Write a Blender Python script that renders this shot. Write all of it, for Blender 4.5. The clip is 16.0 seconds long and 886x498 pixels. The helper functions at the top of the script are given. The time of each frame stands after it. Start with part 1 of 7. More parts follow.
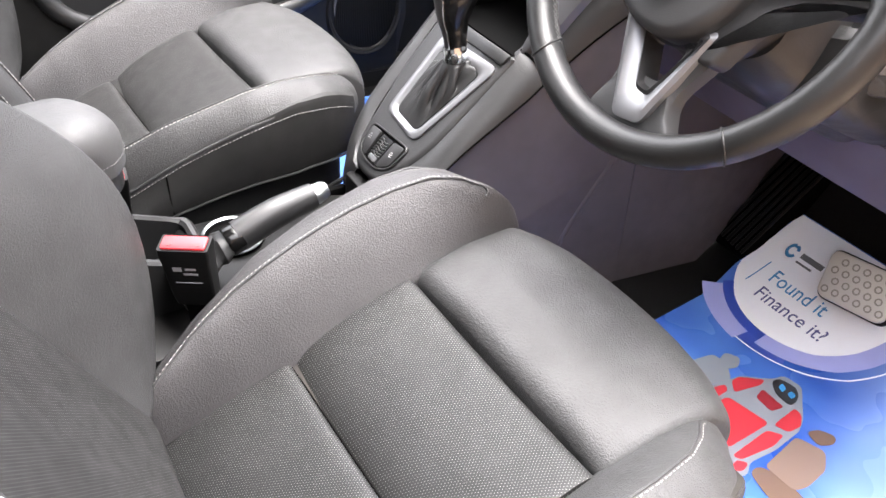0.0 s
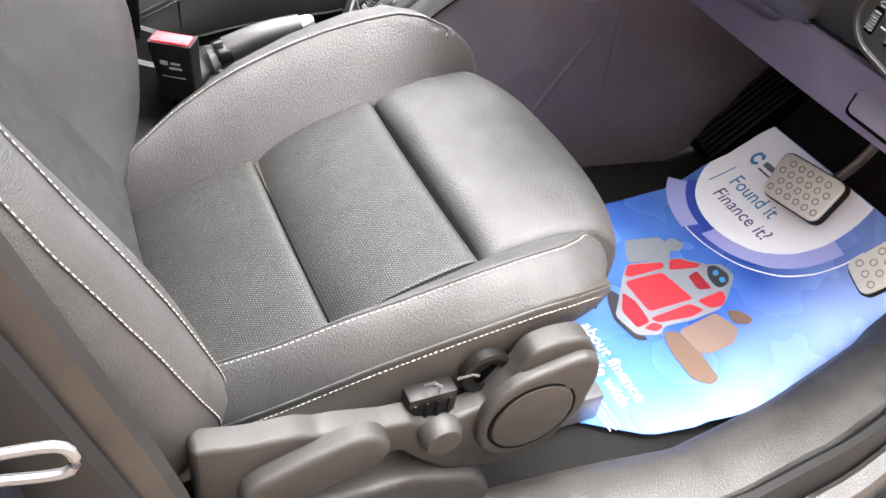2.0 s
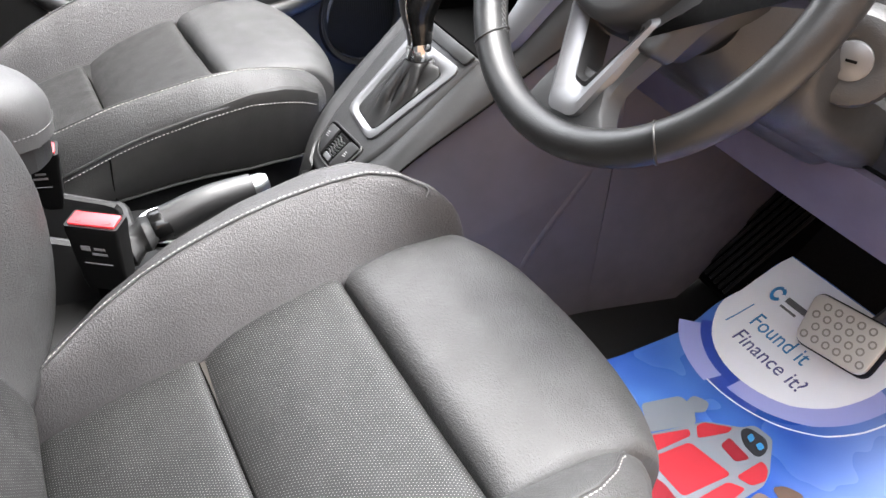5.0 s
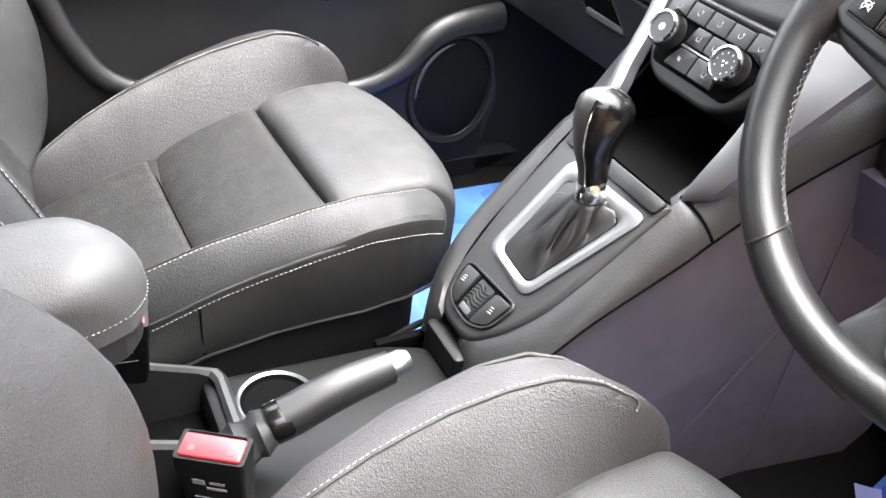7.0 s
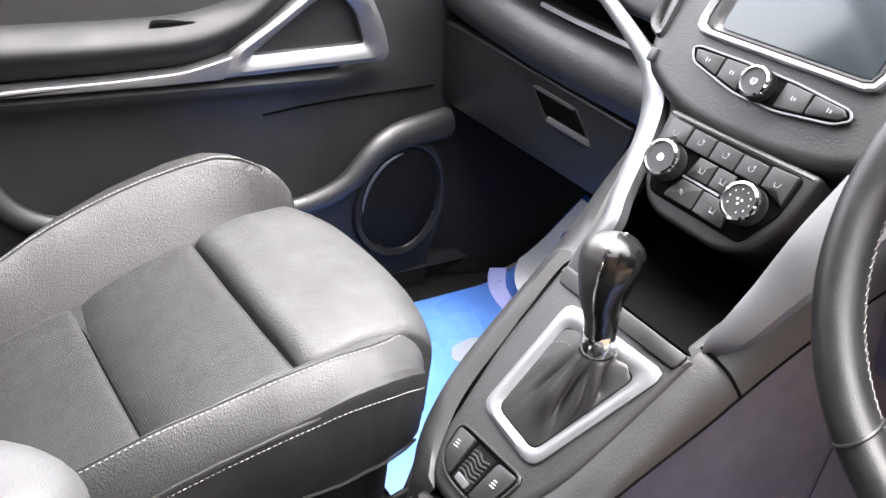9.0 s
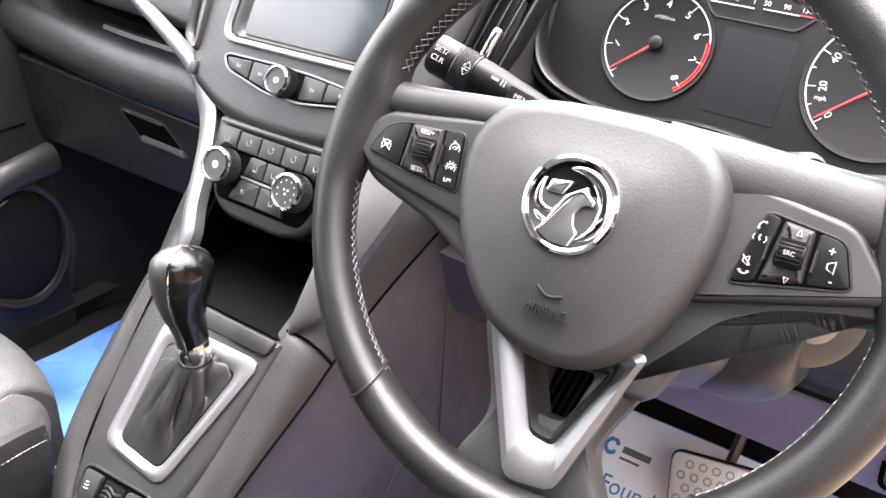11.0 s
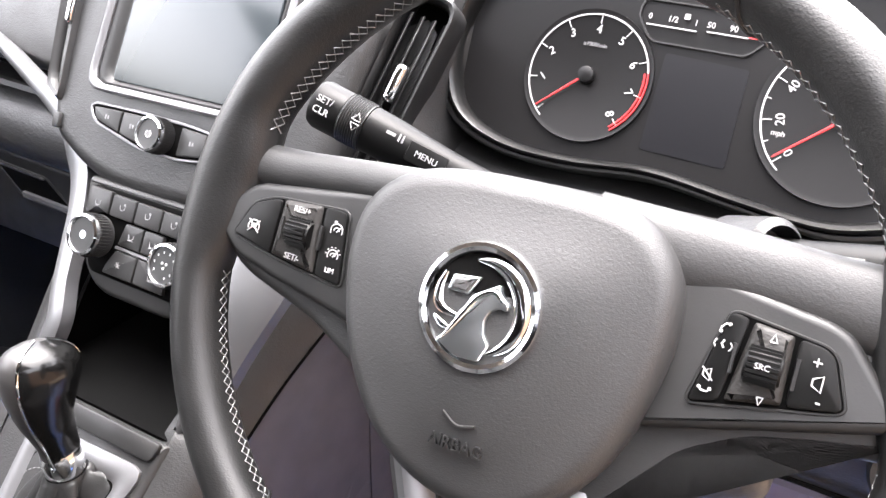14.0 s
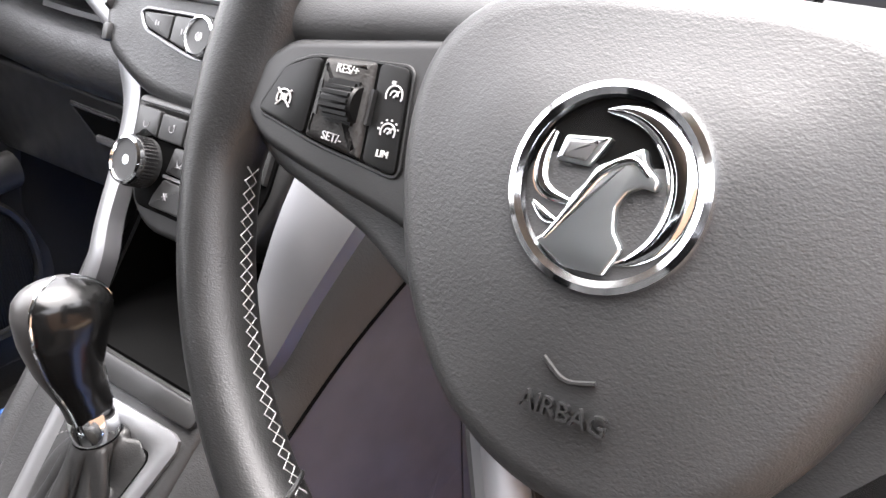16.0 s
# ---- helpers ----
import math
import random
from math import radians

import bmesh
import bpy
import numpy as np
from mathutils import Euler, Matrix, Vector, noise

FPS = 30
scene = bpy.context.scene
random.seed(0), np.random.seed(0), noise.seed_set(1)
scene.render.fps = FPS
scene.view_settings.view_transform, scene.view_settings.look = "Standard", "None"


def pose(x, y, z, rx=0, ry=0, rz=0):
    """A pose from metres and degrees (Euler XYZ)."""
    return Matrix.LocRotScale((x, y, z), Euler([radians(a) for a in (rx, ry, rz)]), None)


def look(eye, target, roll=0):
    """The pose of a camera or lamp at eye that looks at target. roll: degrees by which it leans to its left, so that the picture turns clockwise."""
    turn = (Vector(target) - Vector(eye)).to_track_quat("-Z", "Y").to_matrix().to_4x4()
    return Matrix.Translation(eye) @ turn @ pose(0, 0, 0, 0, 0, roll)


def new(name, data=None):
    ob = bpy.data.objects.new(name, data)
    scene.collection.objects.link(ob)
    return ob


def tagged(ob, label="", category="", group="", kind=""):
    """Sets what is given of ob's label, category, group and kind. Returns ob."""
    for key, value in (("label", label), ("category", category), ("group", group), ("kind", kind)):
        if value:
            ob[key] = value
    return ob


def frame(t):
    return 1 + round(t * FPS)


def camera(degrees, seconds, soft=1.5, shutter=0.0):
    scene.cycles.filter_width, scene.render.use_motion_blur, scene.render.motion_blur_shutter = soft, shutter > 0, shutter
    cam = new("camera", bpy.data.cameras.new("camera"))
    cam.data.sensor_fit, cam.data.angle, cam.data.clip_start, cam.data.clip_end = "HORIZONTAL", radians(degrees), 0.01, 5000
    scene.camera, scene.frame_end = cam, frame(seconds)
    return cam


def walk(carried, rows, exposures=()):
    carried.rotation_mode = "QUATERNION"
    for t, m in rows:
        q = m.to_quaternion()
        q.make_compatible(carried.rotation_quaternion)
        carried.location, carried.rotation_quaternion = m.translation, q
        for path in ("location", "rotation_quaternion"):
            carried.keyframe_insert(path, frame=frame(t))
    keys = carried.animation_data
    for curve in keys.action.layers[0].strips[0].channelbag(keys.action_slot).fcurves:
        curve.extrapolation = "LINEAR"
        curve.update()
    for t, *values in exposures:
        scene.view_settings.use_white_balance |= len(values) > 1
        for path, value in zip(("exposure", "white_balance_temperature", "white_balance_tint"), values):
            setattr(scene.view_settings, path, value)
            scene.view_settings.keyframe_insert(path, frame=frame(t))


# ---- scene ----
cam = camera(55.3, 16.0)
PATH = [
    (0, (0.9, -0.501, 0.894), (-0.407, 0.385, -0.335), 4.4),
    (0.5, (0.914, -0.533, 0.903), (-0.325, 0.325, -0.412), 6.7),
    (1, (1.041, -0.53, 0.899), (-0.224, 0.265, -0.431), 6.6),
    (1.5, (1.151, -0.501, 0.905), (-0.147, 0.257, -0.415), 7.2),
    (2, (1.127, -0.463, 0.86), (-0.17, 0.281, -0.468), 9.5),
    (2.5, (0.932, -0.396, 0.714), (-0.33, 0.338, -0.653), 12.3),
    (3, (0.802, -0.352, 0.553), (-0.217, 0.399, -0.979), 20.9),
    (3.2, (0.802, -0.340, 0.535), (-0.233, 0.381, -1.007), 20.4),
    (5.3, (0.932, -0.411, 0.854), (-0.468, 0.487, -0.256), 6.0),
    (5.5, (0.839, -0.429, 0.858), (-0.542, 0.499, -0.252), 5.8),
    (6, (0.759, -0.467, 0.842), (-0.59, 0.479, -0.291), 6.5),
    (6.5, (0.687, -0.454, 0.823), (-0.667, 0.444, -0.343), 7.4),
    (7, (0.597, -0.426, 0.835), (-0.802, 0.428, -0.311), 8.4),
    (7.5, (0.507, -0.435, 0.86), (-0.927, 0.405, -0.253), 8.8),
    (8, (0.484, -0.444, 0.866), (-0.972, 0.425, -0.194), 8.6),
    (8.5, (0.459, -0.431, 0.863), (-0.974, 0.533, -0.144), 8.9),
    (9, (0.438, -0.423, 0.845), (-0.938, 0.635, -0.149), 8.5),
    (9.5, (0.411, -0.402, 0.79), (-0.869, 0.755, -0.222), 7.6),
    (10, (0.458, -0.371, 0.81), (-0.685, 0.918, -0.206), 6.6),
    (10.2, (0.479, -0.362, 0.832), (-0.596, 0.991, -0.176), 6.7),
    (12.3, (0.639, -0.32, 0.926), (-0.201, 1.239, -0.004), 3.1),
    (12.5, (0.588, -0.282, 0.909), (-0.26, 1.275, -0.017), 3.0),
    (13, (0.492, -0.217, 0.877), (-0.356, 1.339, -0.05), 3.1),
    (13.5, (0.474, -0.207, 0.873), (-0.369, 1.35, -0.056), 3.2),
    (14, (0.527, -0.224, 0.888), (-0.312, 1.333, -0.045), 3.3),
    (14.5, (0.554, -0.212, 0.889), (-0.32, 1.327, -0.042), 3.2),
    (15, (0.567, -0.203, 0.899), (-0.399, 1.276, -0.038), 2.3),
    (15.5, (0.576, -0.171, 0.849), (-0.46, 1.256, -0.094), 1.3),
    (16, (0.48, -0.126, 0.784), (-0.576, 1.278, -0.172), 0.4),
]
EXPOSURE = [(0.0, 4.25, 6550, 13), (1.5, 4.46, 6600, 12), (2.0, 4.46, 6600, 11), (2.5, 4.22, 6500, 10), (3.0, 4.25, 6500, 10), (3.2, 4.22, 6500, 10), (5.3, 4.2, 6450, 10), (6.0, 4.3, 6450, 9),
            (8.5, 4.48, 6500, 10), (9.0, 4.4, 6500, 12), (10.0, 4.65, 6600, 15), (12.3, 4.15, 6650, 16), (13.5, 4.3, 6600, 14), (14.5, 4.42, 6600, 14), (15.0, 4.4, 6600, 14), (15.5, 4.5, 6600, 14), (16.0, 4.22, 6600, 13)]
walk(cam, [(t, look(eye, target, roll)) for t, eye, target, roll in PATH], EXPOSURE)

# ---- light ----
world = bpy.data.worlds.new("sky")
scene.world = world
world.use_nodes = True
wn = world.node_tree.nodes
sky = wn.new("ShaderNodeTexSky")
sky.sky_type = "NISHITA"
sky.sun_disc = False
sky.sun_elevation = radians(80)
sky.sun_rotation = radians(-21)
sky.air_density, sky.dust_density, sky.ozone_density = 1.0, 4.0, 0.6
haze = wn.new("ShaderNodeHueSaturation")
haze.inputs["Saturation"].default_value = 0.18
world.node_tree.links.new(sky.outputs[0], haze.inputs["Color"])
world.node_tree.links.new(haze.outputs[0], wn["Background"].inputs[0])
wn["Background"].inputs[1].default_value = 0.15
sun_data = bpy.data.lights.new("sun", "SUN")
sun_data.energy, sun_data.angle, sun_data.color = 0.5, radians(80), (1.0, 0.95, 0.90)
sun = new("sun", sun_data)
sun.matrix_world = look((0.5, 0.9, 6.0), (0, 0, 0))


# ---- materials ----
def mat(name, color, rough=0.5, metal=0.0, coat=0.0, spec=0.5):
    m = bpy.data.materials.new(name)
    m.use_nodes = True
    b = m.node_tree.nodes["Principled BSDF"]
    b.inputs["Base Color"].default_value = (*color, 1)
    b.inputs["Roughness"].default_value = rough
    b.inputs["Metallic"].default_value = metal
    b.inputs["Coat Weight"].default_value = coat
    b.inputs["Specular IOR Level"].default_value = spec
    return m


class Nodes:
    """Short hand for building node trees."""

    def __init__(self, m):
        self.t = m.node_tree
        self.b = self.t.nodes["Principled BSDF"]

    def add(self, kind):
        return self.t.nodes.new("ShaderNode" + kind)

    def link(self, a, b):
        self.t.links.new(a, b)

    def coord(self, scale=(1, 1, 1)):
        c, p = self.add("TexCoord"), self.add("Mapping")
        self.link(c.outputs["Object"], p.inputs[0])
        p.inputs["Scale"].default_value = scale
        return p.outputs[0]

    def noise(self, scale, detail=3.0, where=None):
        n = self.add("TexNoise")
        self.link(where or self.coord(), n.inputs["Vector"])
        n.inputs["Scale"].default_value, n.inputs["Detail"].default_value = scale, detail
        return n.outputs["Fac"]

    def cells(self, scale, feature="F1", where=None):
        n = self.add("TexVoronoi")
        n.feature = feature
        self.link(where or self.coord(), n.inputs["Vector"])
        n.inputs["Scale"].default_value = scale
        return n.outputs["Distance"]

    def maths(self, op, a, b=0.0, c=0.0):
        n = self.add("Math")
        n.operation = op
        for k, v in enumerate((a, b, c)):
            if isinstance(v, (int, float)):
                n.inputs[k].default_value = v
            else:
                self.link(v, n.inputs[k])
        return n.outputs[0]

    def ramp(self, fac, a, b, lo=0.3, hi=0.7):
        n = self.add("ValToRGB")
        self.link(fac, n.inputs[0])
        e = n.color_ramp.elements
        e[0].position, e[1].position = lo, hi
        e[0].color, e[1].color = (*a, 1), (*b, 1)
        return n.outputs[0]

    def rough(self, fac, lo, hi):
        n = self.add("MapRange")
        self.link(fac, n.inputs[0])
        n.inputs["From Min"].default_value, n.inputs["From Max"].default_value = 0.3, 0.7
        n.inputs["To Min"].default_value, n.inputs["To Max"].default_value = lo, hi
        self.link(n.outputs[0], self.b.inputs["Roughness"])

    def bump(self, height, strength, distance, before=None):
        n = self.add("Bump")
        n.inputs["Strength"].default_value, n.inputs["Distance"].default_value = strength, distance
        self.link(height, n.inputs["Height"])
        if before:
            self.link(before, n.inputs["Normal"])
        return n.outputs[0]

    def color(self, socket):
        self.link(socket, self.b.inputs["Base Color"])

    def normal(self, socket):
        self.link(socket, self.b.inputs["Normal"])


def grained(name, dark, light, rough=(0.4, 0.55), cell=900.0, strength=0.35, depth=0.0004, spec=0.5, wrinkle=0.0):
    """Leather or grained plastic: cell relief, soft creases and patchy sheen."""
    m = mat(name, dark, rough[0], spec=spec)
    n = Nodes(m)
    n.color(n.ramp(n.noise(14.0, 4), dark, light))
    n.rough(n.noise(38.0, 3), *rough)
    warp = n.noise(160.0, 2)
    relief = n.bump(n.cells(cell * 1.5, "SMOOTH_F1", n.coord((0.62, 1.0, 1.0))), strength * 1.6, depth)
    relief = n.bump(n.cells(cell * 0.62, "SMOOTH_F1", n.coord((0.6, 1.0, 1.0))), strength * 1.0, depth * 1.2, relief)
    relief = n.bump(warp, 0.04, 0.0010, relief)
    if wrinkle:
        relief = n.bump(n.noise(30.0, 2, n.coord((1.0, 0.35, 1.0))), wrinkle, 0.006, relief)
    n.normal(relief)
    return m


def perforated(name, dark, light, across="Y", pitch=0.0034):
    """Leather with staggered rows of small pricked dots."""
    m = mat(name, dark, 0.55, spec=0.24)
    n = Nodes(m)
    sep = n.add("SeparateXYZ")
    n.link(n.coord(), sep.inputs[0])
    k = 2 * math.pi / pitch
    a = n.maths("COSINE", n.maths("MULTIPLY", sep.outputs["X"], k))
    b = n.maths("COSINE", n.maths("MULTIPLY", sep.outputs[across], k * 0.70))
    dot = n.maths("MULTIPLY", a, b)
    spot = n.add("MapRange")
    spot.interpolation_type = "SMOOTHSTEP"
    n.link(dot, spot.inputs[0])
    spot.inputs["From Min"].default_value, spot.inputs["From Max"].default_value = 0.70, 0.97
    mix = n.add("Mix")
    mix.data_type = "RGBA"
    n.link(spot.outputs[0], mix.inputs[0])
    n.link(n.ramp(n.noise(14.0, 4), dark, light), mix.inputs[6])
    mix.inputs[7].default_value = (0.12, 0.12, 0.119, 1)
    n.color(mix.outputs[2])
    n.rough(n.noise(40.0, 3), 0.50, 0.62)
    relief = n.bump(n.cells(900.0, "SMOOTH_F1"), 0.25, 0.0004)
    relief = n.bump(n.noise(26.0, 2), 0.10, 0.006, relief)
    n.normal(n.bump(dot, -0.14, 0.0006, relief))
    return m


def speckled(name, dark, light, rough, scale=500.0, strength=0.3):
    m = mat(name, dark, rough, spec=0.15)
    n = Nodes(m)
    n.color(n.ramp(n.noise(scale, 4), dark, light))
    n.normal(n.bump(n.noise(scale * 1.4, 3), strength, 0.001))
    return m


def brushed(name, color, rough, metal=0.85):
    m = mat(name, color, rough, metal)
    n = Nodes(m)
    n.rough(n.noise(25.0, 3), rough * 0.85, rough * 1.2)
    n.normal(n.bump(n.noise(600.0, 2), 0.04, 0.0003))
    return m


LEATHER = grained("black_leather", (0.023, 0.023, 0.0232), (0.034, 0.034, 0.0343), (0.50, 0.64), 720.0, 0.54, 0.0006, spec=0.30, wrinkle=0.06)
LEATHER_WORN = grained("creased_leather", (0.023, 0.0220, 0.0225), (0.034, 0.0325, 0.0333), (0.46, 0.60), 720.0, 0.54, 0.0006, spec=0.36, wrinkle=0.12)
PERFORATED = perforated("perforated_leather", (0.0075, 0.0075, 0.0075), (0.0115, 0.0115, 0.0115))
PERFORATED_BACK = perforated("perforated_backrest", (0.0085, 0.0085, 0.0085), (0.014, 0.014, 0.014), "Z")
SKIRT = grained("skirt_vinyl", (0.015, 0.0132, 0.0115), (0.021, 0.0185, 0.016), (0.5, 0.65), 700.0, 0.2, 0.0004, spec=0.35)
# The same skirt vinyl with the passenger side's shade put into its colour.
SKIRT_SHADED = grained("shaded_skirt_vinyl", (0.0085, 0.0084, 0.0082), (0.013, 0.0128, 0.0125), (0.5, 0.65), 700.0, 0.25, 0.0004, spec=0.30)
CLOTH = speckled("side_cloth", (0.0055, 0.0055, 0.0055), (0.011, 0.011, 0.011), 0.9, 900.0, 0.4)
RIM_LEATHER = grained("wheel_leather", (0.0055, 0.0055, 0.0056), (0.0085, 0.0085, 0.0086), (0.34, 0.48), 1100.0, 0.20, 0.0003, spec=0.38, wrinkle=0.07)
PLASTIC = grained("grained_plastic", (0.0095, 0.0095, 0.0097), (0.0135, 0.0135, 0.0138), (0.40, 0.53), 800.0, 0.28, 0.0004)
PLASTIC_SMOOTH = grained("satin_plastic", (0.008, 0.008, 0.0082), (0.0115, 0.0115, 0.0117), (0.40, 0.52), 1600.0, 0.08, 0.0002, spec=0.36)
DASH = grained("soft_dash", (0.0105, 0.0105, 0.011), (0.0145, 0.0145, 0.015), (0.42, 0.55), 420.0, 0.3, 0.0006)
TUNNEL = grained("tunnel_lining", (0.042, 0.0388, 0.0455), (0.054, 0.050, 0.0585), (0.46, 0.6), 1500.0, 0.1, 0.0002)
KNEE = grained("knee_lining", (0.072, 0.064, 0.092), (0.088, 0.078, 0.110), (0.5, 0.62), 1500.0, 0.1, 0.0002)
DOOR_PLASTIC = grained("door_lining", (0.0136, 0.0136, 0.0139), (0.0186, 0.0186, 0.0192), (0.42, 0.55), 500.0, 0.22, 0.0004, spec=0.28)
SILL_PLASTIC = grained("scuffed_sill", (0.013, 0.0122, 0.0115), (0.026, 0.0245, 0.023), (0.42, 0.58), 700.0, 0.7, 0.0006)
PILLAR_PLASTIC = grained("pillar_lining", (0.008, 0.0075, 0.0075), (0.012, 0.0112, 0.011), (0.35, 0.5), 1500.0, 0.06, 0.0002, spec=0.25)
TRIM_PLASTIC = grained("seat_trim_plastic", (0.009, 0.0084, 0.0078), (0.0135, 0.0125, 0.0118), (0.50, 0.62), 800.0, 0.3, 0.0004, spec=0.30)
KNOB_SATIN = brushed("knob_satin", (0.035, 0.034, 0.034), 0.38, 0.25)
GLOSS_BLACK = mat("piano_black", (0.003, 0.003, 0.003), 0.19, 0.0, 0.0, 0.36)
DOOR_LOWER = grained("door_lower_lining", (0.0085, 0.0084, 0.0082), (0.0125, 0.0124, 0.012), (0.5, 0.62), 500.0, 0.2, 0.0004, spec=0.2)
HOOD_GLOSS = mat("hood_gloss", (0.005, 0.005, 0.005), 0.28, 0.0, 0.0, 0.3)
PAINT = mat("dark_body_paint", (0.004, 0.004, 0.007), 0.12, 0.0, 0.35, 0.35)
RUBBER = mat("rubber_seal", (0.005, 0.005, 0.005), 0.65, spec=0.14)
GRIP_SATIN = grained("grip_satin", (0.010, 0.010, 0.0102), (0.014, 0.014, 0.0142), (0.38, 0.48), 900.0, 0.08, 0.0003, spec=0.5)
BOOT_LEATHER = grained("boot_leather", (0.0075, 0.0074, 0.0075), (0.0115, 0.0113, 0.0115), (0.44, 0.56), 900.0, 0.2, 0.0004, spec=0.45, wrinkle=0.05)
# Paler than the seat leather: window light on the armrest is in the colour.
ARM_LEATHER_LIT = grained("lit_armrest_leather", (0.036, 0.0358, 0.0358), (0.046, 0.0458, 0.0458), (0.52, 0.62), 640.0, 0.30, 0.0005, spec=0.45, wrinkle=0.06)
ARM_PAD = grained("arm_pad_skin", (0.0065, 0.0065, 0.0066), (0.009, 0.009, 0.0092), (0.5, 0.6), 700.0, 0.15, 0.0003, spec=0.22)
# Blacker than real plastic: the shade of recesses and gaps is in the colour.
MATT_SHADE_BLACK = mat("matt_shade_black", (0.0012, 0.0012, 0.0012), 0.8, spec=0.03)
BLACK_CLIP = mat("black_moulding", (0.0035, 0.0035, 0.0035), 0.42, spec=0.16)
CHROME_SOFT = mat("soft_chrome", (0.52, 0.55, 0.56), 0.30, 1.0)
CHROME = mat("chrome", (0.80, 0.82, 0.84), 0.08, 1.0)
SATIN = brushed("satin_silver", (0.155, 0.156, 0.162), 0.42, 0.72)
SATIN_DARK = brushed("satin_grey", (0.10, 0.10, 0.102), 0.36, 0.5)
DIMPLE = brushed("worn_steel_dimple", (0.26, 0.235, 0.20), 0.5, 0.3)
STEEL = brushed("pedal_steel", (0.54, 0.51, 0.45), 0.45, 0.55)
RED = mat("red_button", (0.372, 0.018, 0.024), 0.35)
RED_INK = mat("red_ink", (0.33, 0.012, 0.015), 0.5)
WHITE = mat("white_mark", (0.31, 0.31, 0.31), 0.5)
GREY_MARK = mat("grey_mark", (0.13, 0.13, 0.135), 0.5)
THREAD = mat("pale_thread", (0.30, 0.29, 0.275), 0.8)
THREAD_DARK = mat("grey_thread", (0.16, 0.16, 0.16), 0.75)
SCREEN = mat("dark_glass_screen", (0.02, 0.025, 0.028), 0.18, 0.0, 0.0, 0.5)
SCREEN.node_tree.nodes["Principled BSDF"].inputs["Coat IOR"].default_value = 1.6
SCREEN.node_tree.nodes["Principled BSDF"].inputs["IOR"].default_value = 1.5
DISPLAY = mat("dull_display", (0.004, 0.004, 0.005), 0.3, spec=0.3)
DIAL = mat("dial_face", (0.0055, 0.0053, 0.0055), 0.35, spec=0.16)
CARPET = speckled("carpet", (0.0025, 0.0025, 0.0025), (0.008, 0.0075, 0.0075), 0.95, 700.0, 0.8)
# Colour of the added wall that blocks low light from the driver's side.
BLOCKER_BROWN = speckled("side_light_blocker", (0.16, 0.10, 0.07), (0.24, 0.16, 0.11), 0.9, 20.0, 0.4)
GROUND = speckled("paving", (0.20, 0.15, 0.11), (0.30, 0.23, 0.17), 0.85, 60.0, 0.4)
HEADLINER = speckled("headliner", (0.12, 0.117, 0.114), (0.15, 0.146, 0.142), 0.9, 400.0, 0.2)

PAPER = mat("blue_paper", (0.08, 0.19, 0.55), 0.28, 0.0, 0.3)
pn = Nodes(PAPER)
deep = pn.ramp(pn.noise(5.0, 2), (0.025, 0.080, 0.36), (0.085, 0.20, 0.53), 0.35, 0.68)
where = pn.add("SeparateXYZ")
pn.link(pn.coord(), where.inputs[0])
fade = pn.add("MapRange")
fade.interpolation_type = "SMOOTHSTEP"
slant = pn.maths("ADD", where.outputs["X"], pn.maths("MULTIPLY", where.outputs["Y"], 0.5))
pn.link(pn.maths("ADD", slant, pn.maths("MULTIPLY", pn.noise(6.0, 2), 0.10)), fade.inputs[0])
fade.inputs["From Min"].default_value, fade.inputs["From Max"].default_value = 0.74, 0.98
blend = pn.add("Mix")
blend.data_type = "RGBA"
pn.link(fade.outputs[0], blend.inputs[0])
pn.link(deep, blend.inputs[6])
blend.inputs[7].default_value = (0.25, 0.35, 0.68, 1)
pn.color(blend.outputs[2])
pn.rough(pn.noise(7.0, 2), 0.2, 0.36)
pn.normal(pn.bump(pn.noise(9.0, 2), 0.25, 0.01))
INK_WHITE = mat("white_ink", (0.82, 0.83, 0.86), 0.3)
INK_LILAC = mat("lilac_ink", (0.34, 0.36, 0.66), 0.3)
INK_CRIMSON = mat("dark_red_print", (0.24, 0.02, 0.03), 0.35)
INK_TAN = mat("tan_print", (0.17, 0.12, 0.10), 0.35)
INK_BLUE = mat("blue_ink", (0.036, 0.072, 0.372), 0.3)
INK_SKY = mat("sky_ink", (0.036, 0.216, 0.468), 0.3)
INK_NAVY = mat("navy_ink", (0.08, 0.08, 0.22), 0.3)
INK_RED = mat("red_print", (0.408, 0.03, 0.042), 0.35)
INK_GREY = mat("grey_print", (0.18, 0.198, 0.228), 0.35)
INK_BROWN = mat("brown_print", (0.12, 0.078, 0.06), 0.35)
INK_DARK = mat("dark_print", (0.03, 0.03, 0.035), 0.35)


# ---- mesh helpers ----
def thing(name, label, category, m=None, group="", kind=""):
    e = new(name)
    e.empty_display_size = 0.02
    if m is not None:
        e.matrix_world = m
    return tagged(e, label, category, group, kind)


def part(name, bm, material, parent=None, label="", sharp=38, kind="", category=""):
    me = bpy.data.meshes.new(name)
    bmesh.ops.recalc_face_normals(bm, faces=bm.faces)
    bm.to_mesh(me)
    bm.free()
    me.polygons.foreach_set("use_smooth", [True] * len(me.polygons))
    me.set_sharp_from_angle(angle=radians(sharp))
    me.materials.append(material)
    ob = new(name, me)
    ob.parent = parent
    return tagged(ob, label, category, kind=kind)


def frame_of(origin, tilt, spin=0.0):
    """Local x to the car's right, y up a face that leans forward by tilt degrees from upright, z out of it to the rear."""
    a = radians(tilt)
    m = Matrix(((1, 0, 0), (0, math.sin(a), -math.cos(a)), (0, math.cos(a), math.sin(a)))).to_4x4()
    return Matrix.Translation(origin) @ m @ pose(0, 0, 0, 0, 0, spin)


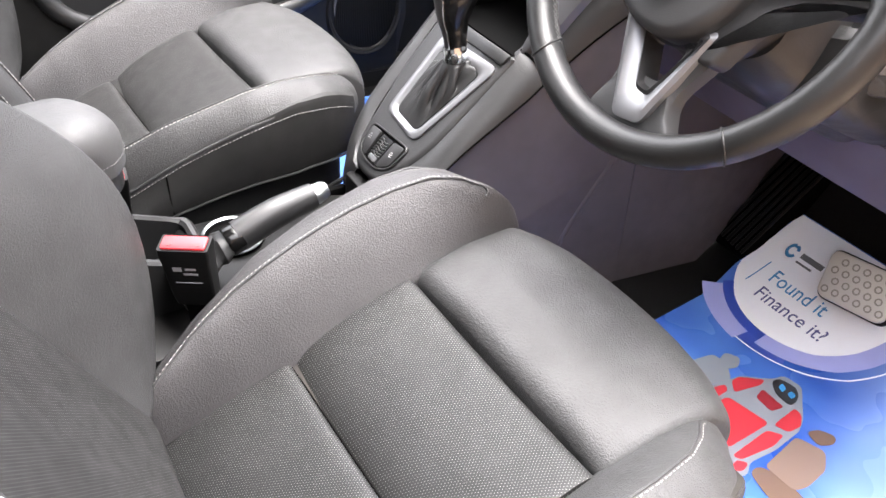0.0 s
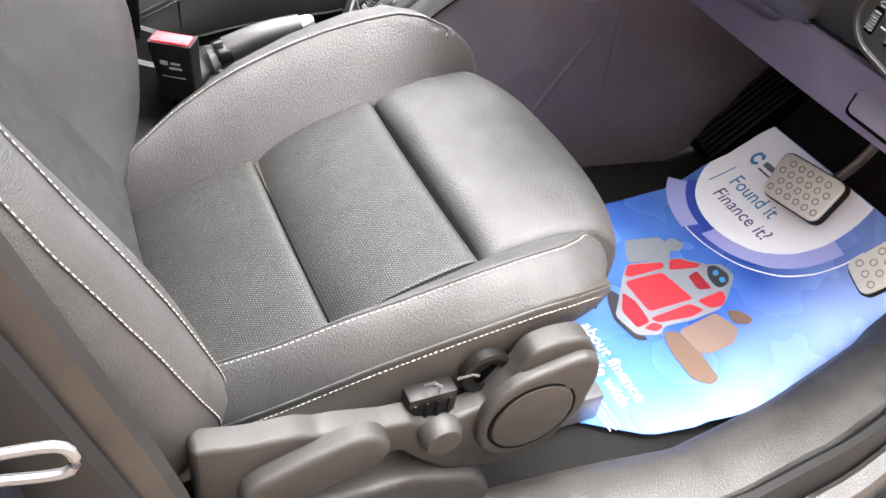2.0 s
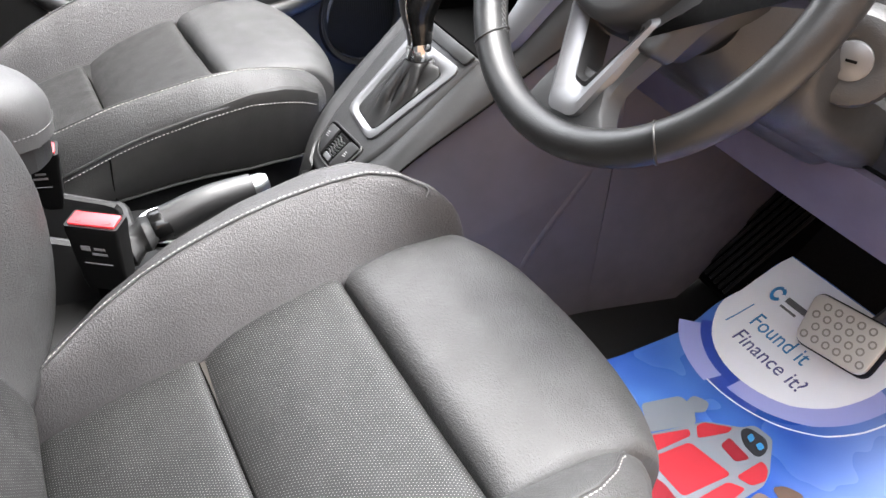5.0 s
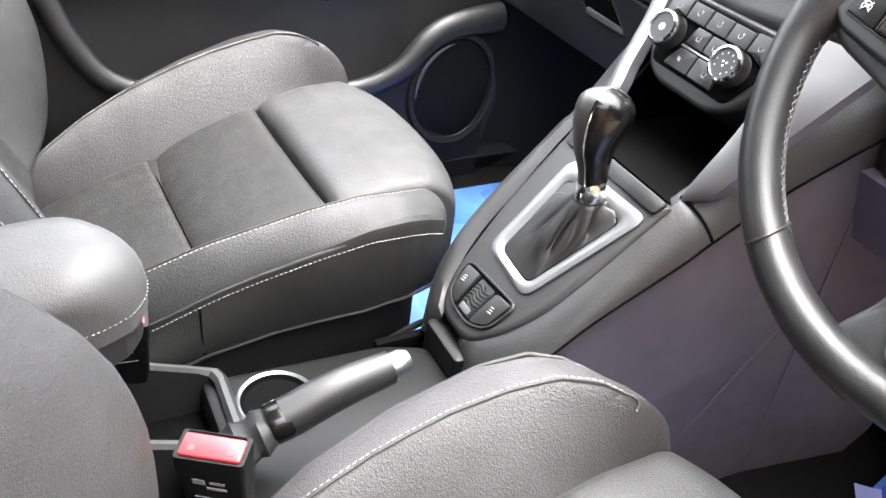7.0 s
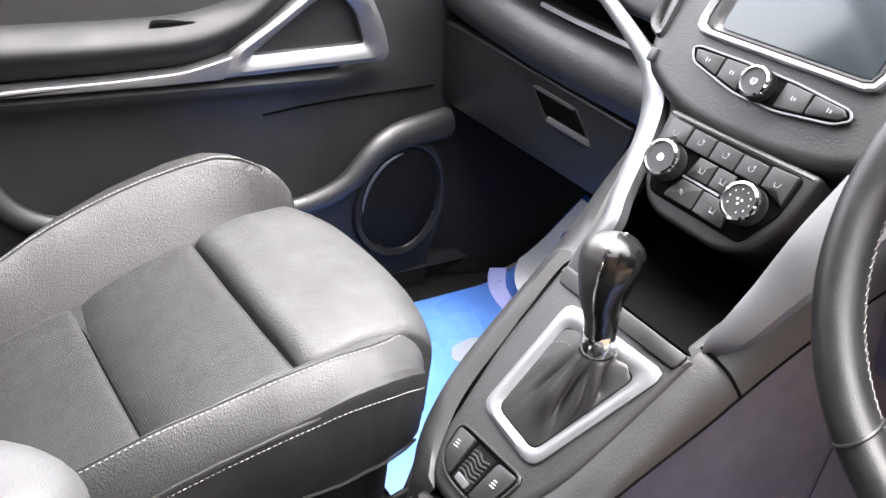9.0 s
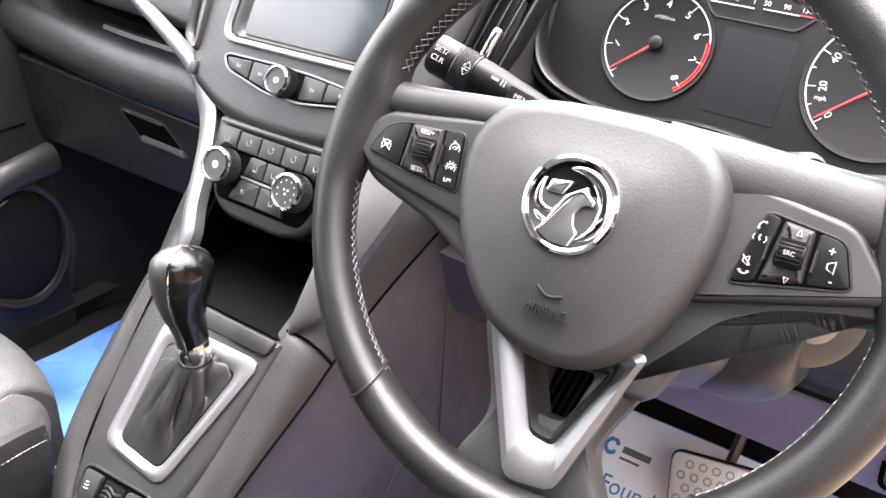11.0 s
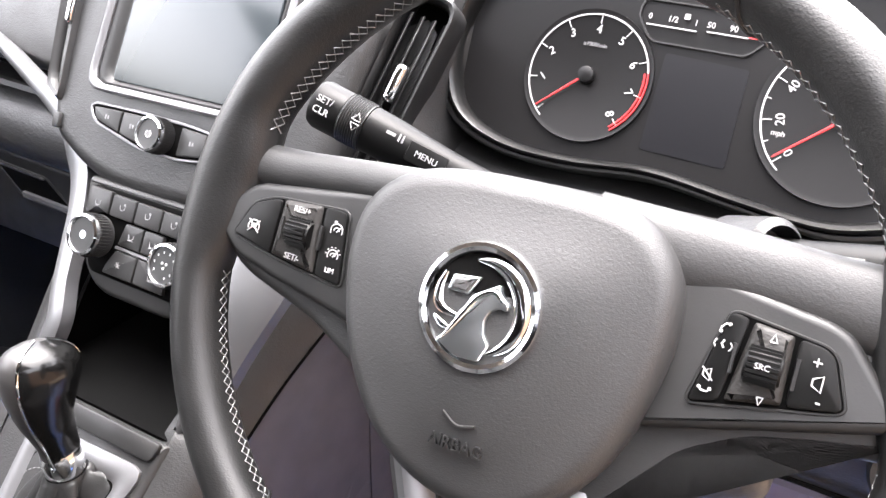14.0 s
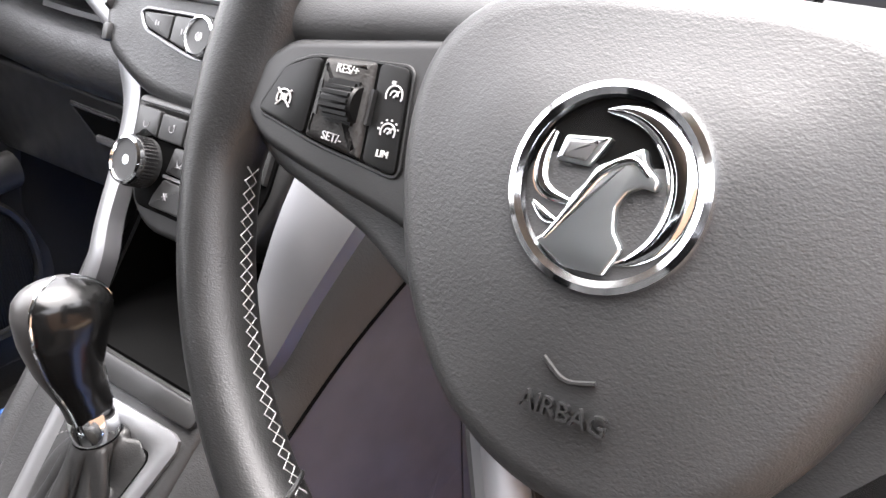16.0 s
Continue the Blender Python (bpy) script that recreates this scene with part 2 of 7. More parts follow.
def along(a, b):
    """A pose at a whose z points to b."""
    d = Vector(b) - Vector(a)
    return Matrix.Translation(a) @ d.to_track_quat("Z", "Y").to_matrix().to_4x4()


def box(sx, sy, sz, at=(0, 0, 0), bevel=0.0, seg=2, m=None):
    bm = bmesh.new()
    bmesh.ops.create_cube(bm, size=1.0)
    bmesh.ops.scale(bm, vec=(sx, sy, sz), verts=bm.verts)
    if bevel:
        bmesh.ops.bevel(bm, geom=list(bm.edges), offset=bevel, segments=seg, affect="EDGES", profile=0.5)
    bmesh.ops.translate(bm, vec=at, verts=bm.verts)
    if m is not None:
        bmesh.ops.transform(bm, matrix=m, verts=bm.verts)
    return bm


def rounded(poly, r, n=5):
    """A polygon with rounded corners. r: one radius or one for each corner."""
    out = []
    count = len(poly)
    for i, p in enumerate(poly):
        p, a, b = Vector(p), Vector(poly[i - 1]), Vector(poly[(i + 1) % count])
        rr = r[i] if isinstance(r, (list, tuple)) else r
        da, db = (a - p), (b - p)
        cut = min(rr, 0.48 * da.length, 0.48 * db.length)
        if cut < 1e-5:
            out.append(p)
            continue
        s, e = p + da.normalized() * cut, p + db.normalized() * cut
        for k in range(n + 1):
            t = k / n
            out.append(s * (1 - t) ** 2 + p * 2 * t * (1 - t) + e * t * t)
    return [tuple(v) for v in out]


def prism(poly, z0, z1, bevel=0.0, seg=2, m=None, crown=0.0):
    """A flat outline with thickness; its upper edge is rounded. crown lifts the middle of the face."""
    bm = bmesh.new()
    low = [bm.verts.new((x, y, z0)) for x, y in poly]
    bm.faces.new(low[::-1])
    cx = sum(p[0] for p in poly) / len(poly)
    cy = sum(p[1] for p in poly) / len(poly)
    loops = [low]

    def ring(inset, z):
        vs = []
        count = len(poly)
        for i, p in enumerate(poly):
            a, b = Vector(poly[i - 1]), Vector(poly[(i + 1) % count])
            d = b - a
            nrm = Vector((-d.y, d.x)).normalized() if d.length > 1e-9 else Vector((0, 0))
            q = Vector(p) + nrm * inset * side
            vs.append(bm.verts.new((q.x, q.y, z)))
        loops.append(vs)

    area = sum(poly[i - 1][0] * poly[i][1] - poly[i][0] * poly[i - 1][1] for i in range(len(poly)))
    side = 1.0 if area > 0 else -1.0
    if bevel:
        for k in range(seg + 1):
            t = k / seg * math.pi / 2
            ring(bevel * (1 - math.cos(t)), z1 - bevel * (1 - math.sin(t)))
    else:
        ring(0.0, z1)
    for a, b in zip(loops, loops[1:]):
        for i in range(len(a)):
            j = (i + 1) % len(a)
            bm.faces.new((a[i], a[j], b[j], b[i]))
    top = loops[-1]
    if crown:
        prev = top
        for f in (0.75, 0.5, 0.25):
            lift = crown * (1 - f * f)
            cur = [bm.verts.new((cx + (v.co.x - cx) * f, cy + (v.co.y - cy) * f, z1 + lift)) for v in top]
            for i in range(len(cur)):
                j = (i + 1) % len(cur)
                bm.faces.new((prev[i], prev[j], cur[j], cur[i]))
            prev = cur
        mid = bm.verts.new((cx, cy, z1 + crown))
        for i in range(len(prev)):
            bm.faces.new((prev[i], prev[(i + 1) % len(prev)], mid))
    else:
        bm.faces.new(top)
    if m is not None:
        bmesh.ops.transform(bm, matrix=m, verts=bm.verts)
    return bm


def resample(poly, n):
    pts = [Vector(p) for p in poly]
    cx, cy = sum(p.x for p in pts) / len(pts), sum(p.y for p in pts) / len(pts)
    lengths = [(pts[(i + 1) % len(pts)] - pts[i]).length for i in range(len(pts))]
    total = sum(lengths)
    out = []
    for k in range(n):
        d = total * k / n
        i = 0
        while d > lengths[i] and i < len(pts) - 1:
            d -= lengths[i]
            i += 1
        f = d / lengths[i] if lengths[i] > 0 else 0
        out.append(pts[i].lerp(pts[(i + 1) % len(pts)], f))
    start = min(range(n), key=lambda k: abs(math.atan2(out[k].y - cy, out[k].x - cx)))
    out = out[start:] + out[:start]
    area = sum(out[i - 1].x * out[i].y - out[i].x * out[i - 1].y for i in range(n))
    if area < 0:
        out = [out[0]] + out[:0:-1]
    return out


def bezel(outer, inner, z0, z1, n=48, soft=0.0, dip=0.0):
    """A flat frame between two outlines; soft rounds its edges, dip lowers the inner rim."""
    a, b = resample(outer, n), resample(inner, n)
    bm = bmesh.new()
    rows = [(a, 0.0, z0), (a, 0.0, z1 - soft), (a, 0.3, z1), (a, 0.7, z1 - dip * 0.4), (b, 0.0, z1 - soft - dip), (b, 0.0, z0)]
    rings = []
    for src, f, z in rows:
        rings.append([bm.verts.new((*(src[i].lerp(b[i], f)), z)) for i in range(n)])
    for r, s in zip(rings, rings[1:] + rings[:1]):
        for i in range(n):
            j = (i + 1) % n
            bm.faces.new((r[i], r[j], s[j], s[i]))
    return bm


def lathe(profile, n=32, m=None, cap=True):
    """A turned form about z, from (radius, height) pairs."""
    bm = bmesh.new()
    rings = []
    for r, z in profile:
        rings.append([bm.verts.new((r * math.cos(2 * math.pi * k / n), r * math.sin(2 * math.pi * k / n), z)) for k in range(n)])
    for a, b in zip(rings, rings[1:]):
        for i in range(n):
            j = (i + 1) % n
            bm.faces.new((a[i], a[j], b[j], b[i]))
    if cap:
        bm.faces.new(rings[0][::-1])
        bm.faces.new(rings[-1])
    if m is not None:
        bmesh.ops.transform(bm, matrix=m, verts=bm.verts)
    return bm


def loft(rings, closed=False, cap=True):
    """A skin over rings of the same number of points."""
    bm = bmesh.new()
    made = [[bm.verts.new(p) for p in r] for r in rings]
    pairs = list(zip(made, made[1:] + made[:1])) if closed else list(zip(made, made[1:]))
    for a, b in pairs:
        for i in range(len(a)):
            j = (i + 1) % len(a)
            bm.faces.new((a[i], a[j], b[j], b[i]))
    if cap and not closed:
        bm.faces.new(made[0][::-1])
        bm.faces.new(made[-1])
    return bm


def smooth_path(points, n=40, closed=False):
    """Points of a Catmull-Rom curve."""
    p = [Vector(q) for q in points]
    if closed:
        p = [p[-1]] + p + [p[0], p[1]]
    else:
        p = [p[0] * 2 - p[1]] + p + [p[-1] * 2 - p[-2]]
    spans = len(p) - 3
    out = []
    for k in range(n + (0 if closed else 1)):
        s = k / n * spans
        i = min(int(s), spans - 1)
        t = s - i
        a, b, c, d = p[i : i + 4]
        out.append(0.5 * (2 * b + (c - a) * t + (2 * a - 5 * b + 4 * c - d) * t * t + (3 * b - a - 3 * c + d) * t**3))
    return out


def tube(path, r, n=8, closed=False, flat=1.0, up=(0, 0, 1)):
    """A round bar along a path; r may be one radius or a function of 0..1. flat squeezes it along up."""
    pts = [Vector(p) for p in path]
    rings = []
    count = len(pts)
    for i, p in enumerate(pts):
        a = pts[i - 1] if (i or closed) else p
        b = pts[(i + 1) % count] if (i < count - 1 or closed) else p
        d = (b - a).normalized()
        u = Vector(up)
        s = d.cross(u)
        s = s.normalized() if s.length > 1e-4 else Vector((1, 0, 0))
        v = s.cross(d).normalized()
        rr = r(i / max(count - 1, 1)) if callable(r) else r
        rings.append([p + s * rr * math.cos(2 * math.pi * k / n) + v * rr * flat * math.sin(2 * math.pi * k / n) for k in range(n)])
    return loft(rings, closed)


def merge(*bms):
    out = bms[0]
    for b in bms[1:]:
        me = bpy.data.meshes.new("join")
        b.to_mesh(me)
        b.free()
        out.from_mesh(me)
        bpy.data.meshes.remove(me)
    return out


def moved(bm, m):
    bmesh.ops.transform(bm, matrix=m, verts=bm.verts)
    return bm


def stitches(path, length=0.0042, gap=0.0022, r=0.0005, lift=(0, 0, 0.0004)):
    """A row of short thread stitches along a path, as one seam."""
    pts = [Vector(p) + Vector(lift) for p in path]
    verts, faces = [], []
    walked, start = 0.0, None
    dense = []
    for a, b in zip(pts, pts[1:]):
        steps = max(1, int((b - a).length / 0.0008))
        dense += [a.lerp(b, k / steps) for k in range(steps)]
    pos = 0.0
    for a, b in zip(dense, dense[1:]):
        pos += (b - a).length
        phase = pos % (length + gap)
        if phase < length and start is None:
            start = a
        if (phase >= length) and start is not None:
            d = a - start
            if d.length > length * 0.4:
                t = d.normalized()
                s = t.cross(Vector((0, 0, 1)))
                s = s.normalized() if s.length > 1e-3 else Vector((1, 0, 0))
                v = s.cross(t)
                base = len(verts)
                for f, k in ((0.0, 0.35), (0.25, 1.0), (0.75, 1.0), (1.0, 0.35)):
                    c = start + d * f
                    verts += [c + s * r * k, c + v * r * k, c - s * r * k, c - v * r * k]
                for q in range(3):
                    for e in range(4):
                        g = (e + 1) % 4
                        faces.append((base + 4 * q + e, base + 4 * q + g, base + 4 * q + 4 + g, base + 4 * q + 4 + e))
                faces.append((base, base + 3, base + 2, base + 1))
                faces.append((base + 12, base + 13, base + 14, base + 15))
            start = None
    me = bpy.data.meshes.new("thread")
    me.from_pydata([tuple(v) for v in verts], [], faces)
    bm = bmesh.new()
    bm.from_mesh(me)
    bpy.data.meshes.remove(me)
    return bm


def edged(n, tight=0.06):
    """Samples of 0..1 that crowd at both ends."""
    inner = [tight + (1 - 2 * tight) * k / n for k in range(n + 1)]
    ends = [tight * (1 - math.cos(k / 5 * math.pi / 2)) for k in range(5)]
    return ends + inner + [1 - e for e in reversed(ends)]


def pillow(place, top, edges, depth, nu=24, nv=24, bottom=None, closed=True):
    """An upholstered pad. place(u, v) gives x, y; top(x, y) the height; edges = the rounding radii at u=0, u=1, v=0, v=1 as (reach, drop);
    depth: how far its sides go down."""
    us, vs = edged(nu), edged(nv)
    grid, flat = [], []
    bm = bmesh.new()

    def fall(d, reach, drop):
        if d >= reach:
            return 0.0
        t = 1 - d / reach
        return drop * (1 - math.sqrt(max(0.0, 1 - t * t)))

    for u in us:
        col = []
        for v in vs:
            x, y = place(u, v)
            x0, y0 = place(0, v)
            x1, y1 = place(1, v)
            x2, y2 = place(u, 0)
            x3, y3 = place(u, 1)
            dip = fall(math.hypot(x - x0, y - y0), *edges[0]) + fall(math.hypot(x - x1, y - y1), *edges[1])
            dip += fall(math.hypot(x - x2, y - y2), *edges[2]) + fall(math.hypot(x - x3, y - y3), *edges[3])
            col.append(bm.verts.new((x, y, top(x, y) - dip)))
        grid.append(col)
    for a, b in zip(grid, grid[1:]):
        for i in range(len(a) - 1):
            bm.faces.new((a[i], b[i], b[i + 1], a[i + 1]))
    rim = [c[0] for c in grid] + grid[-1][1:] + [c[-1] for c in reversed(grid[:-1])] + list(reversed(grid[0][1:-1]))
    low = []
    for v in rim:
        z = bottom(v.co.x, v.co.y) if bottom else v.co.z - depth
        low.append(bm.verts.new((v.co.x, v.co.y, min(z, v.co.z - 0.001))))
    for i in range(len(rim)):
        j = (i + 1) % len(rim)
        bm.faces.new((rim[i], rim[j], low[j], low[i]))
    if closed:
        bm.faces.new(low)
    return bm


def table(rows):
    """A function through (x, y) rows, straight between them."""
    xs, ys = [r[0] for r in rows], [r[1] for r in rows]
    return lambda x: float(np.interp(x, xs, ys))


def words(name, body, size, parent, material, m, depth=0.0003, label="", conform=None):
    """Lettering in the built-in font, centred at the pose m under its thing."""
    cu = bpy.data.curves.new(name, "FONT")
    cu.body, cu.size, cu.extrude, cu.align_x, cu.align_y = body, size, depth, "CENTER", "CENTER"
    cu.resolution_u = 3
    tmp = bpy.data.objects.new(name, cu)
    me = bpy.data.meshes.new_from_object(tmp)
    bpy.data.objects.remove(tmp)
    me.transform(m)
    if conform:
        for v in me.vertices:
            v.co.z = conform(v.co.x, v.co.y) + v.co.z
    me.materials.clear()
    me.materials.append(material)
    ob = new(name, me)
    ob.parent = parent
    return tagged(ob, label)


def bars(rows, z0, z1):
    """Plain bars: rows of x, y, length, height."""
    return merge(*[box(l, h, z1 - z0, (x, y, (z0 + z1) / 2)) for x, y, l, h in rows])


# ---- the cabin's shell ----
def sheet(name, corners, material, thick=0.02, kind="structure", label="", category=""):
    """A flat wall from its corners, with thickness behind it."""
    p = [Vector(c) for c in corners]
    nrm = (p[1] - p[0]).cross(p[2] - p[0]).normalized()
    bm = bmesh.new()
    a = [bm.verts.new(v) for v in p]
    b = [bm.verts.new(v - nrm * thick) for v in p]
    bm.faces.new(a)
    bm.faces.new(b[::-1])
    for i in range(len(p)):
        j = (i + 1) % len(p)
        bm.faces.new((a[j], a[i], b[i], b[j]))
    return part(name, bm, material, None, label, kind=kind, category=category)


def strip_along(name, profile, y0, y1, material, parent=None, label="", steps=24, shift=None, kind=""):
    """A moulding with one profile of (x, z), drawn out from y0 to y1. shift(y) moves it sideways and up."""
    rings = []
    for k in range(steps + 1):
        y = y0 + (y1 - y0) * k / steps
        dx, dz = shift(y) if shift else (0, 0)
        rings.append([(x + dx, y, z + dz) for x, z in profile])
    return part(name, loft(rings), material, parent, label, kind=kind)


sheet("ground", [(-400, -400, -0.38), (400, -400, -0.38), (400, 400, -0.38), (-400, 400, -0.38)], GROUND, 0.5, label="warm brown paved ground outside the car", category="ground")
sheet("floor", [(-0.76, -1.6, -0.004), (0.80, -1.6, -0.004), (0.80, 0.66, -0.004), (-0.76, 0.66, -0.004)], CARPET, 0.05, label="black carpeted car floor", category="floor")
sheet("toe_board", [(-0.76, 0.60, -0.004), (0.80, 0.60, -0.004), (0.80, 0.86, 0.36), (-0.76, 0.86, 0.36)], CARPET, 0.04, label="black carpeted sloping toe board", category="floor")
sheet("bulkhead", [(-0.76, 0.86, 0.30), (0.80, 0.86, 0.30), (0.80, 0.88, 0.78), (-0.76, 0.88, 0.78)], MATT_SHADE_BLACK, 0.04, label="matt black bulkhead behind the dashboard", category="wall")
# Unseen; covers the rear window too, so no light comes from behind.
sheet("wall_rear", [(-0.76, -1.6, 0.0), (-0.76, -1.6, 1.27), (0.80, -1.6, 1.27), (0.80, -1.6, 0.0)], CLOTH, 0.05, label="dark unseen rear wall, full height to stop light from behind", category="wall")
# Unseen roof; its front edge is set for overhead light and screen reflections.
sheet("ceiling", [(-0.58, -1.6, 1.28), (-0.58, -0.22, 1.28), (0.62, -0.22, 1.28), (0.62, -1.6, 1.28)], HEADLINER, 0.04, label="grey unseen headliner, cut short in front to shape overhead light", category="ceiling")

# Two unseen dark sheets, added over the rear side windows to block light.
sheet("light_stop_left_rear", [(-0.66, -1.6, 0.70), (-0.66, -0.72, 0.70), (-0.60, -0.66, 1.27), (-0.60, -1.6, 1.27)], CLOTH, 0.03, label="dark unseen sheet added behind the passenger door to stop light", category="wall")
sheet("light_stop_right_rear", [(0.83, -0.78, 0.0), (0.83, -1.6, 0.0), (0.64, -1.6, 1.27), (0.64, -0.80, 1.27)], CLOTH, 0.03, label="dark unseen sheet added behind the driver's door pillar to stop light", category="wall")
# Added unseen wall: keeps low sky light off the driver's seat side.
sheet("added_side_wall", [(3.2, -8, -0.38), (3.2, 8, -0.38), (3.2, 8, 2.2), (3.2, -8, 2.2)], BLOCKER_BROWN, 0.3, label="plain brown unseen wall added beside the car to cut low side light", category="wall")

# Door sill beside the driver's seat.
bow = table([(-1.2, 0.0), (-0.25, 0.0), (0.0, 0.02), (0.12, 0.035), (0.3, 0.015), (0.5, -0.03), (0.62, -0.08)])
sill = thing("door_sill", "scuffed grey-black plastic door sill with a rubber seal", "door sill")
strip_along("sill_trim", [(0.685, -0.01), (0.692, 0.03), (0.706, 0.058), (0.73, 0.074), (0.765, 0.082), (0.79, 0.084), (0.797, 0.076), (0.797, -0.02)],
            -1.2, 0.62, SILL_PLASTIC, sill, "scuffed plastic tread plate", 60, lambda y: (bow(y), 0.0))
strip_along("rubber_seal", [(0.798, 0.0), (0.800, 0.090), (0.806, 0.100), (0.815, 0.100), (0.821, 0.090), (0.822, 0.0)], -1.2, 0.62, RUBBER, sill, "black rubber door seal", 60, lambda y: (bow(y) * 0.9, 0.0))
strip_along("sill_ledge", [(0.823, -0.02), (0.825, 0.052), (0.832, 0.058), (0.850, 0.056), (0.856, 0.046), (0.857, -0.02)], -1.2, 0.62, SILL_PLASTIC, sill, "", 60, lambda y: (bow(y) * 0.9, 0.0))
strip_along("painted_sill", [(0.858, -0.25), (0.860, 0.020), (0.872, 0.030), (0.92, 0.018), (0.945, -0.03), (0.945, -0.25)], -1.2, 0.75, PAINT, sill, "dark painted outer sill", 60, lambda y: (bow(y) * 0.6, 0.0))

# Pillar behind the driver's door opening.
pillar = thing("door_pillar", "dark painted door pillar with a grey plastic lining", "car pillar")


def leaning(profile, z0, z1, lean, steps=16):
    rings = []
    for k in range(steps + 1):
        z = z0 + (z1 - z0) * k / steps
        dy = -lean * (z - 0.343) - 0.10 * max(0.0, 0.30 - z)
        rings.append([(x, y + dy, z) for x, y in profile])
    return loft(rings)


part("lining", leaning([(0.690, -0.56), (0.718, -0.480), (0.738, -0.457), (0.754, -0.450), (0.766, -0.456), (0.772, -0.472), (0.772, -0.56)], 0.06, 1.2, 0.265), PILLAR_PLASTIC, pillar, "smooth grey plastic lining")
part("rubber_seal", leaning([(0.7725, -0.560), (0.7725, -0.480), (0.780, -0.473), (0.792, -0.477), (0.798, -0.490), (0.798, -0.560)], 0.04, 1.2, 0.265), RUBBER, pillar, "black rubber seal")
part("painted_post", leaning([(0.790, -0.75), (0.790, -0.56), (0.7995, -0.522), (0.812, -0.509), (0.830, -0.511), (0.846, -0.528), (0.862, -0.570), (0.885, -0.64), (0.912, -0.69), (0.93, -0.75)], 0.03, 1.2, 0.265), PAINT, pillar, "glossy dark painted post")
striker = part("striker", tube(smooth_path([(0.832, -0.535, 0.478), (0.838, -0.498, 0.478), (0.838, -0.498, 0.456), (0.832, -0.535, 0.456)], 14), 0.0032, 8), SATIN_DARK, pillar, "dull steel door striker")


# ---- front seats ----
insert_z = table([(-0.46, 0.148), (-0.40, 0.166), (-0.34, 0.190), (-0.263, 0.222), (-0.20, 0.249), (-0.108, 0.284), (-0.04, 0.300), (0.02, 0.303), (0.06, 0.296), (0.09, 0.280)])
# Crest seam and outer piping of a side bolster, as distance from the seat's middle and height along its length.
CREST_Z = {1: table([(-0.46, 0.190), (-0.38, 0.224), (-0.33, 0.249), (-0.28, 0.272), (-0.22, 0.294), (-0.16, 0.314), (-0.10, 0.324), (-0.05, 0.320), (-0.02, 0.310), (0.0, 0.300), (0.05, 0.275)]),
           -1: table([(-0.46, 0.188), (-0.40, 0.240), (-0.34, 0.275), (-0.263, 0.311), (-0.19, 0.334), (-0.113, 0.353), (-0.06, 0.366), (-0.03, 0.367), (0.0, 0.358), (0.03, 0.336), (0.05, 0.31)])}
CREST_X = {1: table([(-0.46, 0.164), (-0.38, 0.176), (-0.33, 0.193), (-0.28, 0.203), (-0.22, 0.212), (-0.16, 0.217), (-0.10, 0.215), (-0.05, 0.205), (-0.02, 0.190), (0.0, 0.174), (0.05, 0.160)]),
           -1: table([(-0.46, 0.164), (-0.40, 0.186), (-0.36, 0.205), (-0.30, 0.224), (-0.22, 0.234), (-0.15, 0.236), (-0.10, 0.230), (-0.06, 0.218), (-0.03, 0.200), (-0.012, 0.182), (0.05, 0.165)])}
PIPE_X = {1: table([(-0.46, 0.190), (-0.38, 0.208), (-0.33, 0.222), (-0.28, 0.233), (-0.22, 0.244), (-0.16, 0.253), (-0.10, 0.258), (-0.05, 0.253), (-0.02, 0.244), (0.0, 0.235), (0.03, 0.212), (0.05, 0.18)]),
          -1: table([(-0.46, 0.186), (-0.40, 0.212), (-0.34, 0.240), (-0.26, 0.266), (-0.18, 0.276), (-0.10, 0.276), (-0.06, 0.267), (-0.03, 0.252), (0.0, 0.230), (0.03, 0.205), (0.05, 0.18)])}
PIPE_Z = {1: table([(-0.46, 0.148), (-0.38, 0.170), (-0.33, 0.198), (-0.28, 0.225), (-0.22, 0.254), (-0.16, 0.279), (-0.10, 0.298), (-0.05, 0.298), (-0.02, 0.290), (0.0, 0.280), (0.05, 0.255)]),
          -1: table([(-0.46, 0.176), (-0.40, 0.228), (-0.34, 0.264), (-0.263, 0.302), (-0.19, 0.327), (-0.113, 0.347), (-0.06, 0.357), (-0.03, 0.354), (0.0, 0.338), (0.05, 0.285)])}


def mid_curve(x, base):
    return base - 0.004 * (1 - (x / 0.17) ** 2)


def bulge_cushion(side):
    """The side bolster of a cushion: side is -1 or 1."""
    front = table([(0.155, 0.046), (0.185, 0.036), (0.215, 0.016), (0.235, -0.006), (0.250, -0.036), (0.262, -0.075)] if side > 0 else [(0.155, 0.044), (0.185, 0.030), (0.215, 0.006), (0.240, -0.026), (0.258, -0.062), (0.270, -0.10)])

    def place(u, v):
        y = -0.44
        for _ in range(6):
            x = 0.158 + (PIPE_X[side](y) - 0.158) * u
            y = -0.44 + (front(x) + 0.44) * v
        return side * x, y

    def top(x, y):
        a = abs(x)
        sx, px, sz, pz = CREST_X[side](y), PIPE_X[side](y), CREST_Z[side](y), PIPE_Z[side](y)
        low = insert_z(y) - 0.010
        if a <= sx:
            t = min(1.0, max(0.0, (a - 0.158) / max(sx - 0.158, 0.006)))
            return low + (sz - low) * (0.55 * math.sin(t * math.pi / 2) + 0.45 * t)
        t = min(1.0, (a - sx) / max(px - sx, 0.006))
        return sz - (sz - pz) * t ** 1.7

    return place, top


def seat_stitch(side, a, y0, y1):
    place, top = bulge_cushion(side)
    pts = []
    for k in range(70):
        y = y0 + (y1 - y0) * k / 69
        x = a(y)
        pts.append((side * x, y, top(side * x, y) + 0.0005))
    return pts


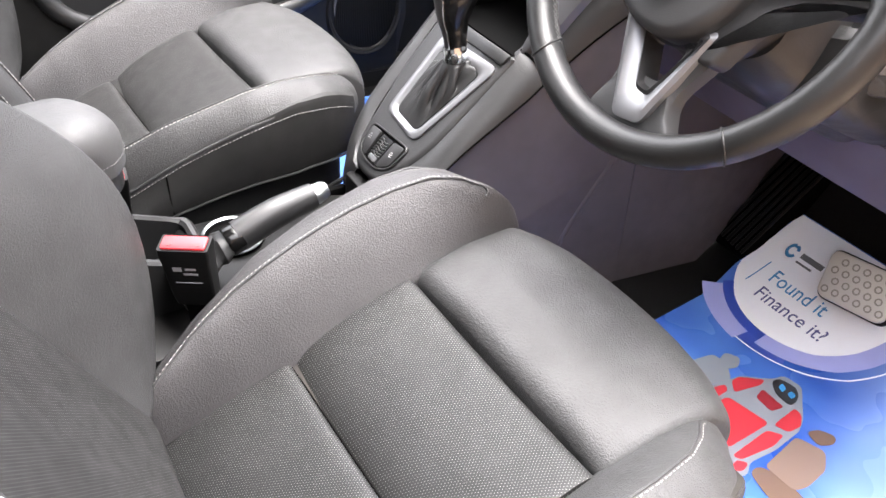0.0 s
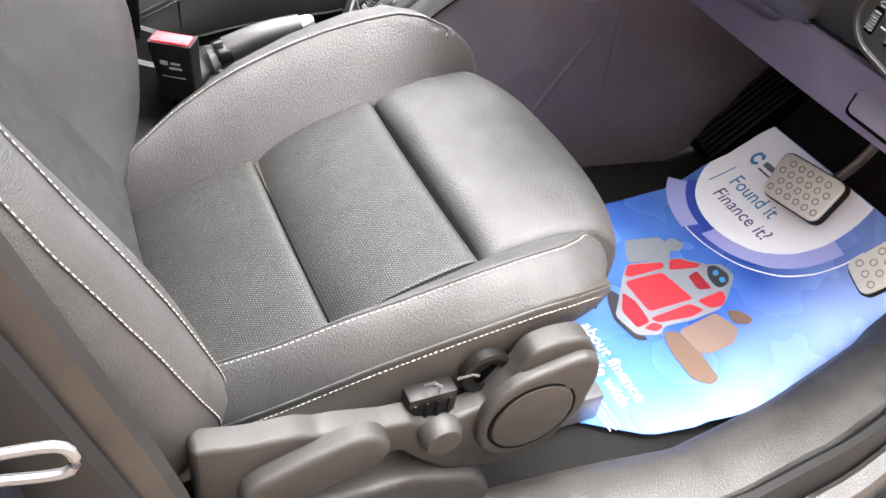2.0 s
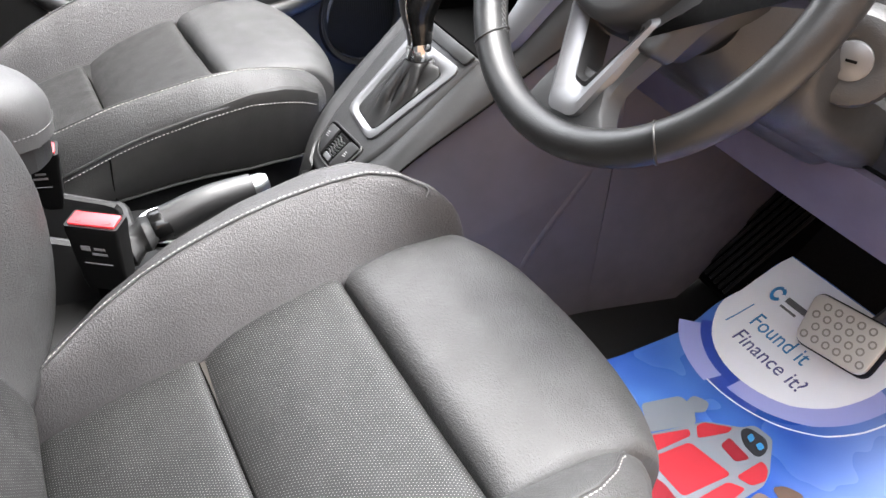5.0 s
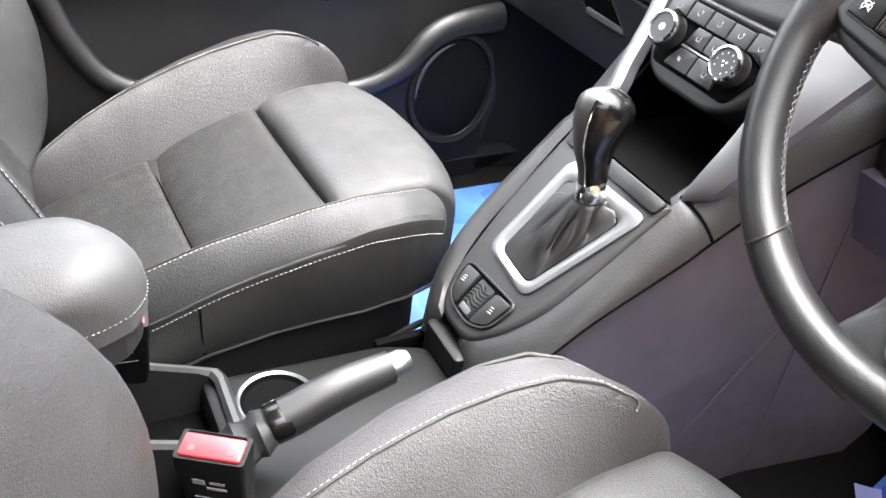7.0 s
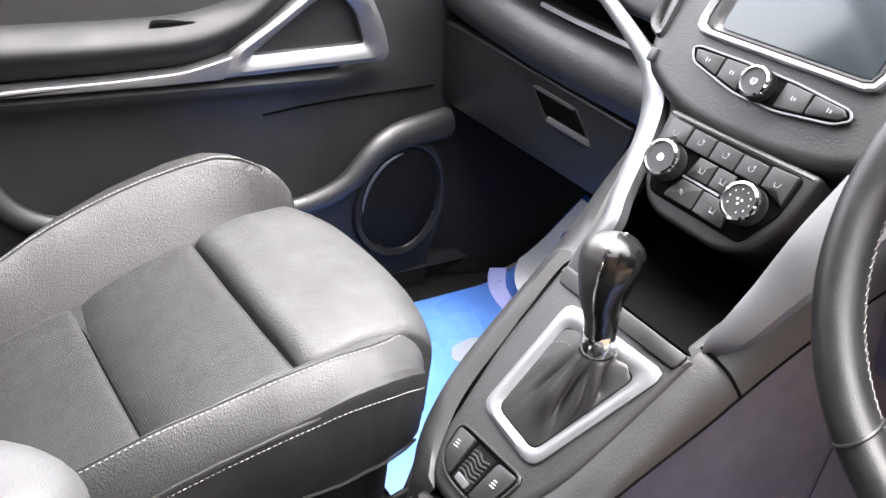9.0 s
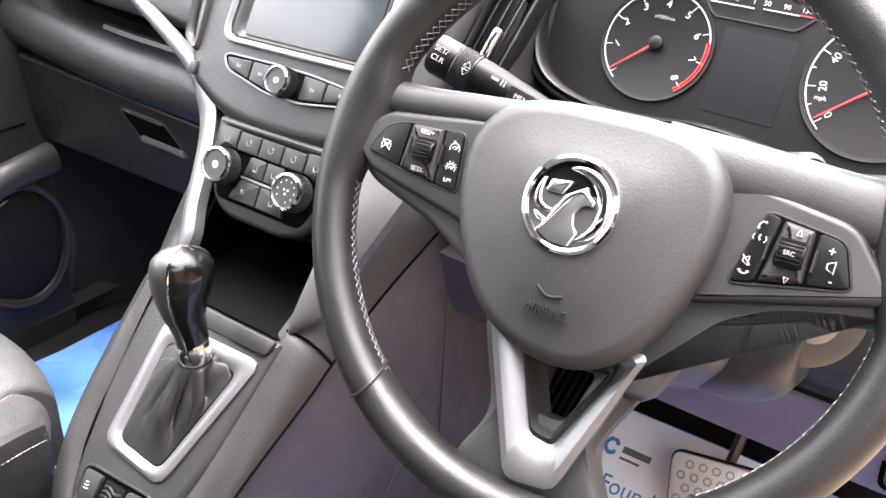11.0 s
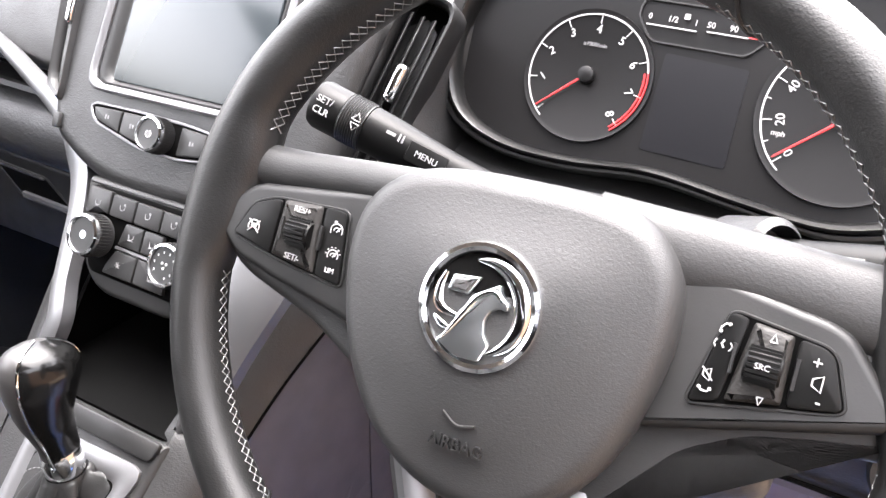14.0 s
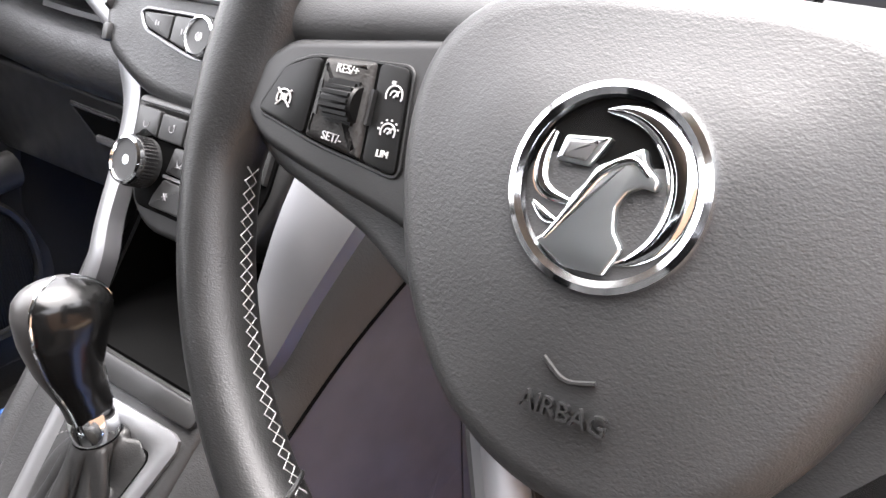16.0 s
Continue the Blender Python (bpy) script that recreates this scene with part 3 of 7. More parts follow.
def leant(bm, k):
    """A cushion part that rises by k for each metre to the right, less so towards its nose."""
    for v in bm.verts:
        v.co.z += k * v.co.x * (1.0 - 0.55 * min(1.0, max(0.0, (v.co.y + 0.26) / 0.21)))
    return bm


INNER_EDGE = table([(0.0, 0.036), (0.03, 0.060), (0.05, 0.076), (0.08, 0.096), (0.11, 0.112), (0.14, 0.125), (0.17, 0.134), (0.20, 0.139), (0.24, 0.139), (0.28, 0.132), (0.34, 0.116), (0.42, 0.092), (0.52, 0.066), (0.60, 0.05)])


def backrest_bolster(side):
    wide = table([(0.0, 0.250), (0.03, 0.262), (0.06, 0.271), (0.10, 0.279), (0.14, 0.283), (0.22, 0.286), (0.3, 0.283), (0.4, 0.272), (0.5, 0.254), (0.56, 0.236), (0.60, 0.21)])

    def place(u, v):
        h = 0.015 + 0.585 * v
        x0, x1 = 0.150, wide(h)
        return side * (x0 + (x1 - x0) * u), h

    def proud(x, h):
        t = min(1.0, max(0.0, (abs(x) - 0.150) / (wide(h) - 0.150)))
        return 0.022 + (INNER_EDGE(h) - 0.014) * (0.35 * t + 0.65 * math.sin(math.pi / 2 * t))

    def top(x, h):
        a = abs(x)
        if side < 0:
            return proud(x, h)
        t = min(1.0, max(0.0, (a - 0.150) / 0.065))
        s = t * t * (3 - 2 * t)
        return 0.022 + (0.048 + 0.034 * math.sin(math.pi / 2 * min(1.0, h / 0.25))) * s - 0.02 * max(0.0, (a - 0.225) / 0.06) ** 2

    return place, top


def build_seat(name, label, at, lever_side, k):
    seat = thing(name, label, "car seat", Matrix.Translation(at), "front seats")
    pads = (
        ("rear_insert", lambda u, v: (-0.163 + 0.326 * u, -0.435 + 0.1705 * v), ((0.004, 0.004), (0.004, 0.004), (0.03, 0.016), (0.016, 0.008))),
        ("middle_insert", lambda u, v: (-0.163 + 0.326 * u, -0.2635 + 0.153 * v), ((0.004, 0.004), (0.004, 0.004), (0.044, 0.017), (0.022, 0.010))),
    )
    for pad_name, place, edges in pads:
        part(pad_name, leant(pillow(place, lambda x, y: mid_curve(x, insert_z(y)) + 0.005 * math.sin(math.pi * min(1.0, max(0.0, ((y + 0.435) / 0.1705) if y < -0.264 else (y + 0.2635) / 0.153))), edges, 0.05), k), PERFORATED, seat, "perforated black leather panel")
    front = table([(-0.2, 0.036), (-0.17, 0.048), (-0.13, 0.062), (-0.08, 0.074), (-0.04, 0.079), (0, 0.081), (0.04, 0.079), (0.08, 0.074), (0.13, 0.062), (0.17, 0.048), (0.2, 0.036)])

    def thigh(u, v):
        half = 0.166 + 0.012 * v * v
        x = -half + 2 * half * u
        return x, -0.106 + (front(x) + 0.112) * v

    part("seam", leant(tube([(x, -0.2640, mid_curve(x, insert_z(-0.264)) - 0.0105) for x in [-0.160 + 0.016 * q for q in range(21)]], 0.0026, 8), k), MATT_SHADE_BLACK, seat)
    pad = part("thigh_pad", leant(pillow(thigh, lambda x, y: insert_z(y) + 0.010 - 0.010 * (x / 0.17) ** 4, ((0.014, 0.010), (0.014, 0.010), (0.019, 0.018), (0.046, 0.032)), 0.08, 30, 26,
                             bottom=lambda x, y: 0.175), k), LEATHER, seat, "smooth leather thigh extension")
    for side in (-1, 1):
        place, top = bulge_cushion(side)
        crest, pipe = CREST_X[side], PIPE_X[side]
        bolster = part("side_bolster", leant(pillow(place, top, ((0.004, 0.003), (0.006, 0.004), (0.01, 0.01), (0.036, 0.028)), 0.05, 30, 44,
                       bottom=lambda x, y: min(top(x, y) - 0.01, insert_z(y) - 0.04), closed=False), k), LEATHER_WORN if side < 0 else LEATHER, seat, "grained leather side bolster")
        end = 0.006 if side > 0 else -0.010
        line = seat_stitch(side, crest, -0.43, end)
        tip = line[-1]
        hook = [(tip[0] - side * 0.008 * t, tip[1] + 0.004 * math.sin(math.pi * t), tip[2] - 0.010 * t) for t in (0.3, 0.6, 1.0)]
        line = line + hook
        part("seam", leant(tube(line, 0.0013, 6), k), LEATHER, bolster)
        part("stitching", leant(stitches([(p[0] + side * 0.0035, p[1], top(p[0] + side * 0.0035, min(p[1], end)) + 0.0006) for p in line[:-3]], 0.0038, 0.0022, 0.00055), k), THREAD, bolster, "pale stitching")
        ys = [-0.43 + 0.435 * q / 60 for q in range(61)]
        part("piping", leant(tube([(side * (pipe(y) - 0.001), y, top(side * pipe(y), y) - 0.0035) for y in ys], 0.0024, 8), k), LEATHER, bolster)
        part("stitching", leant(stitches([(side * (pipe(y) + 0.0022), y, top(side * pipe(y), y) - 0.0095) for y in ys], 0.0034, 0.0022, 0.0005, (side * 0.0006, 0, 0)), k), THREAD, bolster, "pale stitching")
    # Upholstered side panels hang from the piping; the valance closes the space under them.
    hem = table([(-0.44, 0.150), (-0.30, 0.168), (-0.22, 0.172), (-0.17, 0.196), (-0.12, 0.246), (-0.06, 0.262), (0.0, 0.262)] if lever_side else [(-0.44, 0.118), (-0.38, 0.142), (-0.28, 0.178), (-0.16, 0.202), (-0.07, 0.210), (0.0, 0.208)])
    for side in (-1, 1):
        rings = []
        for q in range(49):
            y = -0.44 + 0.445 * q / 48
            x, hi = PIPE_X[side](y), PIPE_Z[side](y) + side * k * PIPE_X[side](y) - 0.008
            lo = min(hem(y) if side > 0 else 0.16, hi - 0.014)
            wide = max(x, 0.250 if lever_side else 0.246) if y < -0.10 else x
            out = x + (wide - x) * 0.8
            rings.append([(side * a, y, z) for a, z in ((x - 0.012, hi), (x - 0.001, hi), (x + 0.0015, hi - 0.006), ((x + out) / 2 + 0.004, (hi + lo) / 2 + 0.004), (out + 0.002, lo + 0.012), (out, lo + 0.004), (out - 0.006, lo), (x - 0.014, lo + 0.002))])
        part("side_skirt", loft(rings), SKIRT if lever_side else SKIRT_SHADED, seat, "black vinyl side below the piping")
    if not lever_side:
        seam = []
        for q in range(40):
            y = -0.40 + 0.40 * q / 39
            x = PIPE_X[1](y)
            wide = max(x, 0.246) if y < -0.10 else x
            seam.append((x + (wide - x) * 0.8 + 0.0006, y, hem(y) + 0.001))
        part("seam", tube(seam, 0.0022, 6), SKIRT_SHADED, seat)
        y = -0.285
        x, hi = PIPE_X[1](y), PIPE_Z[1](y) + k * PIPE_X[1](y) - 0.010
        part("seam", tube([(x + 0.002, y, hi), (x + 0.010, y - 0.001, (hi + hem(y)) / 2), (x + 0.012, y, hem(y) + 0.006)], 0.0012, 6), MATT_SHADE_BLACK, seat)
    ring = [(-0.236, -0.44), (-0.248, -0.28), (-0.244, -0.10), (-0.222, -0.02), (-0.16, 0.034), (0.0, 0.056), (0.16, 0.034), (0.222, -0.02), (0.240, -0.10), (0.236, -0.28), (0.228, -0.44)]
    ring = [p for p in smooth_path([(x, y, 0) for x, y in ring], 60)]
    rows = []
    for z, f in ((0.275, 0.94), (0.262, 0.99), (0.225, 1.0), (0.195, 0.985), (0.180, 0.95)):
        rows.append([(p.x * f * 0.97, p.y * f if p.y > 0 else p.y, min(z + k * p.x * 0.7, insert_z(p.y) - 0.02 + 0.14 * max(0.0, p.y))) for p in ring])
    part("front_skirt", loft(rows), SKIRT if lever_side else SKIRT_SHADED, seat, "dark leather skirt below the cushion's nose")
    rows = []
    for z, f in ((0.20, 0.93), (0.14, 0.945), (0.10, 0.94), (0.085, 0.91)):
        rows.append([(p.x * f, (p.y - 0.015) * f if p.y > 0 else p.y, min(z, insert_z(p.y) - 0.03)) for p in ring])
    part("lower_cloth", loft(rows, cap=False), CLOTH, seat, "black cloth valance")
    for x in (-0.2, 0.2):
        part("seat_rail", box(0.03, 0.56, 0.05, (x, -0.2, 0.03), 0.006), SATIN_DARK, seat, "grey steel runner")
        part("rail_mount", box(0.035, 0.30, 0.05, (x, -0.2, 0.075), 0.006), MATT_SHADE_BLACK, seat)
    # Backrest.
    lean = radians(27)
    bm_pose = Matrix(((1, 0, 0), (0, -math.sin(lean), math.cos(lean)), (0, math.cos(lean), math.sin(lean)))).to_4x4()
    bm_pose = Matrix.Translation((0, -0.43, 0.175)) @ bm_pose
    wide = table([(0.0, 0.262), (0.06, 0.278), (0.2, 0.280), (0.4, 0.268), (0.56, 0.236), (0.60, 0.205)])
    shell = pillow(lambda u, v: ((2 * u - 1) * wide(0.02 + 0.58 * v), 0.02 + 0.58 * v), lambda x, h: 0.012, ((0.03, 0.03), (0.03, 0.03), (0.03, 0.03), (0.05, 0.05)), 0.05)
    part("backrest_shell", moved(shell, bm_pose), LEATHER, seat, "leather backrest")
    cuts = (0.02, 0.36, 0.585)
    for lo, hi in zip(cuts, cuts[1:]):
        pad = pillow(lambda u, v, lo=lo, hi=hi: (-0.162 + 0.324 * u, lo + (hi - lo - 0.002) * v), lambda x, h: 0.031 + 0.012 * (h - 0.1) - 0.004 * (1 - (x / 0.16) ** 2),
                     ((0.040, 0.016), (0.040, 0.016), (0.02, 0.012), (0.014, 0.008)), 0.04)
        part("backrest_insert", moved(pad, bm_pose), PERFORATED_BACK, seat, "perforated leather backrest panel")
    for side in (-1, 1):
        place, top = backrest_bolster(side)
        bol = part("backrest_bolster", moved(pillow(place, top, ((0.003, 0.002), (0.010, 0.008) if side < 0 else (0.038, 0.048), (0.02, 0.01) if side < 0 else (0.055, 0.05), (0.06, 0.05)), 0.03, 26, 40, bottom=lambda x, y: -0.02), bm_pose), LEATHER, seat, "padded leather backrest bolster")
        if side < 0:
            rim_line = []
            for q in range(60):
                h = 0.03 + 0.53 * q / 59
                x = abs(place(1, (h - 0.015) / 0.585)[0]) - 0.001
                rim_line.append(bm_pose @ Vector((-x, h, top(-x, h) - 0.0055)))
            part("piping", tube(rim_line, 0.0024, 8), LEATHER, bol)
            part("stitching", stitches([p + Vector((0.004, 0.001, 0.002)) for p in rim_line[:34]], 0.0042, 0.0022, 0.0004), THREAD_DARK, bol)
        for inset in ((0.052, 0.016) if side > 0 else ()):
            line = []
            for q in range(60):
                h = 0.045 + 0.50 * q / 59
                edge = abs(place(1, (h - 0.015) / 0.585)[0])
                x = edge - inset
                t = max(0.0, 1 - inset / 0.038)
                z = top(side * x, h) - 0.048 * (1 - math.sqrt(max(0.0, 1 - t * t))) - (0.05 * (1 - math.sqrt(max(0.0, 1 - (1 - (h - 0.015) / 0.055) ** 2))) if h < 0.07 else 0.0)
                line.append(bm_pose @ Vector((side * x, h, z + 0.0008)))
            part("seam", tube(line, 0.0013, 6), LEATHER, bol)
            part("stitching", stitches([p + Vector((side * 0.0025, 0.001, 0.0008)) for p in line], 0.0042, 0.0022, 0.0005), THREAD, bol, "pale stitching")
    return seat


SEAT_X = 0.429
driver_seat = build_seat("car_seat", "black leather driver's seat with pale stitching", (SEAT_X, 0, 0), 1, 0.07)
passenger_seat = build_seat("car_seat", "black leather passenger seat with pale stitching", (-0.352, 0.004, -0.008), 0, 0.12)

# Side trim and adjusters of the driver's seat (the seat's own x).
side_x = 0.278
panel = rounded([(-0.426, 0.185), (-0.426, 0.272), (-0.382, 0.258), (-0.336, 0.254), (-0.318, 0.246), (-0.300, 0.244), (-0.256, 0.232), (-0.231, 0.229), (-0.219, 0.217), (-0.200, 0.211), (-0.181, 0.213), (-0.152, 0.220), (-0.139, 0.240), (-0.131, 0.249), (-0.124, 0.262), (-0.115, 0.284), (-0.085, 0.289), (-0.054, 0.285), (-0.040, 0.263), (-0.027, 0.234), (-0.029, 0.172), (-0.061, 0.118), (-0.116, 0.106), (-0.185, 0.128), (-0.217, 0.160), (-0.24, 0.188), (-0.30, 0.182), (-0.38, 0.170)],
                [0.012] * 3 + [0.004] * 12 + [0.012] * 13, 4)
TRIM_POSE = Matrix(((0, 0, 1, side_x), (1, 0, 0, 0), (0, 1, 0, 0), (0, 0, 0, 1)))
trim_bm = prism(panel, -0.012, 0.012, 0.006, 3, TRIM_POSE)
part("side_trim", trim_bm, TRIM_PLASTIC, driver_seat, "moulded grey-black side trim with a ragged edge")
part("recline_knob", lathe([(0.0, 0.012), (0.021, 0.012), (0.0215, 0.022), (0.017, 0.030), (0.014, 0.031), (0.0, 0.030)], 28, TRIM_POSE @ pose(-0.203, 0.207, 0)), TRIM_PLASTIC, driver_seat, "round black adjuster knob")
lever = rounded([(-0.165, 0.190), (-0.156, 0.232), (-0.133, 0.256), (-0.095, 0.266), (-0.057, 0.272), (-0.040, 0.260), (-0.036, 0.234), (-0.044, 0.186), (-0.068, 0.152), (-0.112, 0.138), (-0.150, 0.152)], 0.022, 5)
paddle = part("height_lever", prism(lever, 0.010, 0.024, 0.007, 4, TRIM_POSE, crown=0.002), TRIM_PLASTIC, driver_seat, "black plastic height lever")
part("groove", lathe([(0.0440, 0.0225), (0.0455, 0.0255), (0.0478, 0.0255), (0.0490, 0.0225)], 40, TRIM_POSE @ pose(-0.106, 0.201, 0), cap=False), MATT_SHADE_BLACK, paddle)
part("trim_disc", lathe([(0.0445, 0.020), (0.0440, 0.0262), (0.041, 0.0274), (0.0, 0.0282)], 40, TRIM_POSE @ pose(-0.106, 0.201, 0)), TRIM_PLASTIC, driver_seat, "shallow round cover")
rear_lever = rounded([(-0.392, 0.186), (-0.390, 0.212), (-0.376, 0.224), (-0.330, 0.240), (-0.286, 0.251), (-0.264, 0.242), (-0.254, 0.222), (-0.262, 0.205), (-0.321, 0.184), (-0.379, 0.180)], 0.012, 4)
part("recline_lever", prism(rear_lever, 0.010, 0.030, 0.008, 4, TRIM_POSE), TRIM_PLASTIC, driver_seat, "long plastic lever")
low = rounded([(-0.42, 0.050), (-0.42, 0.178), (-0.385, 0.172), (-0.281, 0.147), (-0.225, 0.146), (-0.148, 0.112), (-0.125, 0.075), (-0.132, 0.045)], 0.016, 4)
part("rail_cover", prism(low, -0.02, 0.022, 0.008, 3, TRIM_POSE), TRIM_PLASTIC, driver_seat, "plastic runner cover")
block = part("connector_block", box(0.02, 0.050, 0.036, (0.268, -0.205, 0.224), 0.003), BLACK_CLIP, driver_seat, "black connector block")
for k in range(4):
    part("block_rib", box(0.022, 0.003, 0.030, (0.269, -0.224 + 0.012 * k, 0.220)), BLACK_CLIP, block)
part("gear_wheel", lathe([(0.014, -0.006), (0.026, -0.006), (0.026, 0.004), (0.022, 0.006), (0.014, 0.004)], 28, Matrix.Translation((0.266, -0.147, 0.243)) @ pose(0, 0, 0, 0, 90, 0), cap=False), BLACK_CLIP, driver_seat, "black adjuster ring")
part("wire_clip", merge(tube([(0.27, -0.212, 0.250), (0.278, -0.207, 0.262), (0.278, -0.200, 0.254), (0.272, -0.196, 0.246)], 0.0015, 6), tube([(0.272, -0.18, 0.250), (0.280, -0.17, 0.262), (0.276, -0.160, 0.252)], 0.0013, 6)), SATIN, driver_seat, "bent wire clip")
part("cable_plug", box(0.022, 0.028, 0.016, (0.25, -0.02, 0.155), 0.003), BLACK_CLIP, driver_seat)


# ---- between the seats ----
console_rear = thing("rear_console", "black plastic console with a storage tray between the seats", "console")
part("deck", prism(rounded([(-0.050, -0.300), (0.150, -0.300), (0.150, -0.10), (0.125, -0.05), (-0.02, -0.05), (-0.040, -0.10)], 0.012), 0.0, 0.195, 0.008), BLACK_CLIP, console_rear)
part("rear_deck", prism(rounded([(-0.045, -0.95), (0.140, -0.95), (0.140, -0.302), (-0.045, -0.302)], 0.01), 0.0, 0.150, 0.006), BLACK_CLIP, console_rear)
rim = bezel(rounded([(-0.056, -0.62), (0.062, -0.62), (0.062, -0.276), (-0.056, -0.274)], 0.020), rounded([(-0.046, -0.61), (0.050, -0.61), (0.050, -0.290), (-0.046, -0.288)], 0.014), 0.12, 0.208, 72, 0.004)
for v in rim.verts:
    if v.co.z > 0.16:
        v.co.z += 0.42 * min(0.09, max(0.0, -0.292 - v.co.y))
part("tray_rim", rim, PLASTIC_SMOOTH, console_rear, "smooth black tray rim rising towards the rear")
part("tray_floor", prism(rounded([(-0.047, -0.61), (0.051, -0.61), (0.051, -0.289), (-0.047, -0.287)], 0.012), 0.1505, 0.154), MATT_SHADE_BLACK, console_rear)
cup = thing("cup_holder", "black cup holder with a chrome ring in the console", "cup holder", Matrix.Translation((0.010, -0.236, 0.196)))
part("cup_wall", lathe([(0.041, -0.002), (0.041, 0.005), (0.036, 0.006), (0.033, 0.002), (0.0, 0.0015)], 36, cap=False), MATT_SHADE_BLACK, cup)
part("chrome_ring", lathe([(0.037, 0.004), (0.041, 0.004), (0.0415, 0.006), (0.0395, 0.0080), (0.0367, 0.006)], 40, cap=False), CHROME_SOFT, cup, "bright chrome ring")

handbrake = thing("handbrake", "black leather handbrake lever with a chrome button", "handbrake")
hb_a, hb_b = Vector((0.083, -0.252, 0.254)), Vector((0.078, -0.148, 0.280))
hb_path = smooth_path([hb_a, hb_a.lerp(hb_b, 0.5) + Vector((0, 0, 0.004)), hb_b], 20)
part("grip", tube(hb_path, lambda t: 0.0185 - 0.0035 * t + 0.0010 * math.sin(3.1 * t), 20, flat=1.15), GRIP_SATIN, handbrake, "satin black grip")
part("push_button", moved(lathe([(0.0125, -0.002), (0.0135, 0.004), (0.0125, 0.014), (0.009, 0.020), (0.0, 0.021)], 20), along(hb_b, hb_b + (hb_b - hb_a))), CHROME_SOFT, handbrake, "chrome release button")
part("gloss_collar", moved(lathe([(0.018, -0.016), (0.0195, -0.012), (0.0195, 0.002), (0.0175, 0.006)], 24), along(hb_a, hb_b)), GLOSS_BLACK, handbrake, "gloss black collar")
boot_rows = []
for k in range(13):
    t = k / 12
    c = Vector((0.078, -0.335, 0.196)).lerp(hb_a - (hb_b - hb_a).normalized() * 0.012, t)
    rr = 0.031 * (1 - t) + 0.0195 * t + 0.0028 * math.sin(t * 24)
    ax = (hb_b - hb_a).normalized()
    s = ax.cross(Vector((0, 0, 1))).normalized()
    v = s.cross(ax)
    boot_rows.append([c + (s * math.cos(a) + v * math.sin(a) * 0.8) * (rr * (1 + 0.06 * math.sin(5 * a + 3 * t))) for a in [2 * math.pi * q / 24 for q in range(24)]])
part("gaiter", loft(boot_rows), BOOT_LEATHER, handbrake, "gathered leather gaiter")


def build_buckle(label, m):
    b = thing("seat_belt_buckle", label, "buckle", m, "seat belt buckles")
    body = []
    for z, w, d in ((-0.085, 0.022, 0.011), (-0.07, 0.0245, 0.0125), (-0.02, 0.027, 0.014), (-0.006, 0.0285, 0.0145), (0.0, 0.0280, 0.0140)):
        body.append([(x, y, z) for x, y in rounded([(-w, -d), (w, -d), (w, d), (-w, d)], 0.004, 4)])
    part("housing", loft(body), BLACK_CLIP, b, "black plastic housing")
    part("press_button", prism(rounded([(-0.0245, -0.0115), (0.0245, -0.0115), (0.0245, 0.0095), (-0.0245, 0.0095)], 0.003), -0.001, 0.0025, 0.001), RED, b, "red release button")
    for x in (-0.016, 0.016):
        part("button_dot", lathe([(0.003, 0.0024), (0.003, 0.0029), (0.0, 0.003)], 12, pose(x, -0.005, 0)), RED_INK, b)
    part("slot", box(0.046, 0.002, 0.002, (0, 0.0115, 0.0005)), MATT_SHADE_BLACK, b)
    part("moulded_marks", bars([(-0.010, -0.022, 0.010, 0.006), (0.005, -0.022, 0.012, 0.003), (0.004, -0.029, 0.016, 0.003), (0.0, -0.042, 0.030, 0.001)], 0.0, 0.0006), GREY_MARK, b).matrix_local = pose(0, -0.01352, -0.005, 90, 0, 0)
    part("stalk", box(0.032, 0.012, 0.10, (0, 0.0, -0.13), 0.004), MATT_SHADE_BLACK, b)
    return b


bx = Vector((0.56, 0.83, 0.05)).normalized()
bz = Vector((0.02, -0.10, 1.0))
bz = (bz - bx * bz.dot(bx)).normalized()
by = bz.cross(bx)
BUCKLE = Matrix((bx, by, bz)).transposed().to_4x4()
build_buckle("black seat belt buckle with a red button beside the driver's seat", Matrix.Translation((0.148, -0.331, 0.316)) @ BUCKLE)
build_buckle("black seat belt buckle with a red button beside the passenger seat", Matrix.Translation((-0.046, -0.372, 0.300)) @ pose(0, 0, 0, 8, 0, 82))

armrest = thing("armrest", "rounded grey-black leather centre armrest", "armrest")


def arm_place(u, v):
    half = 0.064 - 0.020 * max(0.0, (v - 0.8) / 0.2) ** 2
    return -0.028 + (2 * u - 1) * half, -0.70 + 0.355 * v - 0.02 * (2 * u - 1) ** 2 * v


part("cushion", pillow(arm_place, lambda x, y: 0.408 + 0.05 * (y + 0.40) * (1 if y < -0.4 else -0.6), ((0.045, 0.03), (0.045, 0.03), (0.02, 0.02), (0.06, 0.045)), 0.04, 24, 24, bottom=lambda x, y: 0.335), ARM_LEATHER_LIT, armrest, "smooth grained leather cushion")
part("base", pillow(lambda u, v: (arm_place(u, v)[0] * 0.94 - 0.002, arm_place(u, v)[1] - 0.006), lambda x, y: 0.338, ((0.02, 0.002),) * 4, 0.05, 12, 12, bottom=lambda x, y: 0.300 + 0.05 * max(0, (y + 0.45))), PLASTIC, armrest)
arm_line = [(arm_place(u, 1)[0] * 1.0, arm_place(u, 1)[1] + 0.0012, 0.352) for u in [k / 30 for k in range(31)]] + [(arm_place(1, 1 - v)[0] + 0.0012, arm_place(1, 1 - v)[1], 0.352) for v in [k / 30 for k in range(31)]]
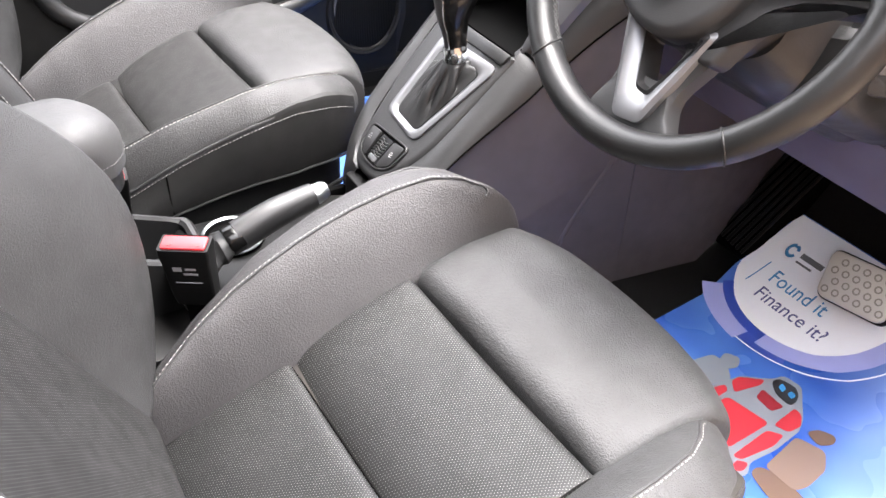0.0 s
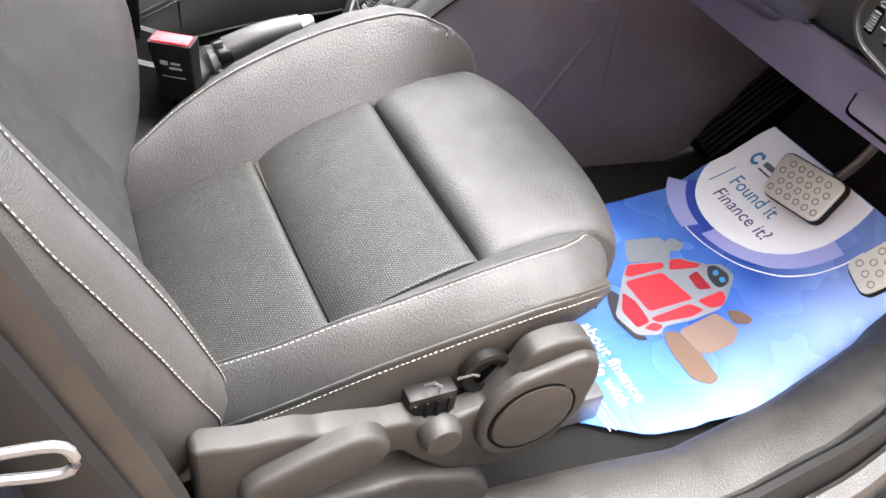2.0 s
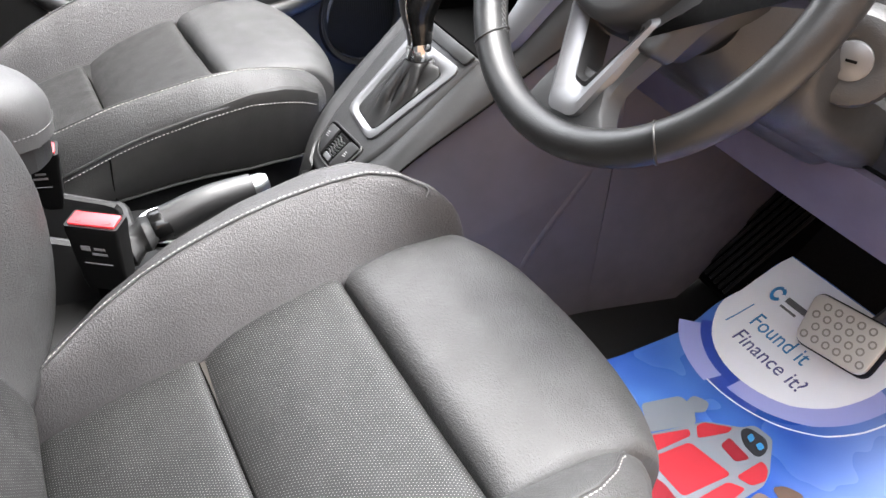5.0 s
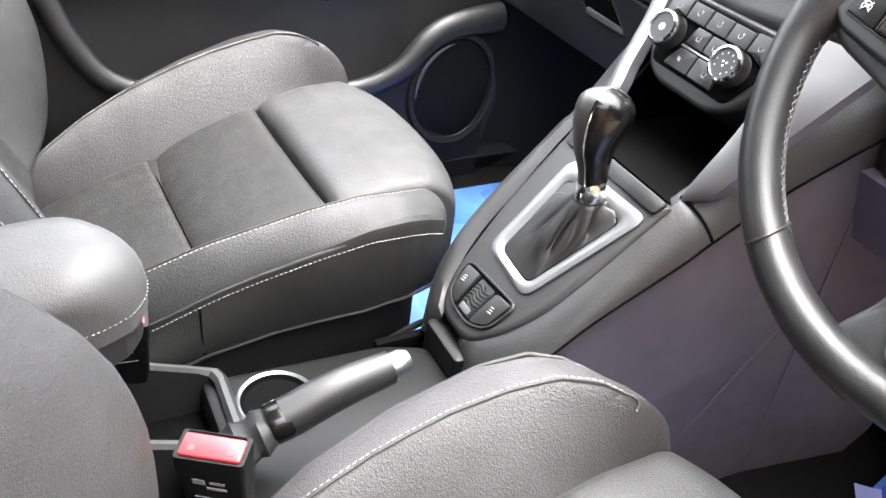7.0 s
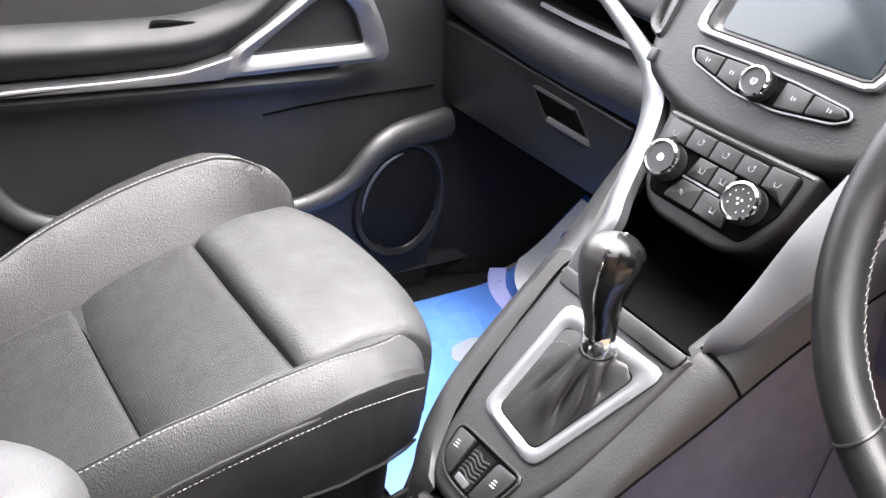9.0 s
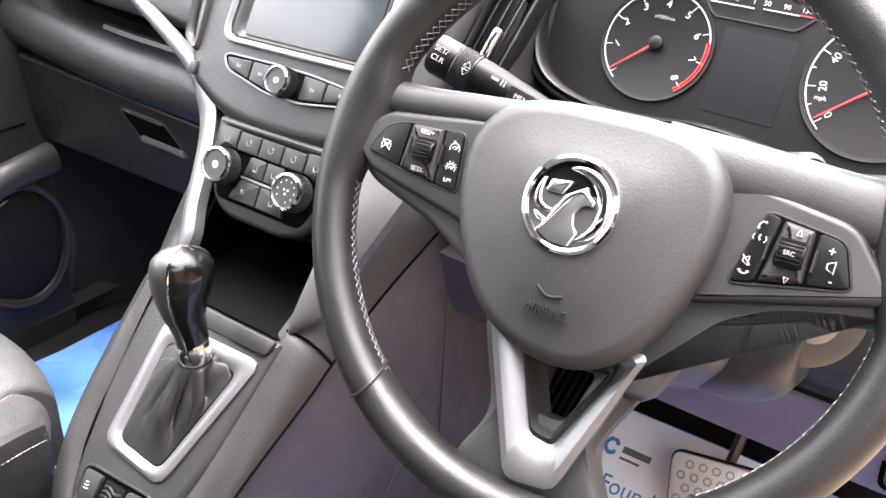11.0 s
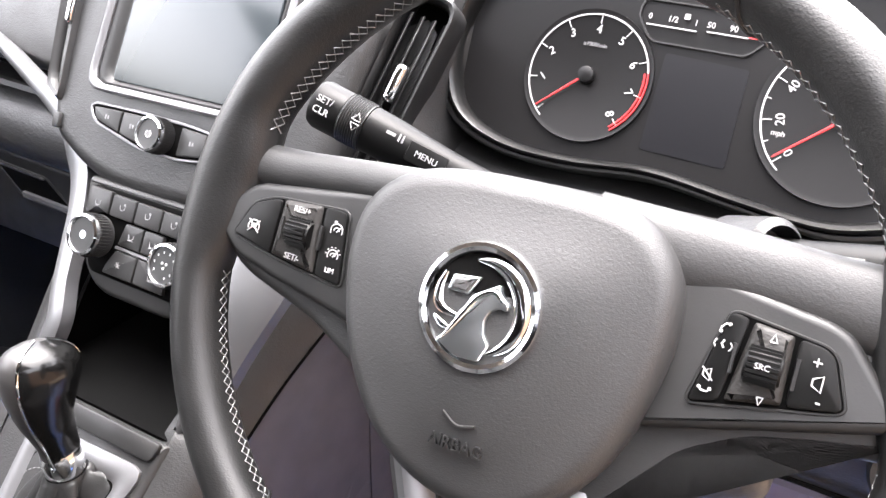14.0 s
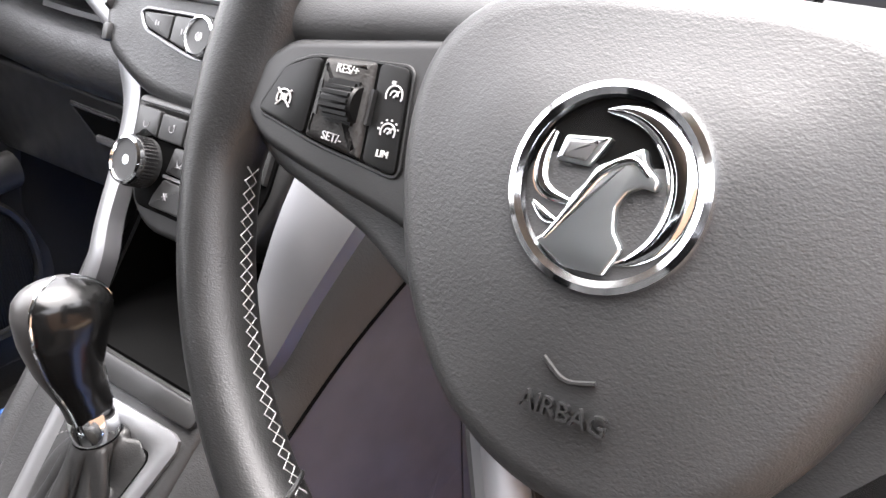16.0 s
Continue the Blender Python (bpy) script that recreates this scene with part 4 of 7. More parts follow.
part("stitching", stitches(arm_line, 0.003, 0.002, 0.0005), THREAD_DARK, armrest)


# ---- centre console and gear selector ----
CON = frame_of((0, 0.02, 0.30), 43.6)
console = thing("centre_console", "grey-black plastic centre console rising to the dashboard", "console", CON)
con_outline = rounded([(-0.030, -0.086), (0.030, -0.086), (0.058, -0.050), (0.078, 0.0), (0.086, 0.066), (0.094, 0.166), (-0.082, 0.166), (-0.078, 0.066), (-0.066, 0.0), (-0.056, -0.050)], [0.02, 0.02, 0.03, 0.03, 0.03, 0.004, 0.004, 0.03, 0.03, 0.03])
part("top_panel", prism(con_outline, -0.045, 0.0, 0.009, 4), PLASTIC, console, "grained plastic top")
plate_out = rounded([(-0.041, 0.004), (0.046, -0.004), (0.086, 0.142), (-0.044, 0.138)], 0.014, 6)
plate_in = rounded([(-0.0250, 0.0135), (0.0355, 0.009), (0.0645, 0.1225), (-0.0285, 0.1185)], 0.010, 6)
part("shift_surround", bezel(plate_out, plate_in, -0.002, 0.005, 64, 0.002, 0.002), SATIN, console, "brushed silver shift surround")
part("boot_well", prism(plate_in, -0.004, 0.0015), MATT_SHADE_BLACK, console)
part("tray_lip", prism(rounded([(-0.070, 0.146), (0.086, 0.148), (0.090, 0.165), (-0.076, 0.165)], 0.005), 0.0, 0.004, 0.002), PLASTIC_SMOOTH, console)
sw_out = rounded([(-0.047, -0.020), (0.050, -0.014), (0.044, -0.055), (0.020, -0.070), (-0.018, -0.070), (-0.040, -0.058)], 0.012, 5)
part("switch_bezel", bezel(sw_out, [(x * 0.93, -0.042 + (y + 0.042) * 0.90) for x, y in sw_out], -0.001, 0.0035, 56, 0.0012), PLASTIC_SMOOTH, console, "satin switch surround")
part("switch_bed", prism([(x * 0.94, -0.042 + (y + 0.042) * 0.91) for x, y in sw_out], -0.002, 0.0008), MATT_SHADE_BLACK, console)
for poly, sign in (([(-0.042, -0.025), (-0.017, -0.023), (-0.015, -0.064), (-0.020, -0.064), (-0.036, -0.054)], -1), ([(0.018, -0.022), (0.044, -0.019), (0.039, -0.053), (0.022, -0.064), (0.016, -0.064)], 1)):
    button = part("push_button", prism(rounded(poly, 0.005), 0.0, 0.0045, 0.0015), PLASTIC_SMOOTH, console, "black push button")
    part("symbol", merge(*[tube([(0.030 * sign - 0.003, -0.042 + 0.003 * k, 0.0047), (0.030 * sign + 0.003 - k * 0.001, -0.041 + 0.003 * k, 0.0047)], 0.0006, 5) for k in range(3)]), WHITE, button, "white symbol")
part("roller_bed", prism(rounded([(-0.013, -0.024), (0.014, -0.023), (0.013, -0.064), (-0.012, -0.065)], 0.003), 0.0, 0.0016), GLOSS_BLACK, console)
for k in range(6):
    part("rib", tube(smooth_path([(-0.0115, -0.031 - 0.0045 * k, 0.002), (-0.004, -0.029 - 0.0045 * k, 0.0035), (0.004, -0.032 - 0.0045 * k, 0.0035), (0.0115, -0.030 - 0.0045 * k, 0.002)], 10), 0.0013, 6), PLASTIC_SMOOTH, console)
part("pale_tab", prism(rounded([(-0.010, -0.056), (0.009, -0.056), (0.008, -0.0635), (-0.009, -0.0635)], 0.002), 0.0, 0.0028, 0.0006), SATIN, console)


def sides(points_a, points_b, thick=0.012):
    """A bent wall between two rows of points."""
    bm = bmesh.new()
    a, b = [bm.verts.new(p) for p in points_a], [bm.verts.new(p) for p in points_b]
    for i in range(len(a) - 1):
        bm.faces.new((a[i], a[i + 1], b[i + 1], b[i]))
    bmesh.ops.recalc_face_normals(bm, faces=bm.faces)
    bmesh.ops.solidify(bm, geom=list(bm.faces), thickness=thick)
    return bm


def con_at(x, u, n=0.0):
    return CON @ Vector((x, u, n))


tunnel = thing("tunnel_side", "smooth grey-purple lining on the side of the transmission tunnel", "console")
for s in (1, -1):
    edge = [(0.026, -0.084), (0.054, -0.050), (0.074, 0.0), (0.082, 0.066), (0.090, 0.166)]
    top_row = [con_at(s * x - (0.010 if s < 0 else 0.0), u, -0.0045) for x, u in edge]
    hip = [(0.066, -0.045, 0.200), (0.100, -0.020, 0.236), (0.111, 0.010, 0.272), (0.116, 0.056, 0.312), (0.127, 0.134, 0.371)] if s > 0 else [(0.050, -0.045, 0.200), (0.080, -0.020, 0.236), (0.095, 0.010, 0.272), (0.104, 0.056, 0.318), (0.114, 0.134, 0.380)]
    low_row = [Vector((s * x, y, z)) for x, y, z in hip]
    top_row += [Vector((s * 0.090, 0.158, 0.432)), Vector((s * 0.112, 0.22, 0.50)), Vector((s * 0.140, 0.30, 0.56))]
    low_row += [Vector((s * 0.1315, 0.163, 0.397)), Vector((s * 0.142, 0.228, 0.450)), Vector((s * 0.163, 0.318, 0.515))]
    tops, lows = smooth_path(top_row, 40), smooth_path(low_row, 40)
    rows = []
    for a, b in zip(tops, lows):
        d = b - a
        out = Vector((s * -d.z, 0, abs(d.x))).normalized() if d.length > 1e-6 else Vector((0, 0, 1))
        out = Vector((s * abs(out.x), 0, abs(out.z)))
        rows.append([a - Vector((s * 0.012, 0, 0.006)), a, a.lerp(b, 0.25) + out * 0.006, a.lerp(b, 0.55) + out * 0.008, a.lerp(b, 0.85) + out * 0.004, b, b - Vector((s * 0.012, 0, 0.003))])
    part("side_band", loft(rows), PLASTIC, tunnel, "grained plastic side band")
    if s > 0:
        part("panel_gap", tube(smooth_path([(0.088, 0.148, 0.4265), (0.105, 0.152, 0.4225), (0.120, 0.157, 0.413), (0.1315, 0.163, 0.398)], 12), 0.0016, 6), MATT_SHADE_BLACK, tunnel)
        part("panel_gap", tube([p + Vector((0.0005, 0, -0.0005)) for p in lows[6:]], 0.0014, 6), MATT_SHADE_BLACK, tunnel)
    band_low = smooth_path(low_row, 30)
    mid_row = [Vector((s * (abs(p.x) * 0.4 + 0.088), p.y + 0.02, p.z * 0.5)) for p in band_low]
    floor_row = [Vector((s * (0.135 + 0.05 * max(0, p.y)), p.y + 0.04, -0.004)) for p in band_low]
    part("lining", sides([p + Vector((-s * 0.004, 0, 0.002)) for p in band_low], mid_row), TUNNEL, tunnel, "smooth purple-grey lining")
    part("lower_lining", sides(mid_row, floor_row), TUNNEL, tunnel)
    part("front_lining", sides([band_low[-1] + Vector((-s * 0.004, 0, 0)), Vector((s * 0.182, 0.45, 0.46)), Vector((s * 0.175, 0.74, 0.40))], [floor_row[-1], Vector((s * 0.178, 0.52, 0.0)), Vector((s * 0.165, 0.74, 0.14))]), TUNNEL, tunnel)
part("seam_rib", tube(smooth_path([(0.150, 0.345, 0.335), (0.149, 0.305, 0.262), (0.146, 0.255, 0.180), (0.143, 0.226, 0.120), (0.141, 0.21, 0.06)], 24), 0.006, 8, flat=0.25, up=(1, 0, 0)), TUNNEL, tunnel, "raised seam along the lining")
part("rear_end", prism(rounded([(-0.036, -0.050), (0.040, -0.050), (0.042, -0.010), (-0.038, -0.010)], 0.008), 0.08, 0.222, 0.006), BLACK_CLIP, tunnel)
hinge = thing("rail_bracket", "black bracket and cable beside the seat runner", "bracket", Matrix.Translation((-0.075, -0.03, 0.10)))
part("bracket_plate", box(0.03, 0.09, 0.012, (0, 0, 0.05), 0.003), BLACK_CLIP, hinge)
part("bracket_arm", box(0.012, 0.10, 0.03, (0.02, -0.02, 0.07), 0.003), MATT_SHADE_BLACK, hinge)
part("pivot", lathe([(0.0, -0.01), (0.012, -0.01), (0.012, 0.006), (0.006, 0.01), (0.0, 0.01)], 20, Matrix.Translation((0.03, 0.03, 0.09)) @ pose(0, 0, 0, 0, 90, 0)), SATIN_DARK, hinge)
part("cable", tube(smooth_path([(0.0, -0.05, 0.06), (0.01, 0.0, 0.09), (0.03, 0.05, 0.10), (0.02, 0.08, 0.06)], 20), 0.004, 8), RUBBER, hinge)

# Gear lever with its folded leather boot.
gear = thing("gear_lever", "automatic gear lever with a gloss black and satin knob", "gear lever")
base = [con_at(*p, 0.002) for p in resample(rounded([(-0.0245, 0.0145), (0.035, 0.010), (0.0635, 0.1210), (-0.0275, 0.117)], 0.010, 6), 120)]
lever_low, lever_top = Vector((0.0240, 0.0890, 0.396)), Vector((0.0230, 0.0880, 0.412))
axis = (lever_top - lever_low).normalized()
sx = axis.cross(Vector((0, 1, 0))).normalized()
sy = axis.cross(sx)
rows = []
for k in range(21):
    t = k / 20
    ring = []
    for q, p in enumerate(base):
        a = math.atan2((p - con_at(0.012, 0.066)).dot(sy), (p - con_at(0.012, 0.066)).dot(sx))
        neck = lever_low + (sx * math.cos(a) + sy * math.sin(a)) * 0.0165
        f = t ** 0.62
        deep = math.sin(math.pi * t ** 0.8)
        fold = (abs(math.sin(2.5 * a + 0.6 + 0.5 * math.sin(3 * t))) ** 0.45 - 0.72) * 0.020 * deep + (abs(math.sin(4.5 * a + 2.4 * t)) ** 0.5 - 0.6) * 0.007 * deep
        c = p.lerp(neck, f)
        sag = math.sin(math.pi * min(1.0, t * 1.1)) * 0.008
        out = (c - con_at(0.012, 0.066)).normalized() if t < 0.95 else Vector((0, 0, 0))
        ring.append(c + out * fold - Vector((0, 0, sag * 0.6)))
    rows.append(ring)
boot = part("boot", loft(rows, cap=False), BOOT_LEATHER, gear, "folded black leather boot", sharp=60)
part("stitching", stitches([rows[k][q] + (rows[k][q] - con_at(0.012, 0.066)).normalized() * 0.001 for k in range(21) for q in (55,)], 0.003, 0.0018, 0.0005), THREAD_DARK, boot)
part("collar", moved(lathe([(0.0150, -0.012), (0.0165, -0.008), (0.0160, 0.006), (0.0145, 0.012)], 28), along(lever_top - axis * 0.006, lever_top + axis)), CHROME, gear, "chrome collar")
knob_path = smooth_path([(0.0228, 0.0880, 0.416), (0.0215, 0.0865, 0.432), (0.0180, 0.0850, 0.452), (0.0150, 0.0870, 0.474), (0.0125, 0.0920, 0.494), (0.0100, 0.0970, 0.512)], 30)
rad = table([(0, 0.0138), (0.15, 0.0142), (0.30, 0.0165), (0.45, 0.0210), (0.60, 0.0255), (0.74, 0.0280), (0.84, 0.0268), (0.91, 0.0222), (0.96, 0.0155), (1.0, 0.004)])


def knob_rings(r_of, lo, hi):
    out = []
    for i in range(len(knob_path)):
        a, b = knob_path[max(i - 1, 0)], knob_path[min(i + 1, len(knob_path) - 1)]
        d = (b - a).normalized()
        s = d.cross(Vector((0, 1, 0.1))).normalized()
        v = s.cross(d).normalized()
        r = r_of(i / (len(knob_path) - 1))
        row = []
        for k in range(29):
            ang = lo + (hi - lo) * k / 28
            row.append(knob_path[i] + s * r * 0.92 * math.cos(ang) + v * r * 1.12 * math.sin(ang))
        out.append(row)
    return out


def open_skin(rings, thick):
    bm = bmesh.new()
    made = [[bm.verts.new(p) for p in r] for r in rings]
    for a, b in zip(made, made[1:]):
        for i in range(len(a) - 1):
            bm.faces.new((a[i], a[i + 1], b[i + 1], b[i]))
    bmesh.ops.recalc_face_normals(bm, faces=bm.faces)
    bmesh.ops.solidify(bm, geom=list(bm.faces), thickness=thick)
    return bm


knob = part("knob", loft([r[:-1] for r in knob_rings(rad, 0, 2 * math.pi)]), KNOB_SATIN, gear, "satin grey grip")
part("gloss_face", open_skin(knob_rings(lambda t: rad(t) + 0.0012, radians(100), radians(238)), 0.001), GLOSS_BLACK, knob, "gloss black face")
for ang in (100, 238):
    part("chrome_line", tube([r[0] for r in knob_rings(lambda t: rad(t) + 0.0012, radians(ang), radians(ang + 1))], 0.0011, 6), CHROME, knob, "thin chrome line")


# ---- centre stack ----
STACK = frame_of((0.004, 0.206, 0.54), 27.1)
stack = thing("centre_stack", "grey plastic centre stack with radio controls", "dashboard", STACK)
house = smooth_path([(-0.150, 0.085, 0), (-0.120, 0.060, 0), (-0.070, 0.044, 0), (0.0, 0.042, 0), (0.070, 0.050, 0), (0.120, 0.070, 0), (0.150, 0.095, 0), (0.158, 0.16, 0), (0.150, 0.25, 0), (0.0, 0.275, 0), (-0.155, 0.25, 0), (-0.165, 0.16, 0)], 72, True)
part("housing", prism([(p.x, p.y) for p in house], -0.14, -0.004, 0.016, 5, crown=0.0), PLASTIC, stack, "grey-black moulded housing")
scr_out = rounded([(-0.108, 0.120), (0.092, 0.126), (0.096, 0.250), (-0.104, 0.250)], 0.016, 6)
scr_in = rounded([(-0.100, 0.127), (0.085, 0.132), (0.088, 0.243), (-0.097, 0.243)], 0.012, 6)
screen = thing("touchscreen", "dark glass touchscreen in a silver frame", "screen", STACK)
part("silver_frame", bezel(scr_out, scr_in, -0.006, 0.004, 64, 0.0015, 0.001), SATIN, screen, "satin silver frame")
part("recess", bezel(scr_in, rounded([(-0.082, 0.134), (0.076, 0.138), (0.078, 0.238), (-0.080, 0.238)], 0.006), -0.010, 0.0005, 64, 0.001, 0.007), PLASTIC_SMOOTH, screen)
part("glass", prism(rounded([(-0.083, 0.133), (0.077, 0.137), (0.079, 0.239), (-0.081, 0.239)], 0.005), -0.012, -0.0025, 0.0008), SCREEN, screen, "reflective dark display glass")
bar_out = rounded([(-0.096, 0.106), (-0.088, 0.094), (-0.030, 0.082), (0.016, 0.082), (0.072, 0.092), (0.084, 0.101), (0.078, 0.108), (0.020, 0.112), (-0.036, 0.112), (-0.090, 0.110)], 0.008, 5)
part("control_bar", prism(bar_out, -0.006, 0.0005, 0.0015), MATT_SHADE_BLACK, stack)
part("bar_trim", tube([(x, y, 0.0008) for x, y in bar_out] + [(bar_out[0][0], bar_out[0][1], 0.0008)], 0.0013, 6), SATIN, stack, "silver edging")
for poly in ([(-0.090, 0.1065), (-0.085, 0.096), (-0.056, 0.0900), (-0.056, 0.1085)], [(-0.054, 0.1085), (-0.054, 0.0895), (-0.028, 0.085), (-0.028, 0.1095)], [(0.014, 0.1095), (0.014, 0.085), (0.042, 0.0895), (0.042, 0.1085)], [(0.044, 0.1085), (0.044, 0.0900), (0.074, 0.0965), (0.079, 0.102), (0.074, 0.1065)]):
    key = part("radio_key", prism(rounded(poly, 0.002), -0.004, 0.003, 0.001), PLASTIC_SMOOTH, stack, "satin black radio key")
    cx, cy = sum(p[0] for p in poly) / len(poly), sum(p[1] for p in poly) / len(poly)
    part("symbol", bars([(cx - 0.0015, cy, 0.0015, 0.004), (cx + 0.0015, cy, 0.0015, 0.003)], 0.003, 0.0034), GREY_MARK, key)


def build_knob(name, label, m, r, face, host):
    k = part(name, lathe([(r * 1.02, 0.0), (r, 0.006), (r * 0.97, 0.016), (r * 0.9, 0.0175)], 40), PLASTIC_SMOOTH, host, label)
    k.matrix_local = m
    part("chrome_rim", lathe([(r * 0.98, 0.0155), (r * 0.97, 0.0185), (r * 0.86, 0.0195), (r * 0.82, 0.0175)], 40, cap=False), CHROME, k, "bright rim")
    part("cap", lathe([(r * 0.84, 0.0165), (r * 0.80, 0.0172), (0.0, 0.0176)], 32, cap=False), face, k)
    part("grip_ring", merge(*[box(0.0012, 0.0012, 0.011, (r * math.cos(a) * 1.0, r * math.sin(a) * 1.0, 0.009), m=None) for a in [2 * math.pi * q / 40 for q in range(40)]]), PLASTIC_SMOOTH, k, "", kind="stuff")
    return k


build_knob("volume_knob", "black volume knob with a bright rim", pose(-0.008, 0.097, -0.002), 0.0150, SATIN_DARK, stack)
vk = tube(smooth_path([(0.003 * math.cos(a), 0.003 * math.sin(a), 0) for a in [radians(120 + 30 * k) for k in range(11)]], 20), 0.0004, 5)
part("symbol", moved(vk, pose(-0.008, 0.097, 0.0158)), WHITE, stack)

for s in (-1, 1):
    vent = thing("air_vent", "upright black air vent with slats and a chrome tab", "air vent", STACK @ pose(0.1515 * s - 0.004 + (0.030 if s > 0 else 0.0), 0.178, -0.012 - (0.02 if s > 0 else 0.0), 0, 0 - (16 if s < 0 else -14), -7 if s > 0 else 5), "centre air vents")
    vo = rounded([(-0.026, -0.075), (0.014, -0.082), (0.030, 0.082), (-0.014, 0.086)], 0.012, 5) if s > 0 else rounded([(-0.018, -0.066), (0.012, -0.080), (0.018, 0.082), (-0.022, 0.080)], 0.010, 5)
    vi = [(x * 0.78, y * 0.90 + 0.003) for x, y in vo]
    part("surround", bezel(vo, vi, -0.03, 0.010, 56, 0.004, 0.004), PLASTIC_SMOOTH, vent, "smooth black surround")
    part("vent_bed", prism(vi, -0.05, -0.022), MATT_SHADE_BLACK, vent)
    for k in range(4):
        xx = -0.0145 + 0.0098 * k
        slat = box(0.0016, 0.128, 0.016, (0, 0, 0), 0.0006, 1, Matrix.Translation((xx, 0.002, -0.004)) @ pose(0, 0, 0, 0, 24 * s, -5 if s > 0 else -1))
        part("slat", slat, PLASTIC_SMOOTH, vent)
    part("tab", box(0.010, 0.032, 0.012, (0.002, 0.010, 0.006), 0.004, 3, pose(0, 0, 0, 0, 0, -5)), CHROME, vent, "bright sliding tab")
    part("shut_off_wheel", box(0.012, 0.014, 0.008, (-0.010 * s, -0.088 + 0.006 * s, 0.004), 0.002), PLASTIC_SMOOTH, vent, "small thumb wheel")

# Climate panel.
clim = thing("climate_panel", "black climate control panel with two chrome-rimmed knobs", "control panel", STACK)
body = rounded([(-0.086, 0.047), (0.086, 0.050), (0.084, 0.006), (0.066, -0.038), (0.040, -0.050), (-0.040, -0.050), (-0.064, -0.036), (-0.082, 0.004)], [0.006, 0.006, 0.02, 0.02, 0.02, 0.02, 0.02, 0.02], 5)
part("body", prism(body, -0.08, -0.006, 0.006, 3), PLASTIC_SMOOTH, clim, "satin black body")
field = rounded([(-0.076, 0.041), (0.076, 0.043), (0.074, 0.004), (0.056, -0.034), (-0.056, -0.034), (-0.073, 0.002)], 0.008, 5)
part("field", prism(field, -0.01, -0.0035, 0.0015), MATT_SHADE_BLACK, clim)
keys = [([(-0.073, 0.039), (-0.046, 0.039), (-0.046, 0.019), (-0.060, 0.022), (-0.072, 0.012)], "u"), ([(-0.044, 0.038), (-0.016, 0.038), (-0.016, 0.019), (-0.044, 0.019)], "u"), ([(-0.0145, 0.038), (0.0145, 0.038), (0.0145, 0.019), (-0.0145, 0.019)], "u"), ([(0.016, 0.038), (0.044, 0.038), (0.044, 0.019), (0.016, 0.019)], "u"), ([(0.046, 0.040), (0.073, 0.041), (0.072, 0.012), (0.060, 0.022), (0.046, 0.019)], "u"),
        ([(-0.022, 0.017), (-0.0008, 0.017), (-0.0008, -0.003), (-0.026, -0.003)], "m"), ([(0.0008, 0.017), (0.022, 0.017), (0.026, -0.003), (0.0008, -0.003)], "m"), ([(-0.026, -0.008), (-0.0008, -0.008), (-0.0008, -0.030), (-0.036, -0.030), (-0.034, -0.022)], "m"), ([(0.0008, -0.008), (0.026, -0.008), (0.034, -0.022), (0.036, -0.030), (0.0008, -0.030)], "m")]
for n, (poly, sort) in enumerate(keys):
    key = part("climate_key", prism(rounded(poly, 0.002), -0.006, 0.0005, 0.0012), PLASTIC_SMOOTH, clim, "satin black key with a pale symbol", sharp=25)
    cx, cy = sum(p[0] for p in poly) / len(poly), sum(p[1] for p in poly) / len(poly)
    sym = [tube(smooth_path([(cx - 0.003, cy + 0.002, 0.0008), (cx - 0.002, cy - 0.002, 0.0008), (cx + 0.002, cy - 0.0015, 0.0008), (cx + 0.0028, cy + 0.0024, 0.0006)], 10), 0.00036, 5)]
    if n in (1, 2, 3):
        sym.append(lathe([(0.0011, 0.0004), (0.0011, 0.0010), (0.0, 0.0011)], 10, pose(cx + 0.002, cy + 0.003, 0)))
    elif n in (5, 6, 8):
        sym.append(tube([(cx - 0.003, cy - 0.003, 0.0008), (cx + 0.003, cy - 0.003, 0.0006)], 0.00036, 5))
    elif n == 7:
        sym = [tube([(cx + 0.003 * math.cos(a), cy + 0.003 * math.sin(a), 0.0008), (cx - 0.003 * math.cos(a), cy - 0.003 * math.sin(a), 0.0008)], 0.0004, 5) for a in (0.2, 1.25, 2.3)]
    part("symbol", merge(*sym), GREY_MARK, key)
part("pale_line", box(0.044, 0.0022, 0.002, (-0.006, -0.0055, -0.001)), SATIN, clim, "thin silver line")
left_knob = build_knob("temperature_knob", "ribbed black temperature knob with a bright rim", pose(-0.0475, -0.001, 0.002), 0.0183, CHROME_SOFT, clim)
right_knob = build_knob("fan_knob", "ribbed black fan knob with a bright rim", pose(0.0475, -0.001, 0.002), 0.0183, PLASTIC_SMOOTH, clim)
part("symbol", merge(*[box(0.0009, 0.0018, 0.0004, (0.0105 * math.cos(a), 0.0105 * math.sin(a), 0.0177)) for a in [radians(35 * k - 70) for k in range(9)]]), WHITE, right_knob, "", kind="stuff")
part("fan_symbol", merge(*[lathe([(0.0012, 0.0176), (0.0011, 0.0181), (0.0, 0.0182)], 10, pose(0.0026 * math.cos(a), 0.0026 * math.sin(a), 0)) for a in (0.5, 2.6, 4.7)]), WHITE, right_knob, "", kind="stuff")


